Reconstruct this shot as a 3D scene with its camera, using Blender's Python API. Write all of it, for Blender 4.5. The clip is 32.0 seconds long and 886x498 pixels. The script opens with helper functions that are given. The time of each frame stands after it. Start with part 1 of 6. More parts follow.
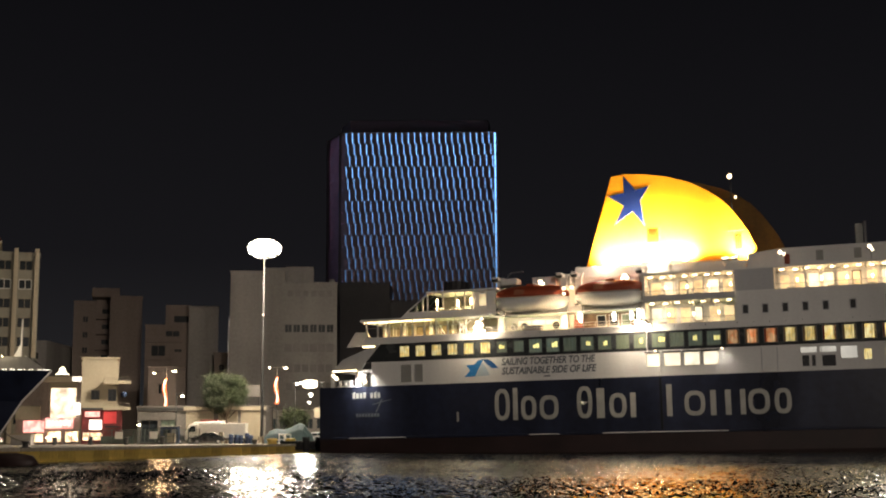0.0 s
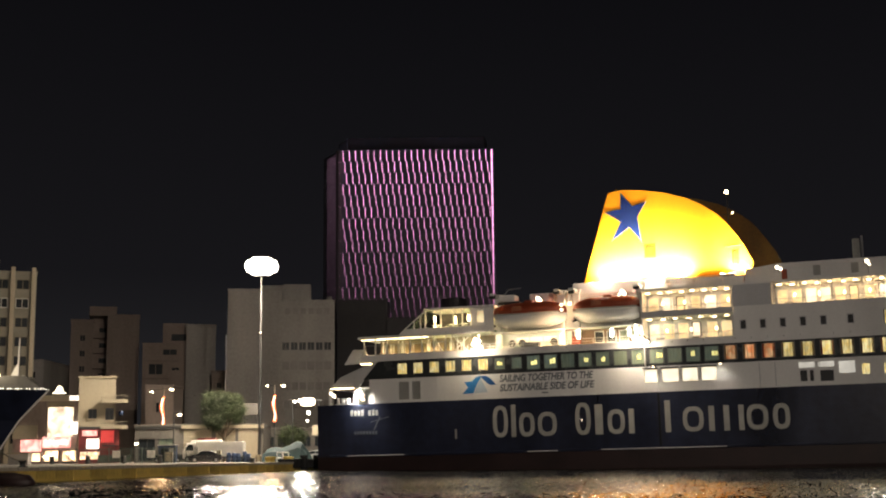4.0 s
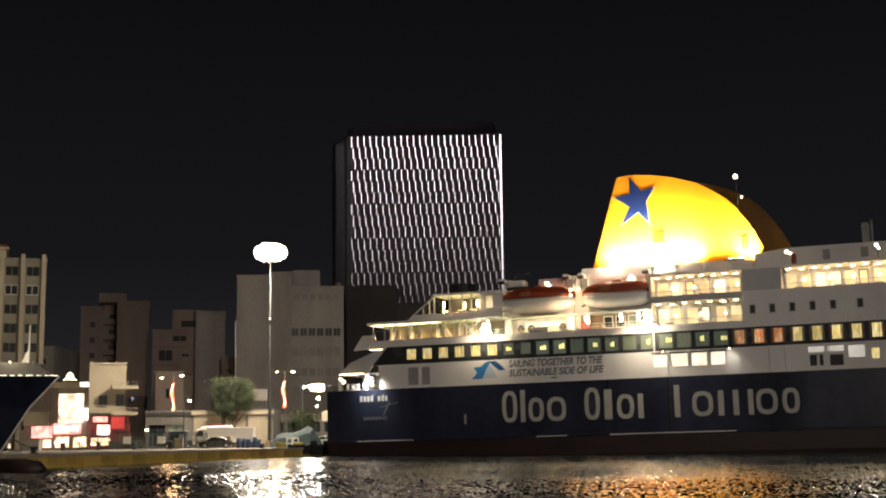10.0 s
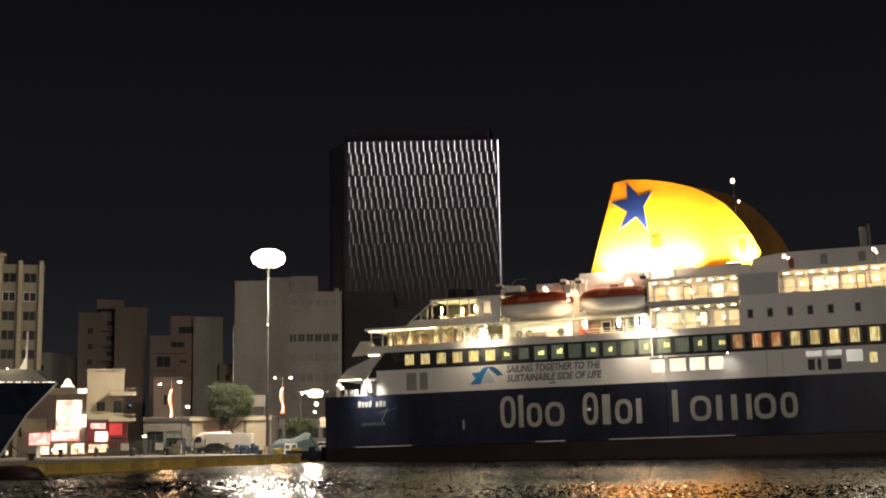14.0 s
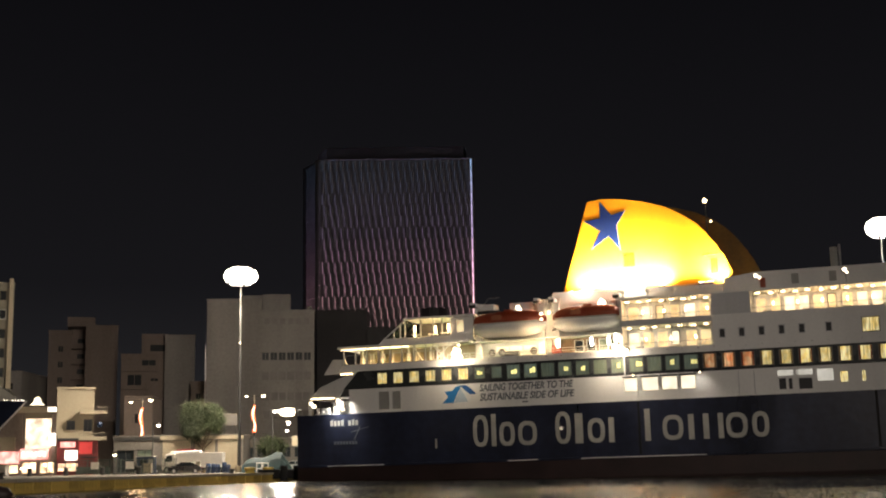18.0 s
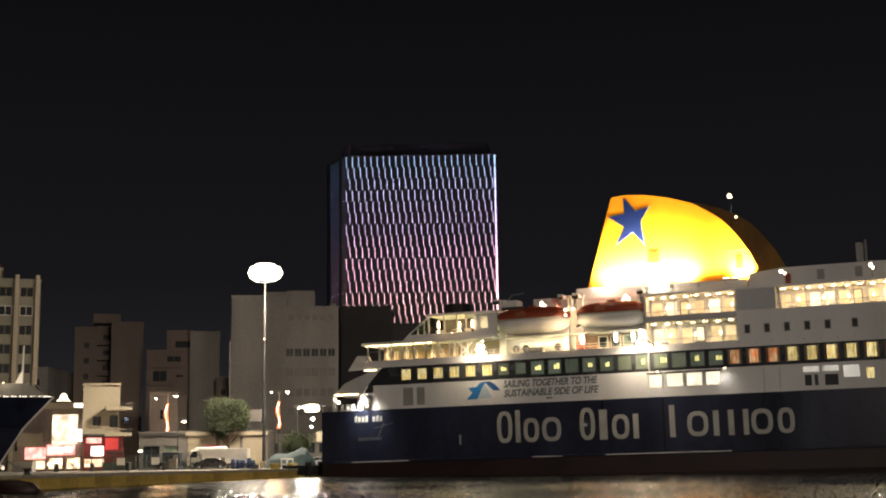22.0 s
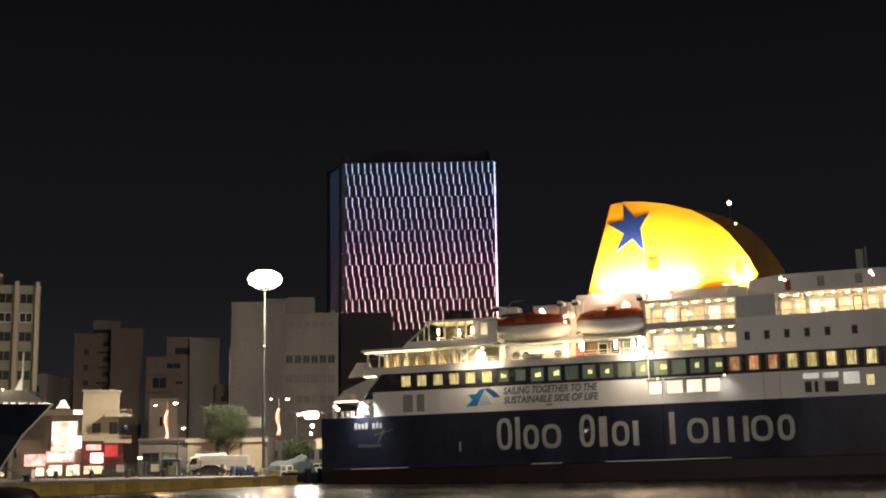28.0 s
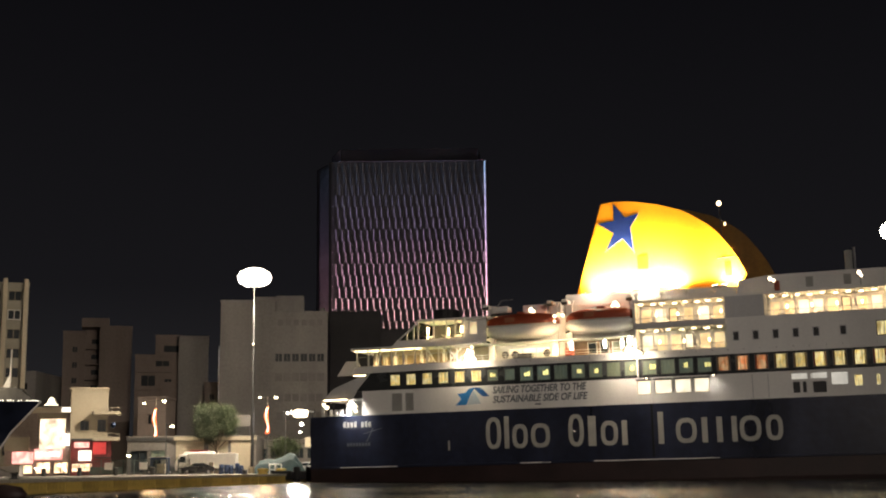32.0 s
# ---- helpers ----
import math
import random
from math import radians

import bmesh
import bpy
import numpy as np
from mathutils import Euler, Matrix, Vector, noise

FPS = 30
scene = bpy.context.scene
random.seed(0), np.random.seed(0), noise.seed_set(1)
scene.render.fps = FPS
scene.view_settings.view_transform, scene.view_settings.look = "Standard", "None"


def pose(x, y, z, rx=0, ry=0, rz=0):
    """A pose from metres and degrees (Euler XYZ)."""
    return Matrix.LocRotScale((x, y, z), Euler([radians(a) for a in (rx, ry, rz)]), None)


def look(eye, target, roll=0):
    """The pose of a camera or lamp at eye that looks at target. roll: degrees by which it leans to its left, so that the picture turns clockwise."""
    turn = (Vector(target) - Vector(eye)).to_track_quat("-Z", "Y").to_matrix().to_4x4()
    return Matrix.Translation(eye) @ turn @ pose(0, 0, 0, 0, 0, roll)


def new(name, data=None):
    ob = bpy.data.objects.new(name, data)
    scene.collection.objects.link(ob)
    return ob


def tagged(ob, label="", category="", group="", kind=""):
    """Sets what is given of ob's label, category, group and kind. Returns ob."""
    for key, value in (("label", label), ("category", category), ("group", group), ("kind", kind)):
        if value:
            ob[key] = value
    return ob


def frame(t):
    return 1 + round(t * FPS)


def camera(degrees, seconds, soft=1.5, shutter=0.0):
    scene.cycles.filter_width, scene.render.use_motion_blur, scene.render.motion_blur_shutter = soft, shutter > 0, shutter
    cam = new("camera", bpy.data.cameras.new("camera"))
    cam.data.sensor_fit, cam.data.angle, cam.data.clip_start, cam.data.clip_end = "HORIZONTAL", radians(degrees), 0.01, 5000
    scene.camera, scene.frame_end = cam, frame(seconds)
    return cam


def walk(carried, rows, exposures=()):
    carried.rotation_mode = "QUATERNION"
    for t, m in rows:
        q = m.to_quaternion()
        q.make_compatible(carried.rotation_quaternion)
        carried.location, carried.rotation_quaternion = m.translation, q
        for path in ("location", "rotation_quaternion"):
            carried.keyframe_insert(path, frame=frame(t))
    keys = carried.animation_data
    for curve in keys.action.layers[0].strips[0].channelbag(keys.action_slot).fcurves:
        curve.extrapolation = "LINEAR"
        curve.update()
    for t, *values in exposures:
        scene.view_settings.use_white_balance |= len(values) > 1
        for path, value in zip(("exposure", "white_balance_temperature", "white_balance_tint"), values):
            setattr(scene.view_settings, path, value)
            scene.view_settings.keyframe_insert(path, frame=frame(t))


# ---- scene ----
cam = camera(38.0, 32.0, soft=2.0)
EYE = (0.0, 0.0, 1.4)
# seconds, yaw, pitch above the horizon, roll: a phone held by hand on the spot
TURNS = [
    (0, 0, 8.41, 0.3), (0.5, 0.082, 8.211, 0.466), (1, -0.004, 7.924, 0.514),
    (1.5, -0.07, 7.639, 0.695), (2, -0.217, 7.823, 0.661), (2.5, -0.985, 9.366, 0.782),
    (3, -0.857, 9.349, 0.541), (3.5, -0.072, 9.271, 0.642), (5.5, -0.192, 8.937, 0.442),
    (6, 0.013, 9.058, 0.528), (6.5, 0.218, 9.068, 0.651), (7, 0.234, 9.027, 0.593),
    (7.5, 0.255, 8.914, 0.659), (8, 0.28, 8.88, 0.767), (8.5, 0.334, 8.898, 0.826),
    (9, 0.385, 8.864, 0.879), (9.5, 0.403, 8.589, 0.984), (10, 0.34, 8.525, 0.734),
    (10.5, 0.241, 8.693, 0.68), (11, 0.349, 8.967, 0.661), (11.5, 0.535, 9.149, 0.746),
    (12, 0.776, 9.149, 0.862), (12.5, 0.796, 9.071, 0.672), (13, 0.728, 8.844, 0.713),
    (13.5, 0.542, 8.813, 0.858), (14, 0.264, 8.765, 0.907), (14.5, 0.126, 8.714, 0.875),
    (16.5, -0.779, 9.75, 0.829), (17, -0.87, 9.778, 0.781), (17.5, -0.948, 9.59, 0.775),
    (18, -0.944, 9.57, 0.901), (18.5, -0.884, 9.596, 0.99), (19, -0.734, 9.624, 0.962),
    (19.5, -0.682, 9.645, 1.018), (20, -0.718, 9.63, 0.756), (20.5, -0.518, 9.588, 0.534),
    (21, 0.13, 9.512, 0.609), (21.5, 0.179, 9.438, 0.756), (22, 0.117, 9.418, 0.831),
    (22.5, -0.142, 9.331, 0.775), (23, -0.283, 9.22, 0.718), (23.5, 0.165, 9.127, 1.076),
    (24, 0.429, 9.299, 0.939), (24.5, 0.456, 9.544, 0.895), (25, 0.241, 9.689, 0.874),
    (25.5, 0.093, 9.957, 0.894), (27.5, 0.099, 9.753, 0.818), (28, 0.108, 9.719, 0.823),
    (28.5, 0.027, 9.805, 0.93), (29, -0.202, 9.8, 0.784), (29.5, -0.351, 9.781, 0.816),
    (30, -0.49, 9.782, 0.763), (30.5, -0.61, 9.791, 0.816), (31, -0.602, 9.747, 0.791),
    (31.5, -0.519, 9.72, 0.757), (32, -0.383, 9.665, 0.631)]
walk(cam, [(t, pose(*EYE, 90 + pitch, roll, yaw)) for t, yaw, pitch, roll in TURNS])

# ---- world: night sky over a lit harbour ----
world = bpy.data.worlds.new("night")
scene.world = world
world.use_nodes = True
wn, wl = world.node_tree.nodes, world.node_tree.links
wn.clear()
w_out = wn.new("ShaderNodeOutputWorld")
w_bg = wn.new("ShaderNodeBackground")
w_co = wn.new("ShaderNodeTexCoord")
w_sep = wn.new("ShaderNodeSeparateXYZ")
w_ramp = wn.new("ShaderNodeValToRGB")
wl.new(w_co.outputs["Generated"], w_sep.inputs[0])
wl.new(w_sep.outputs["Z"], w_ramp.inputs[0])
wl.new(w_ramp.outputs[0], w_bg.inputs[0])
wl.new(w_bg.outputs[0], w_out.inputs[0])
w_ramp.color_ramp.elements[0].position = 0.0
w_ramp.color_ramp.elements[0].color = (0.0195, 0.019, 0.0205, 1)
w_ramp.color_ramp.elements[1].position = 0.42
w_ramp.color_ramp.elements[1].color = (0.0029, 0.0028, 0.0037, 1)
w_ramp.color_ramp.elements.new(0.14).color = (0.0082, 0.0078, 0.0092, 1)
w_bg.inputs[1].default_value = 1.0


def lamp(name, kind, eye, target, watts, colour, size=0.3, size_y=None, angle=None, blend=0.6):
    """A lamp of the place, in world coordinates."""
    data = bpy.data.lights.new(name, kind)
    data.energy, data.color = watts, colour
    if kind == "AREA":
        data.shape, data.size, data.size_y, data.spread = "RECTANGLE", size, size_y or size, radians(125)
    else:
        data.shadow_soft_size = size
    if kind == "SPOT":
        data.spot_size, data.spot_blend = radians(angle), blend
    ob = new(name, data)
    ob.matrix_basis = look(eye, target)
    return ob


# ---- materials ----
def nodes_of(name):
    m = bpy.data.materials.new(name)
    m.use_nodes = True
    n, l = m.node_tree.nodes, m.node_tree.links
    return m, n, l, n["Principled BSDF"]


def surface(name, colour, rough=0.6, metal=0.0, grain=8.0, vary=0.12, stain=0.5, bump=0.02, streak=0.0, coat=0.0, rand=0.0):
    """A worn surface: fine grain, broad stains, rain streaks, relief; rand varies it from piece to piece."""
    m, n, l, b = nodes_of(name)
    co = n.new("ShaderNodeTexCoord")
    fine, broad = n.new("ShaderNodeTexNoise"), n.new("ShaderNodeTexNoise")
    fine.inputs["Scale"].default_value, fine.inputs["Detail"].default_value = grain, 6
    broad.inputs["Scale"].default_value, broad.inputs["Detail"].default_value = stain, 4
    l.new(co.outputs["Object"], fine.inputs["Vector"])
    if streak:
        mp = n.new("ShaderNodeMapping")
        mp.inputs["Scale"].default_value = (1.0, 1.0, streak)
        l.new(co.outputs["Object"], mp.inputs["Vector"])
        l.new(mp.outputs[0], broad.inputs["Vector"])
    else:
        l.new(co.outputs["Object"], broad.inputs["Vector"])
    add = n.new("ShaderNodeMath")
    add.operation = "MULTIPLY_ADD"
    l.new(fine.outputs["Fac"], add.inputs[0])
    add.inputs[1].default_value = 0.45
    l.new(broad.outputs["Fac"], add.inputs[2])
    last = add.outputs[0]
    if rand:
        info = n.new("ShaderNodeObjectInfo")
        more = n.new("ShaderNodeMath")
        more.operation = "MULTIPLY_ADD"
        l.new(info.outputs["Random"], more.inputs[0])
        more.inputs[1].default_value = rand
        l.new(last, more.inputs[2])
        last = more.outputs[0]
    ramp = n.new("ShaderNodeValToRGB")
    e = ramp.color_ramp.elements
    e[0].position, e[1].position = 0.4, 1.05
    e[0].color = (*[max(0, c * (1 - 2 * vary)) for c in colour], 1)
    e[1].color = (*[min(1, c * (1 + vary)) for c in colour], 1)
    l.new(last, ramp.inputs[0])
    l.new(ramp.outputs[0], b.inputs["Base Color"])
    rr = n.new("ShaderNodeMapRange")
    rr.inputs["To Min"].default_value, rr.inputs["To Max"].default_value = max(0.02, rough - 0.1), min(1, rough + 0.12)
    l.new(broad.outputs["Fac"], rr.inputs["Value"])
    l.new(rr.outputs[0], b.inputs["Roughness"])
    b.inputs["Metallic"].default_value = metal
    b.inputs["Coat Weight"].default_value = coat
    if bump:
        bp = n.new("ShaderNodeBump")
        bp.inputs["Strength"].default_value, bp.inputs["Distance"].default_value = 0.5, bump
        l.new(fine.outputs["Fac"], bp.inputs["Height"])
        l.new(bp.outputs[0], b.inputs["Normal"])
    return m


def glow(name, colour, strength, vary=0.0, scale=1.0):
    """A thing that gives off light: a lamp's face, a lit sign, a lit room's pane."""
    m, n, l, b = nodes_of(name)
    b.inputs["Base Color"].default_value = (*[0.5 * c for c in colour], 1)
    b.inputs["Emission Color"].default_value = (*colour, 1)
    b.inputs["Emission Strength"].default_value = strength
    if vary:
        co, nz, mr = n.new("ShaderNodeTexCoord"), n.new("ShaderNodeTexNoise"), n.new("ShaderNodeMapRange")
        info = n.new("ShaderNodeObjectInfo")
        ad = n.new("ShaderNodeVectorMath")
        ad.operation = "ADD"
        l.new(co.outputs["Object"], ad.inputs[0])
        l.new(info.outputs["Location"], ad.inputs[1])
        nz.inputs["Scale"].default_value, nz.inputs["Detail"].default_value = scale, 3
        l.new(ad.outputs[0], nz.inputs["Vector"])
        mr.inputs["From Min"].default_value, mr.inputs["From Max"].default_value = 0.3, 0.7
        mr.inputs["To Min"].default_value, mr.inputs["To Max"].default_value = strength * (1 - vary), strength * (1 + vary)
        l.new(nz.outputs["Fac"], mr.inputs["Value"])
        l.new(mr.outputs[0], b.inputs["Emission Strength"])
    return m


def curtained(name, colour, strength, dark, warm=None):
    """A lit cabin behind a pane: curtain folds, brighter and darker spots, a second colour low down, different from window to window."""
    m, n, l, b = nodes_of(name)
    co, info = n.new("ShaderNodeTexCoord"), n.new("ShaderNodeObjectInfo")
    sep, com = n.new("ShaderNodeSeparateXYZ"), n.new("ShaderNodeCombineXYZ")
    l.new(co.outputs["Object"], sep.inputs[0])
    sh = n.new("ShaderNodeMath")
    sh.operation = "MULTIPLY_ADD"
    sh.inputs[1].default_value = 30.0
    l.new(info.outputs["Random"], sh.inputs[0])
    l.new(sep.outputs["X"], sh.inputs[2])
    l.new(sh.outputs[0], com.inputs["X"])
    zz = n.new("ShaderNodeMath")
    zz.operation = "MULTIPLY"
    zz.inputs[1].default_value = 0.07
    l.new(sep.outputs["Z"], zz.inputs[0])
    l.new(zz.outputs[0], com.inputs["Z"])
    nz = n.new("ShaderNodeTexNoise")
    nz.inputs["Scale"].default_value, nz.inputs["Detail"].default_value, nz.inputs["Roughness"].default_value = 7.0, 2, 0.6
    l.new(com.outputs[0], nz.inputs["Vector"])
    mr = n.new("ShaderNodeMapRange")
    mr.inputs["From Min"].default_value, mr.inputs["From Max"].default_value = 0.36, 0.62
    mr.inputs["To Min"].default_value, mr.inputs["To Max"].default_value = dark, strength
    l.new(nz.outputs["Fac"], mr.inputs["Value"])
    var = n.new("ShaderNodeMath")
    var.operation = "MULTIPLY_ADD"
    var.inputs[1].default_value, var.inputs[2].default_value = 0.6, 0.6
    l.new(info.outputs["Random"], var.inputs[0])
    mu = n.new("ShaderNodeMath")
    mu.operation = "MULTIPLY"
    l.new(mr.outputs[0], mu.inputs[0])
    l.new(var.outputs[0], mu.inputs[1])
    b.inputs["Base Color"].default_value = (*[0.3 * c for c in colour], 1)
    b.inputs["Roughness"].default_value = 0.15
    spot, tint = n.new("ShaderNodeTexNoise"), n.new("ShaderNodeValToRGB")
    spot.inputs["Scale"].default_value, spot.inputs["Detail"].default_value = 1.6, 2
    off = n.new("ShaderNodeCombineXYZ")
    l.new(sh.outputs[0], off.inputs["X"])
    l.new(sep.outputs["Z"], off.inputs["Z"])
    l.new(off.outputs[0], spot.inputs["Vector"])
    tint.color_ramp.elements[0].position, tint.color_ramp.elements[0].color = 0.4, (*(warm or colour), 1)
    tint.color_ramp.elements[1].position, tint.color_ramp.elements[1].color = 0.58, (*colour, 1)
    l.new(spot.outputs["Fac"], tint.inputs[0])
    l.new(tint.outputs[0], b.inputs["Emission Color"])
    l.new(mu.outputs[0], b.inputs["Emission Strength"])
    return m


def pane_glass(name, tint=(0.02, 0.025, 0.03), rough=0.28):
    """Dark window glass with an unlit room behind it."""
    m, n, l, b = nodes_of(name)
    b.inputs["Base Color"].default_value = (*tint, 1)
    b.inputs["Roughness"].default_value = rough
    b.inputs["Specular IOR Level"].default_value = 0.1
    nz, co, bp = n.new("ShaderNodeTexNoise"), n.new("ShaderNodeTexCoord"), n.new("ShaderNodeBump")
    nz.inputs["Scale"].default_value = 0.6
    bp.inputs["Distance"].default_value = 0.02
    l.new(co.outputs["Object"], nz.inputs["Vector"])
    l.new(nz.outputs["Fac"], bp.inputs["Height"])
    l.new(bp.outputs[0], b.inputs["Normal"])
    return m


M = {
    "hull_blue": surface("hull_blue", (0.021, 0.027, 0.054), 0.3, grain=1.2, vary=0.4, stain=0.22, bump=0.05, streak=0.2, coat=0.3),
    "boot_red": surface("boot_red", (0.026, 0.012, 0.012), 0.5, grain=5, vary=0.3, stain=0.4),
    "ship_white": surface("ship_white", (0.74, 0.74, 0.72), 0.42, grain=4, vary=0.08, stain=0.3, bump=0.006, streak=0.25),
    "ship_grey": surface("ship_grey", (0.5, 0.51, 0.52), 0.5, grain=4, vary=0.1, stain=0.3, bump=0.006, streak=0.25),
    "deck_green": surface("deck_green", (0.08, 0.16, 0.11), 0.7, grain=10),
    "band_black": surface("band_black", (0.04, 0.044, 0.046), 0.25, grain=6, vary=0.2, bump=0.0),
    "funnel_yellow": surface("funnel_yellow", (0.84, 0.3, 0.012), 0.5, grain=3, vary=0.06, stain=0.3, bump=0.006, streak=0.3),
    "star_blue": surface("star_blue", (0.01, 0.022, 0.095), 0.8, grain=3, vary=0.1),
    "letter_white": surface("letter_white", (0.44, 0.44, 0.4), 0.5, grain=5, vary=0.12, stain=0.6),
    "boat_orange": surface("boat_orange", (0.3, 0.055, 0.02), 0.5, grain=6, vary=0.15),
    "slogan_grey": surface("slogan_grey", (0.13, 0.145, 0.165), 0.5, grain=6, vary=0.1),
    "logo_blue": surface("logo_blue", (0.03, 0.2, 0.5), 0.4, grain=5, vary=0.1),
    "logo_dark": surface("logo_dark", (0.02, 0.1, 0.3), 0.4, grain=5, vary=0.1),
    "logo_pale": surface("logo_pale", (0.45, 0.55, 0.62), 0.4, grain=5, vary=0.1),
    "steel": surface("steel", (0.4, 0.4, 0.4), 0.4, 0.7, grain=12, vary=0.2),
    "dark_steel": surface("dark_steel", (0.06, 0.06, 0.06), 0.5, 0.4, grain=12, vary=0.2),
    "mast_paint": surface("mast_paint", (0.022, 0.022, 0.022), 0.75, grain=12, vary=0.2),
    "vent_grey": surface("vent_grey", (0.33, 0.33, 0.31), 0.6, grain=10, vary=0.15),
    "concrete": surface("concrete", (0.52, 0.47, 0.38), 0.85, grain=3, vary=0.25, stain=0.2, bump=0.03),
    "quay_stone": surface("quay_stone", (0.5, 0.36, 0.09), 0.8, grain=3, vary=0.35, stain=0.5, bump=0.05, rand=0.3),
    "apron": surface("apron", (0.3, 0.27, 0.22), 0.85, grain=6, vary=0.25, stain=0.1, bump=0.02),
    "plaster_cream": surface("plaster_cream", (0.62, 0.54, 0.4), 0.8, grain=3, vary=0.15, stain=0.3, streak=0.3, bump=0.02),
    "plaster_grey": surface("plaster_grey", (0.4, 0.38, 0.36), 0.85, grain=2, vary=0.2, stain=0.15, streak=0.3, bump=0.006),
    "plaster_brown": surface("plaster_brown", (0.33, 0.27, 0.24), 0.85, grain=2, vary=0.2, stain=0.15, streak=0.3, bump=0.006),
    "plaster_pale": surface("plaster_pale", (0.34, 0.295, 0.215), 0.8, grain=3, vary=0.12, stain=0.25, streak=0.3, bump=0.02),
    "bulwark_grey": surface("bulwark_grey", (0.2, 0.19, 0.165), 0.6, grain=5, vary=0.25, stain=0.5, streak=0.4),
    "shutter_grey": surface("shutter_grey", (0.31, 0.295, 0.28), 0.7, grain=6, vary=0.15, stain=0.4),
    "plaster_dim": surface("plaster_dim", (0.13, 0.12, 0.11), 0.85, grain=3, vary=0.25, stain=0.2, streak=0.3, bump=0.03),
    "spandrel": surface("spandrel", (0.33, 0.31, 0.25), 0.8, grain=3, vary=0.15, stain=0.3, bump=0.02),
    "tower_dark": surface("tower_dark", (0.075, 0.07, 0.073), 0.5, 0.0, grain=2, vary=0.2, stain=0.1),
    "frame_grey": surface("frame_grey", (0.12, 0.12, 0.11), 0.5, grain=10, vary=0.2),
    "curtain_dark": surface("curtain_dark", (0.3, 0.2, 0.1), 0.8, grain=20, vary=0.3),
    "glass": pane_glass("glass"),
    "lit_warm": curtained("lit_warm", (1.0, 0.84, 0.42), 1.1, 0.25, (1.0, 0.7, 0.2)),
    "lit_green": curtained("lit_green", (0.46, 0.54, 0.38), 0.2, 0.05, (0.3, 0.42, 0.36)),
    "lit_amber": curtained("lit_amber", (1.0, 0.6, 0.3), 0.8, 0.2, (1.0, 0.3, 0.1)),
    "glass_grey": pane_glass("glass_grey", (0.07, 0.072, 0.075)),
    "lit_spot": glow("lit_spot", (0.95, 0.85, 0.3), 1.1, 0.5, 1.0),
    "lit_white": glow("lit_white", (1.0, 0.88, 0.66), 1.1, 0.35, 1.0),
    "lit_blind": glow("lit_blind", (0.9, 0.85, 0.74), 0.5, 0.25, 0.8),
    "lamp_warm": glow("lamp_warm", (1.0, 0.72, 0.38), 12.0),
    "lamp_white": glow("lamp_white", (1.0, 0.9, 0.74), 12.0),
    "lamp_hot": glow("lamp_hot", (1.0, 0.8, 0.52), 45.0),
    "lamp_deck": glow("lamp_deck", (1.0, 0.8, 0.55), 6.0),
    "lamp_mast": glow("lamp_mast", (1.0, 0.88, 0.7), 16.0),
    "tree_leaf": surface("tree_leaf", (0.021, 0.032, 0.008), 0.7, grain=8, vary=0.4, stain=1.0, rand=0.3),
    "bark": surface("bark", (0.12, 0.09, 0.06), 0.9, grain=10, vary=0.3),
}


def perforated(name, colour, open_part):
    """Perforated metal sheet: finer holes than the eye can tell apart let some light through."""
    m = surface(name, colour, 0.6, 0.1, grain=4, vary=0.15)
    n, l = m.node_tree.nodes, m.node_tree.links
    tr, mx = n.new("ShaderNodeBsdfTransparent"), n.new("ShaderNodeMixShader")
    mx.inputs[0].default_value = open_part
    l.new(n["Principled BSDF"].outputs[0], mx.inputs[1])
    l.new(tr.outputs[0], mx.inputs[2])
    l.new(mx.outputs[0], n["Material Output"].inputs[0])
    return m


M["tower_mesh"] = perforated("tower_mesh", (0.17, 0.155, 0.16), 0.092)
M["side_mesh"] = perforated("side_mesh", (0.17, 0.165, 0.19), 0.105)
M["tower_roof"] = surface("tower_roof", (0.045, 0.043, 0.045), 0.8, grain=2, vary=0.2, stain=0.1)
M["funnel_shaded"] = surface("funnel_shaded", (0.16, 0.09, 0.02), 0.8, grain=3, vary=0.3, stain=0.3, streak=0.3)
M["hatch_ochre"] = surface("hatch_ochre", (0.06, 0.026, 0.001), 0.8, grain=3, vary=0.3, stain=0.3)
for name in ("funnel_yellow", "star_blue", "hatch_ochre"):
    M[name].node_tree.nodes["Principled BSDF"].inputs["Specular IOR Level"].default_value = 0.08
M["lit_hall"] = glow("lit_hall", (1.0, 0.79, 0.44), 0.7, 0.5, 0.9)
M["red_front"] = surface("red_front", (0.2, 0.025, 0.025), 0.5, grain=5, vary=0.2)
M["teal_tarp"] = surface("teal_tarp", (0.016, 0.04, 0.044), 0.7, grain=4, vary=0.25, stain=0.6)
M["car_dark"] = surface("car_dark", (0.02, 0.02, 0.022), 0.25, grain=6, vary=0.2, coat=0.5)
M["car_silver"] = surface("car_silver", (0.4, 0.42, 0.45), 0.3, 0.4, grain=6, vary=0.1, coat=0.5)
M["truck_white"] = surface("truck_white", (0.82, 0.8, 0.75), 0.5, grain=4, vary=0.1, stain=0.4)
M["rubber"] = surface("rubber", (0.02, 0.02, 0.02), 0.8, grain=12, vary=0.2)
M["sign_pink"] = glow("sign_pink", (1.0, 0.42, 0.36), 1.7, 0.6, 1.1)
M["sign_red"] = glow("sign_red", (1.0, 0.08, 0.07), 0.5, 0.5, 0.8)
M["sign_white"] = glow("sign_white", (1.0, 0.9, 0.78), 2.4, 0.3, 0.8)
M["poster"] = glow("poster", (1.0, 0.76, 0.54), 1.5, 0.7, 0.9)
M["shop_glow"] = glow("shop_glow", (1.0, 0.72, 0.45), 1.8, 0.9, 1.6)
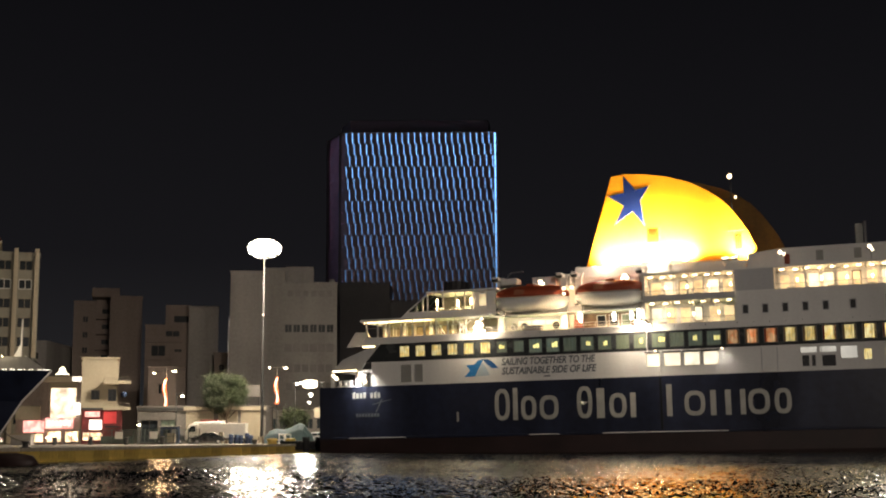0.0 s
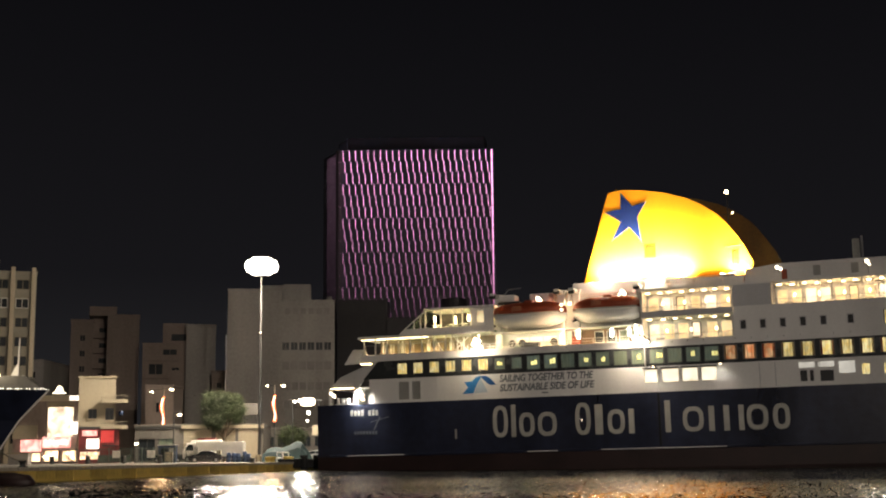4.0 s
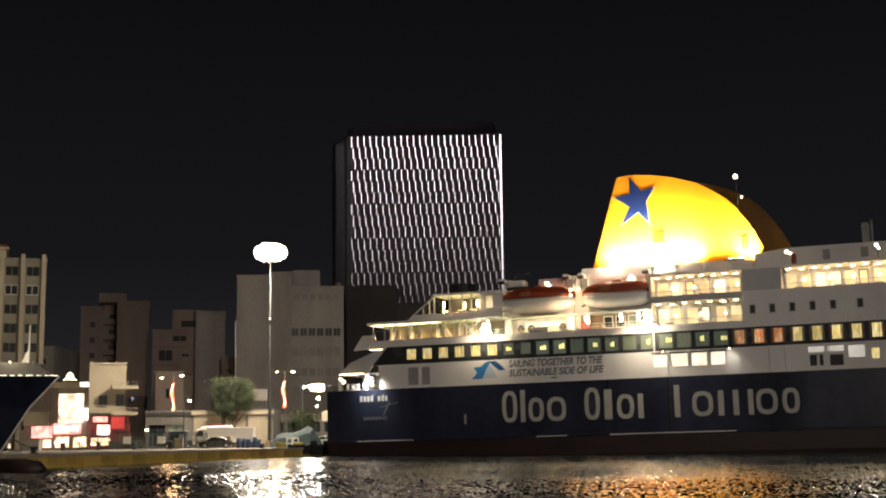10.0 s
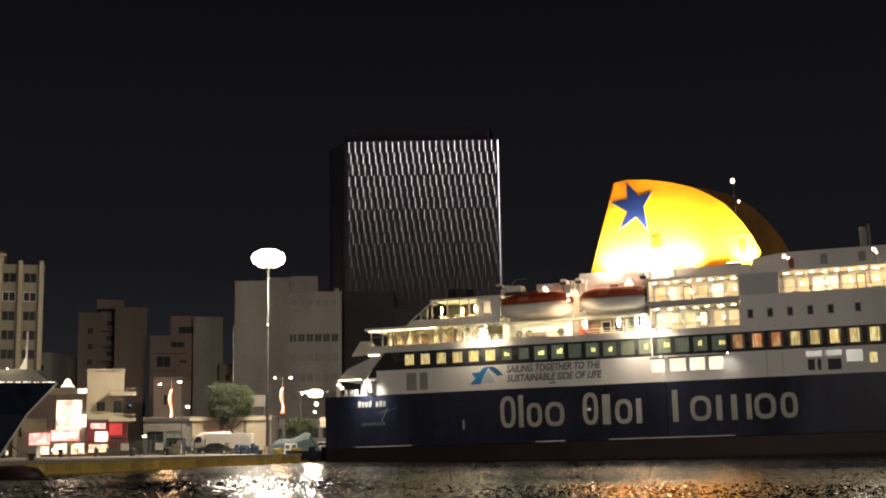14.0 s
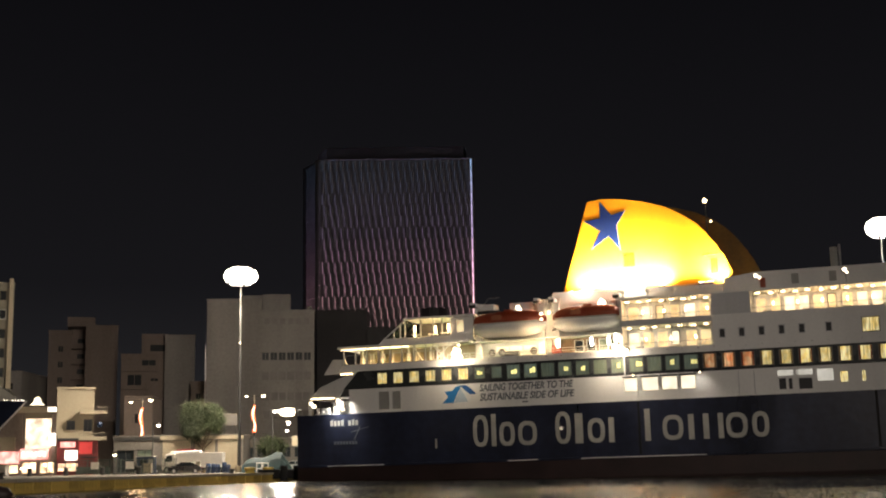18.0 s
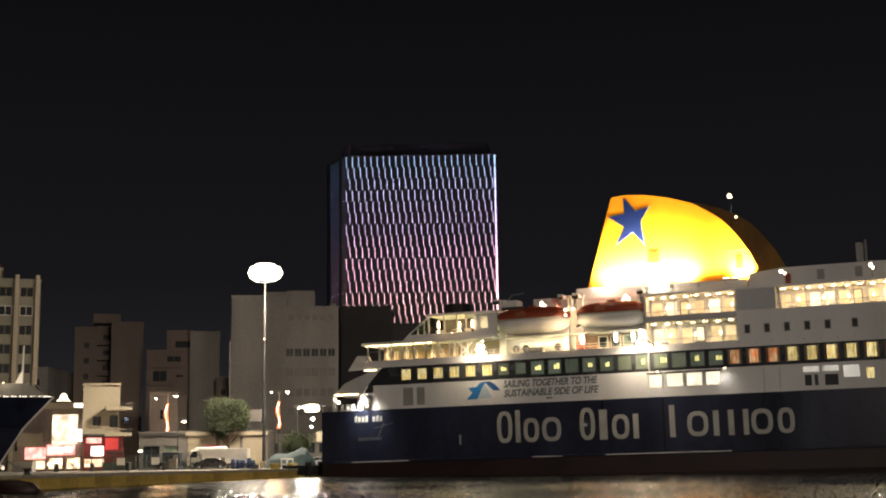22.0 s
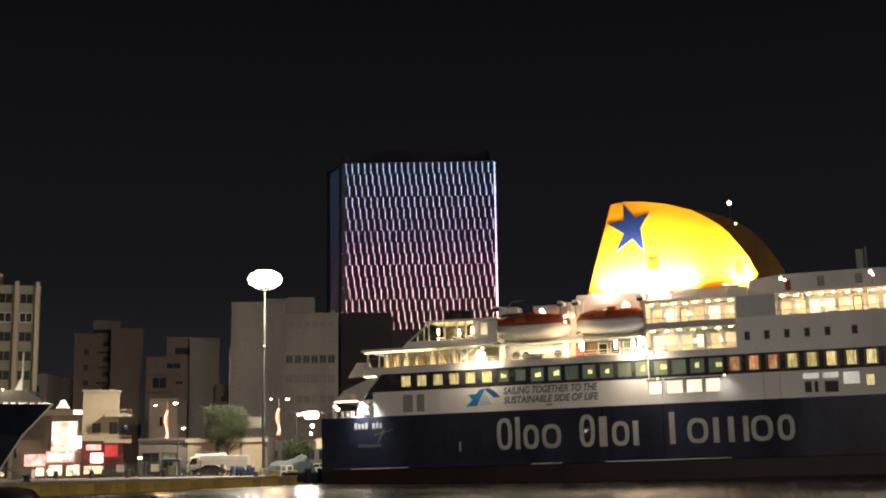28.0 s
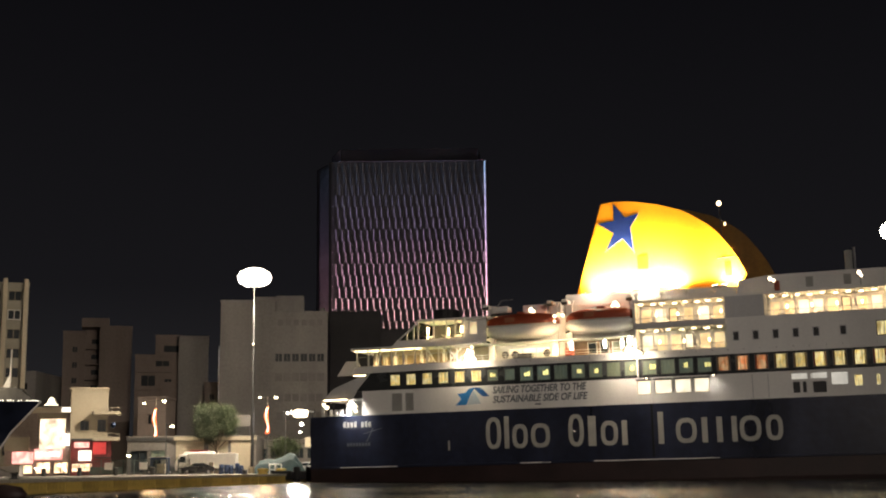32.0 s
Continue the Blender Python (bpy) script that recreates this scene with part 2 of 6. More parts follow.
M["deco_orange"] = glow("deco_orange", (1.0, 0.2, 0.07), 1.5, 0.2, 2.0)
M["street_glow"] = glow("street_glow", (1.0, 0.82, 0.5), 18.0)
M["bell_glow"] = glow("bell_glow", (1.0, 0.84, 0.58), 3.0)
M["boat_patch"] = surface("boat_patch", (0.33, 0.12, 0.06), 0.6, grain=6, vary=0.15)
M["red_tile"] = surface("red_tile", (0.16, 0.05, 0.035), 0.8, grain=5, vary=0.25)
M["veranda_pane"] = surface("veranda_pane", (0.2, 0.16, 0.09), 0.3, grain=2, vary=0.35, stain=0.8, bump=0.0)
M["recess_brown"] = surface("recess_brown", (0.17, 0.11, 0.065), 0.6, grain=4, vary=0.3, stain=0.6)
M["tube_glow"] = glow("tube_glow", (1.0, 0.72, 0.5), 3.5)
M["rail_glow"] = glow("rail_glow", (1.0, 0.88, 0.72), 3.0)
M["drum_blue"] = surface("drum_blue", (0.02, 0.04, 0.1), 0.5, grain=6, vary=0.2)
M["rope"] = surface("rope", (0.25, 0.23, 0.19), 0.9, grain=30, vary=0.3)
M["fence_green"] = surface("fence_green", (0.09, 0.115, 0.1), 0.6, grain=8, vary=0.25)


# ---- building tools ----
def thing(name, m, label, category, group="", kind=""):
    return_ob = tagged(new(name), label, category, group, kind)
    return_ob.matrix_basis = m
    return return_ob


def part(name, bm, material, parent=None, label="", smooth=False):
    """Link a bmesh as one mesh object, under a thing or a part."""
    me = bpy.data.meshes.new(name)
    bmesh.ops.recalc_face_normals(bm, faces=bm.faces)
    bm.to_mesh(me)
    bm.free()
    if smooth:
        me.shade_smooth()
    me.materials.append(M[material] if isinstance(material, str) else material)
    ob = new(name, me)
    if parent:
        ob.parent = parent
    return tagged(ob, label)


def again(name, ob, m, parent):
    """Another piece on the same mesh."""
    o = new(name, ob.data)
    o.parent = parent
    o.matrix_basis = m
    return o


def box(x0, x1, y0, y1, z0, z1, bm=None, bevel=0.0):
    bm2 = bmesh.new()
    v = [bm2.verts.new((x, y, z)) for x in (x0, x1) for y in (y0, y1) for z in (z0, z1)]
    for f in ((0, 1, 3, 2), (4, 6, 7, 5), (0, 4, 5, 1), (2, 3, 7, 6), (0, 2, 6, 4), (1, 5, 7, 3)):
        bm2.faces.new([v[i] for i in f])
    if bevel:
        bmesh.ops.bevel(bm2, geom=bm2.edges[:], offset=bevel, segments=2, affect="EDGES", profile=0.6)
    return merge(bm, bm2)


def merge(bm, bm2):
    if bm is None:
        return bm2
    at = {v: bm.verts.new(v.co) for v in bm2.verts}
    for f in bm2.faces:
        bm.faces.new([at[v] for v in f.verts])
    bm2.free()
    return bm


def slab(points, y0, y1, bm=None, bevel=0.0):
    """A plate with the outline points (x, z), from y0 to y1."""
    bm2 = bmesh.new()
    a = [bm2.verts.new((x, y0, z)) for x, z in points]
    b = [bm2.verts.new((x, y1, z)) for x, z in points]
    bm2.faces.new(a)
    bm2.faces.new(b[::-1])
    for i in range(len(a)):
        j = (i + 1) % len(a)
        bm2.faces.new((a[i], b[i], b[j], a[j]))
    if bevel:
        bmesh.ops.bevel(bm2, geom=bm2.edges[:], offset=bevel, segments=1, affect="EDGES")
    return merge(bm, bm2)


def plate(points, z0, z1, bm=None):
    """A plate with the plan points (x, y), from z0 to z1."""
    bm2 = bmesh.new()
    a = [bm2.verts.new((x, y, z0)) for x, y in points]
    b = [bm2.verts.new((x, y, z1)) for x, y in points]
    bm2.faces.new(a)
    bm2.faces.new(b[::-1])
    for i in range(len(a)):
        j = (i + 1) % len(a)
        bm2.faces.new((a[i], b[i], b[j], a[j]))
    return merge(bm, bm2)


def rod(p, q, r, r2=None, n=8, bm=None):
    """A round bar from p to q."""
    p, q = Vector(p), Vector(q)
    r2 = r if r2 is None else r2
    t = (q - p).to_track_quat("Z", "Y").to_matrix()
    bm2 = bmesh.new()
    a, b = [], []
    for i in range(n):
        d = t @ Vector((math.cos(2 * math.pi * i / n), math.sin(2 * math.pi * i / n), 0))
        a.append(bm2.verts.new(p + r * d))
        b.append(bm2.verts.new(q + r2 * d))
    for i in range(n):
        j = (i + 1) % n
        bm2.faces.new((a[i], a[j], b[j], b[i]))
    bm2.faces.new(a[::-1])
    bm2.faces.new(b)
    return merge(bm, bm2)


def lathe(profile, n=16, bm=None, at=(0, 0, 0)):
    """A turned shape: profile rows (radius, z)."""
    bm2 = bmesh.new()
    rings = [[bm2.verts.new((at[0] + max(r, 0.001) * math.cos(2 * math.pi * i / n), at[1] + max(r, 0.001) * math.sin(2 * math.pi * i / n), at[2] + z)) for i in range(n)] for r, z in profile]
    for a, b in zip(rings, rings[1:]):
        for i in range(n):
            j = (i + 1) % n
            bm2.faces.new((a[i], a[j], b[j], b[i]))
    bm2.faces.new(rings[0][::-1])
    bm2.faces.new(rings[-1])
    return merge(bm, bm2)


def pierced(x0, x1, z0, z1, holes, y=0.0, thick=0.3, bm=None):
    """A wall in the xz plane with openings (x0, x1, z0, z1) right through it."""
    bm = bm or bmesh.new()
    xs = sorted({x0, x1, *[h[0] for h in holes], *[h[1] for h in holes]})
    zs = sorted({z0, z1, *[h[2] for h in holes], *[h[3] for h in holes]})
    xs, zs = [x for x in xs if x0 <= x <= x1], [z for z in zs if z0 <= z <= z1]
    nx, nz = len(xs) - 1, len(zs) - 1
    full = [[not any(h[0] < (xs[i] + xs[i + 1]) / 2 < h[1] and h[2] < (zs[k] + zs[k + 1]) / 2 < h[3] for h in holes) for k in range(nz)] for i in range(nx)]
    vs = {}

    def v(i, s, k):
        if (i, s, k) not in vs:
            vs[i, s, k] = bm.verts.new((xs[i], y + s * thick, zs[k]))
        return vs[i, s, k]

    for i in range(nx):
        for k in range(nz):
            if not full[i][k]:
                continue
            for s in (0, 1):
                bm.faces.new((v(i, s, k), v(i + 1, s, k), v(i + 1, s, k + 1), v(i, s, k + 1)))
            if i == 0 or not full[i - 1][k]:
                bm.faces.new((v(i, 0, k), v(i, 1, k), v(i, 1, k + 1), v(i, 0, k + 1)))
            if i == nx - 1 or not full[i + 1][k]:
                bm.faces.new((v(i + 1, 0, k), v(i + 1, 1, k), v(i + 1, 1, k + 1), v(i + 1, 0, k + 1)))
            if k == 0 or not full[i][k - 1]:
                bm.faces.new((v(i, 0, k), v(i, 1, k), v(i + 1, 1, k), v(i + 1, 0, k)))
            if k == nz - 1 or not full[i][k + 1]:
                bm.faces.new((v(i, 0, k + 1), v(i, 1, k + 1), v(i + 1, 1, k + 1), v(i + 1, 0, k + 1)))
    return bm

# ---- setting: sea, quay, land ----
SHORE = [(-36.0, 40.0), (-16.7, 142.0), (-8.5, 168.0), (60.0, 145.0), (250.0, 77.0), (1500.0, 77.0), (1500.0, 3500.0), (-1500.0, 3500.0), (-1500.0, 40.0)]
QUAY_TOP = 0.95


def water_material():
    m, n, l, b = nodes_of("sea_water")
    b.inputs["Base Color"].default_value = (0.022, 0.024, 0.02, 1)
    b.inputs["IOR"].default_value = 1.33
    co = n.new("ShaderNodeTexCoord")
    # finer chop out in the basin, where the wind reaches the water
    sep, chop = n.new("ShaderNodeSeparateXYZ"), n.new("ShaderNodeMapRange")
    l.new(co.outputs["Object"], sep.inputs[0])
    chop.inputs["From Min"].default_value, chop.inputs["From Max"].default_value = 30, 120
    chop.inputs["To Min"].default_value, chop.inputs["To Max"].default_value = 0.06, 0.16
    l.new(sep.outputs["Y"], chop.inputs["Value"])
    l.new(chop.outputs[0], b.inputs["Roughness"])
    mp = n.new("ShaderNodeMapping")
    mp.inputs["Scale"].default_value = (1.2, 0.8, 1.0)
    l.new(co.outputs["Object"], mp.inputs["Vector"])
    big, small = n.new("ShaderNodeTexNoise"), n.new("ShaderNodeTexNoise")
    big.inputs["Scale"].default_value, big.inputs["Detail"].default_value = 3.6, 3
    small.inputs["Scale"].default_value, small.inputs["Detail"].default_value = 9.0, 3
    for x in (big, small):
        l.new(mp.outputs[0], x.inputs["Vector"])
    b1, b2 = n.new("ShaderNodeBump"), n.new("ShaderNodeBump")
    b1.inputs["Strength"].default_value, b1.inputs["Distance"].default_value = 0.08, 0.02
    b2.inputs["Strength"].default_value, b2.inputs["Distance"].default_value = 0.08, 0.012
    l.new(big.outputs["Fac"], b1.inputs["Height"])
    l.new(small.outputs["Fac"], b2.inputs["Height"])
    l.new(b1.outputs[0], b2.inputs["Normal"])
    l.new(b2.outputs[0], b.inputs["Normal"])
    return m


M["water"] = water_material()


def sea():
    """The harbour basin: one sheet with real wavelets near the camera, which drifts as a whole."""
    # a fan of rows and columns that widens with the distance from the landing, inside a plain outer sheet
    ys = 19.0 * np.exp(np.arange(0, 860) * 0.0024)
    ta = np.linspace(-0.46, 0.46, 1150)
    gx, gy = ta[None, :] * (ys[:, None] + 6.0), np.repeat(ys[:, None], len(ta), 1)
    z = np.zeros_like(gx)
    rng = np.random.RandomState(3)
    for k in range(70):
        wave = 0.09 * 4.0 ** rng.uniform(0, 1) if k < 62 else rng.uniform(2.0, 5.0)
        a = rng.normal(1.57, 1.0)
        slope = 0.07 if k < 62 else 0.014
        amp = slope * wave / (2 * math.pi)
        z += amp * np.sin(2 * math.pi / wave * (gx * math.cos(a) + gy * math.sin(a)) + rng.uniform(0, 6.28))
    # gusts: calmer and rougher patches
    patch = 0.75 + 0.35 * np.sin(gx * 0.21 + 0.6 * np.sin(gy * 0.13)) * np.sin(gy * 0.17 + 1.3)
    z = z * patch
    z[0, :] = z[-1, :] = z[:, 0] = z[:, -1] = 0.0
    nx, ny = len(ta), len(ys)
    verts = np.stack([gx, gy, z], -1).reshape(-1, 3).tolist()
    i = np.arange(nx * ny).reshape(ny, nx)
    faces = np.stack([i[:-1, :-1], i[:-1, 1:], i[1:, 1:], i[1:, :-1]], -1).reshape(-1, 4).tolist()
    n = len(verts)
    verts += [(-1500, -600, 0), (1500, -600, 0), (1500, 700, 0), (-1500, 700, 0)]
    c00, c10, c01, c11 = int(i[0, 0]), int(i[0, -1]), int(i[-1, 0]), int(i[-1, -1])
    faces += [(n, n + 1, c10, c00), (n + 1, n + 2, c11, c10), (n + 2, n + 3, c01, c11), (n + 3, n, c00, c01)]
    me = bpy.data.meshes.new("water")
    me.from_pydata(verts, [], faces)
    me.shade_smooth()
    me.materials.append(M["water"])
    return tagged(new("water", me), "dark rippled harbour water at night", "water", kind="structure")


def quay():
    ground = part("ground", plate(SHORE, -2.0, QUAY_TOP), "apron")
    tagged(ground, "worn concrete apron of the harbour quay", "ground", kind="structure")
    near = part("pavement", box(-60, 60, -40, 0.7, -2, 0.2), "concrete")
    tagged(near, "low concrete landing where the viewer stands", "pavement", kind="structure")
    wall = thing("quay_wall", pose(0, 0, 0), "stained yellowish stone quay wall with a lit coping", "quay wall", kind="structure")
    block = None
    for (ax, ay), (bx, by), step in (((-36.0, 40.0), (-16.7, 142.0), 2.6), ((-16.7, 142.0), (-8.5, 168.0), 2.6)):
        length = math.hypot(bx - ax, by - ay)
        turn = math.degrees(math.atan2(by - ay, bx - ax))
        count = int(length / step)
        for k in range(count):
            f = k / count
            m = pose(ax + (bx - ax) * f, ay + (by - ay) * f, 0, 0, 0, turn)
            if block is None:
                block = part("block", box(0.02, step, -0.16, 0.3, -0.8, 0.74, bevel=0.03), "quay_stone", wall)
                block.matrix_basis = m
                cope = part("coping", box(0.01, step + 0.0, -0.26, 0.6, 0.75, QUAY_TOP + 0.03, bevel=0.03), "concrete", wall)
                cope.matrix_basis = m
            else:
                again("block", block, m @ pose(0, random.uniform(-0.03, 0.03), 0), wall)
                again("coping", cope, m, wall)


water = sea()
quay()

# ---- the ferry ----
FERRY = pose(-13.4, 141.8, 0.0, 0, -0.8, -20.2)
ferry = thing("ferry", FERRY, "large moored ferry, dark blue hull, white decks, yellow funnel", "ferry")
BEAM = 20.0


def hull_ring(z, inset=0.0):
    """The plan of the hull at a height: straight sides, a fine bow that rakes forward."""
    reach = 118 + 0.5 * z
    pts = [(0.4 * inset, 0.0 + inset), (88, 0.0 + inset)]
    for i in range(1, 9):
        a = i / 8
        pts.append((88 + (reach - 88) * a, inset + (BEAM / 2 - inset) * a ** 2.2))
    back = [(x, BEAM - y) for x, y in pts[::-1][1:]]
    return pts + back


def loft(levels, bm=None):
    bm = bm or bmesh.new()
    rings = [[bm.verts.new((x, y, z)) for x, y in hull_ring(z, inset)] for z, inset in levels]
    for a, b in zip(rings, rings[1:]):
        for i in range(len(a)):
            j = (i + 1) % len(a)
            bm.faces.new((a[i], a[j], b[j], b[i]))
    bm.faces.new(rings[0][::-1])
    bm.faces.new(rings[-1])
    return bm


def ferry_hull():
    part("lower_hull", loft([(-2.5, 0.6), (-0.4, 0.08), (1.42, 0.0)]), "boot_red", ferry, "dark red boot topping at the waterline")
    part("hull", loft([(1.42, 0.0), (7.0, 0.0)]), "hull_blue", ferry, "dark blue hull side plating")
    part("rubbing_strake", box(1.5, 88, -0.22, 0.02, 1.38, 1.62, bevel=0.06), "hull_blue", ferry, "long rubbing strake along the hull")
    # lamp glints on the strake, painted as pale strips
    for a, b in ((3.6, 10.2), (23.8, 27.0), (31.5, 44.0)):
        part("strake_glint", box(a, b, -0.235, -0.2, 1.46, 1.54), "truck_white", ferry, "pale strip painted on as the strake's glint")
    # plate seams stand slightly proud
    for x in (37.4, 60.0, 74.0):
        part("hull_seam", box(x, x + 0.22, -0.06, 0.02, 1.7, 6.98), "rubber", ferry)


ferry_hull()

# white side between the blue hull and the window band; the band; the deck edge above
LOW = [(36.2, 37.5), (38.0, 39.6), (40.0, 41.5), (41.9, 43.3)]


def ferry_side():
    holes = [(9.6, 10.81, 7.3, 9.2), (11.17, 12.11, 7.3, 9.2)]
    holes += [(a, b, 8.0, 9.25) for a, b in LOW]
    holes += [(51.2, 52.7, 8.75, 9.3), (53.0, 54.5, 8.75, 9.3), (51.3, 51.95, 7.45, 8.5), (52.2, 52.55, 7.45, 8.5), (53.1, 54.4, 7.4, 8.45), (54.9, 56.4, 8.1, 9.25), (57.0, 57.7, 7.9, 8.9), (59.0, 59.3, 7.9, 8.9)]
    part("side_plating", pierced(6.2, 100, 7.0, 9.58, holes, 0.0, 0.35), "ship_white", ferry, "white upper side plating with rain streaks")
    for x0, x1, z0, z1 in holes[:2]:
        vent = part("vent", box(x0 + 0.03, x1 - 0.03, 0.1, 0.2, z0 + 0.03, z1 - 0.03), "vent_grey", ferry, "grey louvred vent")
        for k in range(9):
            z = z0 + 0.12 + k * (z1 - z0 - 0.2) / 9
            part("louvre", slab([(0, z), (x1 - x0 - 0.1, z), (x1 - x0 - 0.1, z + 0.06), (0, z + 0.06)], 0.02, 0.1), "vent_grey", vent).matrix_basis = pose(x0 + 0.05, 0, 0)
    for i, (x0, x1, z0, z1) in enumerate(holes[2:]):
        mat = "lit_white" if i < 4 else ("lit_blind" if i in (4, 5, 9) else ("glass_grey" if i in (6, 7, 8) else "lit_warm"))
        win = part("window", pierced(x0 - 0.06, x1 + 0.06, z0 - 0.06, z1 + 0.06, [(x0, x1, z0, z1)], -0.03, 0.08), "ship_white", ferry)
        part("pane", box(x0, x1, 0.16, 0.2, z0, z1), mat, win)
    for a, b in LOW:
        part("awning", slab([(a - 0.1, 9.3), (b + 0.1, 9.3), (b + 0.1, 9.42), (a - 0.1, 9.42)], -0.5, 0.0), "dark_steel", ferry, "dark drip awning over a lit port")


def side_fittings():
    """Weld seams, scuppers and small lamps on the white side."""
    for k in range(15):
        x = 13.9 + 5.6 * k
        if not any(a - 0.3 < x < b + 0.3 for a, b in LOW):
            part("weld_seam", box(x, x + 0.07, -0.022, 0.0, 7.05, 9.55), "ship_white", ferry)
    for k in range(30):
        x = 19.0 + 1.55 * k
        part("scupper", rod((x, -0.05, 11.95), (x, 0.02, 11.95), 0.05, n=8), "dark_steel", ferry, "small dark deck scupper")
    for x in (37.0, 43.6):
        hood = part("port_lamp", box(x, x + 0.5, -0.6, -0.38, 9.46, 9.62, bevel=0.03), "dark_steel", ferry, "small lamp over a lit port")
        part("lens", lathe([(0.08, 0.0), (0.13, 0.03), (0.08, 0.12)], 10, at=(x + 0.25, -0.62, 9.42)), "lamp_deck", hood)
    part("pipe", rod((36.35, -0.12, 9.5), (36.35, -0.12, 12.3), 0.07, n=8), "ship_white", ferry, "white drain pipe across the window band")
    part("pipe", rod((37.55, -0.08, 7.05), (37.55, -0.08, 9.3), 0.06, n=8), "ship_white", ferry)
    part("side_mark", slab([(25.5, 7.36), (26.15, 7.36), (26.15, 7.5), (25.5, 7.5)], -0.02, 0.005), "slogan_grey", ferry, "small dark bar below the slogan")
    for x in (47.5, 49.0, 63.0):
        part("pipe", rod((x, -0.04, 7.1), (x, -0.04, 9.4), 0.05, n=6), "ship_grey", ferry)


ferry_side()
side_fittings()

BAND_Z = (9.6, 11.5)
PITCH = 1.83


def ferry_band():
    z0, z1 = BAND_Z
    xs = [10.06 + PITCH * k for k in range(46)]
    # the forward cabins have larger lights
    size = [(0.56, 0.42, 0.3) if k < 8 else (0.7, 0.26, 0.2) if k < 19 else (0.64, 0.3, 0.2) for k in range(len(xs))]
    holes = [(x - w, x + w, z0 + lo, z1 - hi) for x, (w, lo, hi) in zip(xs, size)]
    bm = pierced(8.4, 96, z0, z1, holes, -0.02, 0.25)
    slab([(5.5, z0), (8.4, z0), (8.4, z1), (7.3, z1)], -0.02, 0.23, bm)
    part("window_band", bm, "band_black", ferry, "black glazed window band")
    for k, x in enumerate(xs):
        w, lo, hi = size[k]
        if k < 6:
            mat = "lit_warm"
        elif k < 19:
            mat = "lit_green"
        elif k in (19, 20, 21):
            mat = "lit_amber"
        else:
            mat = "lit_warm"
        win = part("window", pierced(x - w - 0.05, x + w + 0.05, z0 + lo - 0.05, z1 - hi + 0.05, [(x - w + 0.03, x + w - 0.03, z0 + lo + 0.03, z1 - hi - 0.03)], -0.05, 0.06), "dark_steel" if k < 19 else "frame_grey", ferry)
        part("pane", box(x - w, x + w, 0.14, 0.18, z0 + lo, z1 - hi), mat, win)
        if k >= 19:
            # parted curtains inside the light
            for a, b in ((-w + 0.02, -w + 0.2), (w - 0.24, w - 0.02)):
                bm = bmesh.new()
                for q in range(3):
                    rod((x + a + (b - a) * (q + 0.5) / 3, 0.11, z0 + lo), (x + a + (b - a) * (q + 0.5) / 3, 0.11, z1 - hi), 0.032, n=6, bm=bm)
                part("curtain", bm, "curtain_dark" if k % 3 else "boat_orange", win)
        if mat == "lit_green" and k % 3 != 1:
            dx = random.uniform(-0.3, 0.15)
            lz = z0 + random.uniform(0.75, 0.95)
            wide = random.uniform(0.3, 0.62)
            bm = box(x + dx - 0.12, x + dx - 0.12 + wide * 0.45, 0.1, 0.13, lz - 0.08, lz + random.uniform(0.25, 0.42))
            box(x + dx - 0.12 + wide * 0.55, x + dx - 0.12 + wide, 0.1, 0.13, lz - 0.08, lz + random.uniform(0.2, 0.5), bm)
            part("cabin_lamp", bm, "lit_spot", win, "small lit lamp behind the pane")
    part("deck_edge", slab([(5.0, 11.5), (96, 11.5), (96, 12.2), (5.4, 12.2)], -0.05, 0.3), "ship_white", ferry, "white deck edge above the window band")


ferry_band()



def railing(x0, x1, y, z, h=1.0, step=1.5, bars=3, along="x"):
    """A light steel guard rail: posts and bars."""
    bm = bmesh.new()
    n = max(1, round((x1 - x0) / step))
    for k in range(n + 1):
        x = x0 + (x1 - x0) * k / n
        rod((x, y, z), (x, y, z + h), 0.025, n=5, bm=bm)
    for k in range(bars):
        zz = z + h * (k + 1) / bars
        rod((x0, y, zz), (x1, y, zz), 0.025, n=5, bm=bm)
    return part("railing", bm, "ship_white", ferry)


def disc_lamp(x, y, z, parent, r=0.24, mat="lamp_warm"):
    lampb = part("ceiling_lamp", lathe([(r + 0.05, 0), (r + 0.05, 0.05), (r * 0.6, 0.08)], 12, at=(x, y, z)), "steel", parent)
    part("lens", lathe([(r * 0.7, -0.07), (r, -0.03), (r, 0.0)], 12, at=(x, y, z)), mat, lampb)
    return lampb


def floodlight(x, y, z, size, mat="lamp_hot", parent=None, tilt=40):
    """A box floodlight on a bracket, its face to the camera's side."""
    parent = parent or ferry
    body = part("floodlight", box(-size / 2, size / 2, -0.02, 0.22, -size * 0.35, size * 0.35, bevel=0.03), "dark_steel", parent)
    body.matrix_basis = pose(x, y, z, tilt, 0, 0)
    lens = part("face", lathe([(size * 0.3, 0.0), (size * 0.4, 0.06), (size * 0.3, 0.13), (0.05, 0.18)], 16), mat, body, "glaring floodlight face", True)
    lens.matrix_basis = pose(0, -0.01, 0, 90, 0, 0)
    part("bracket", box(-size * 0.55, -size * 0.48, 0.02, 0.12, -size * 0.7, size * 0.2), "steel", body)
    part("bracket", box(size * 0.48, size * 0.55, 0.02, 0.12, -size * 0.7, size * 0.2), "steel", body)
    return body


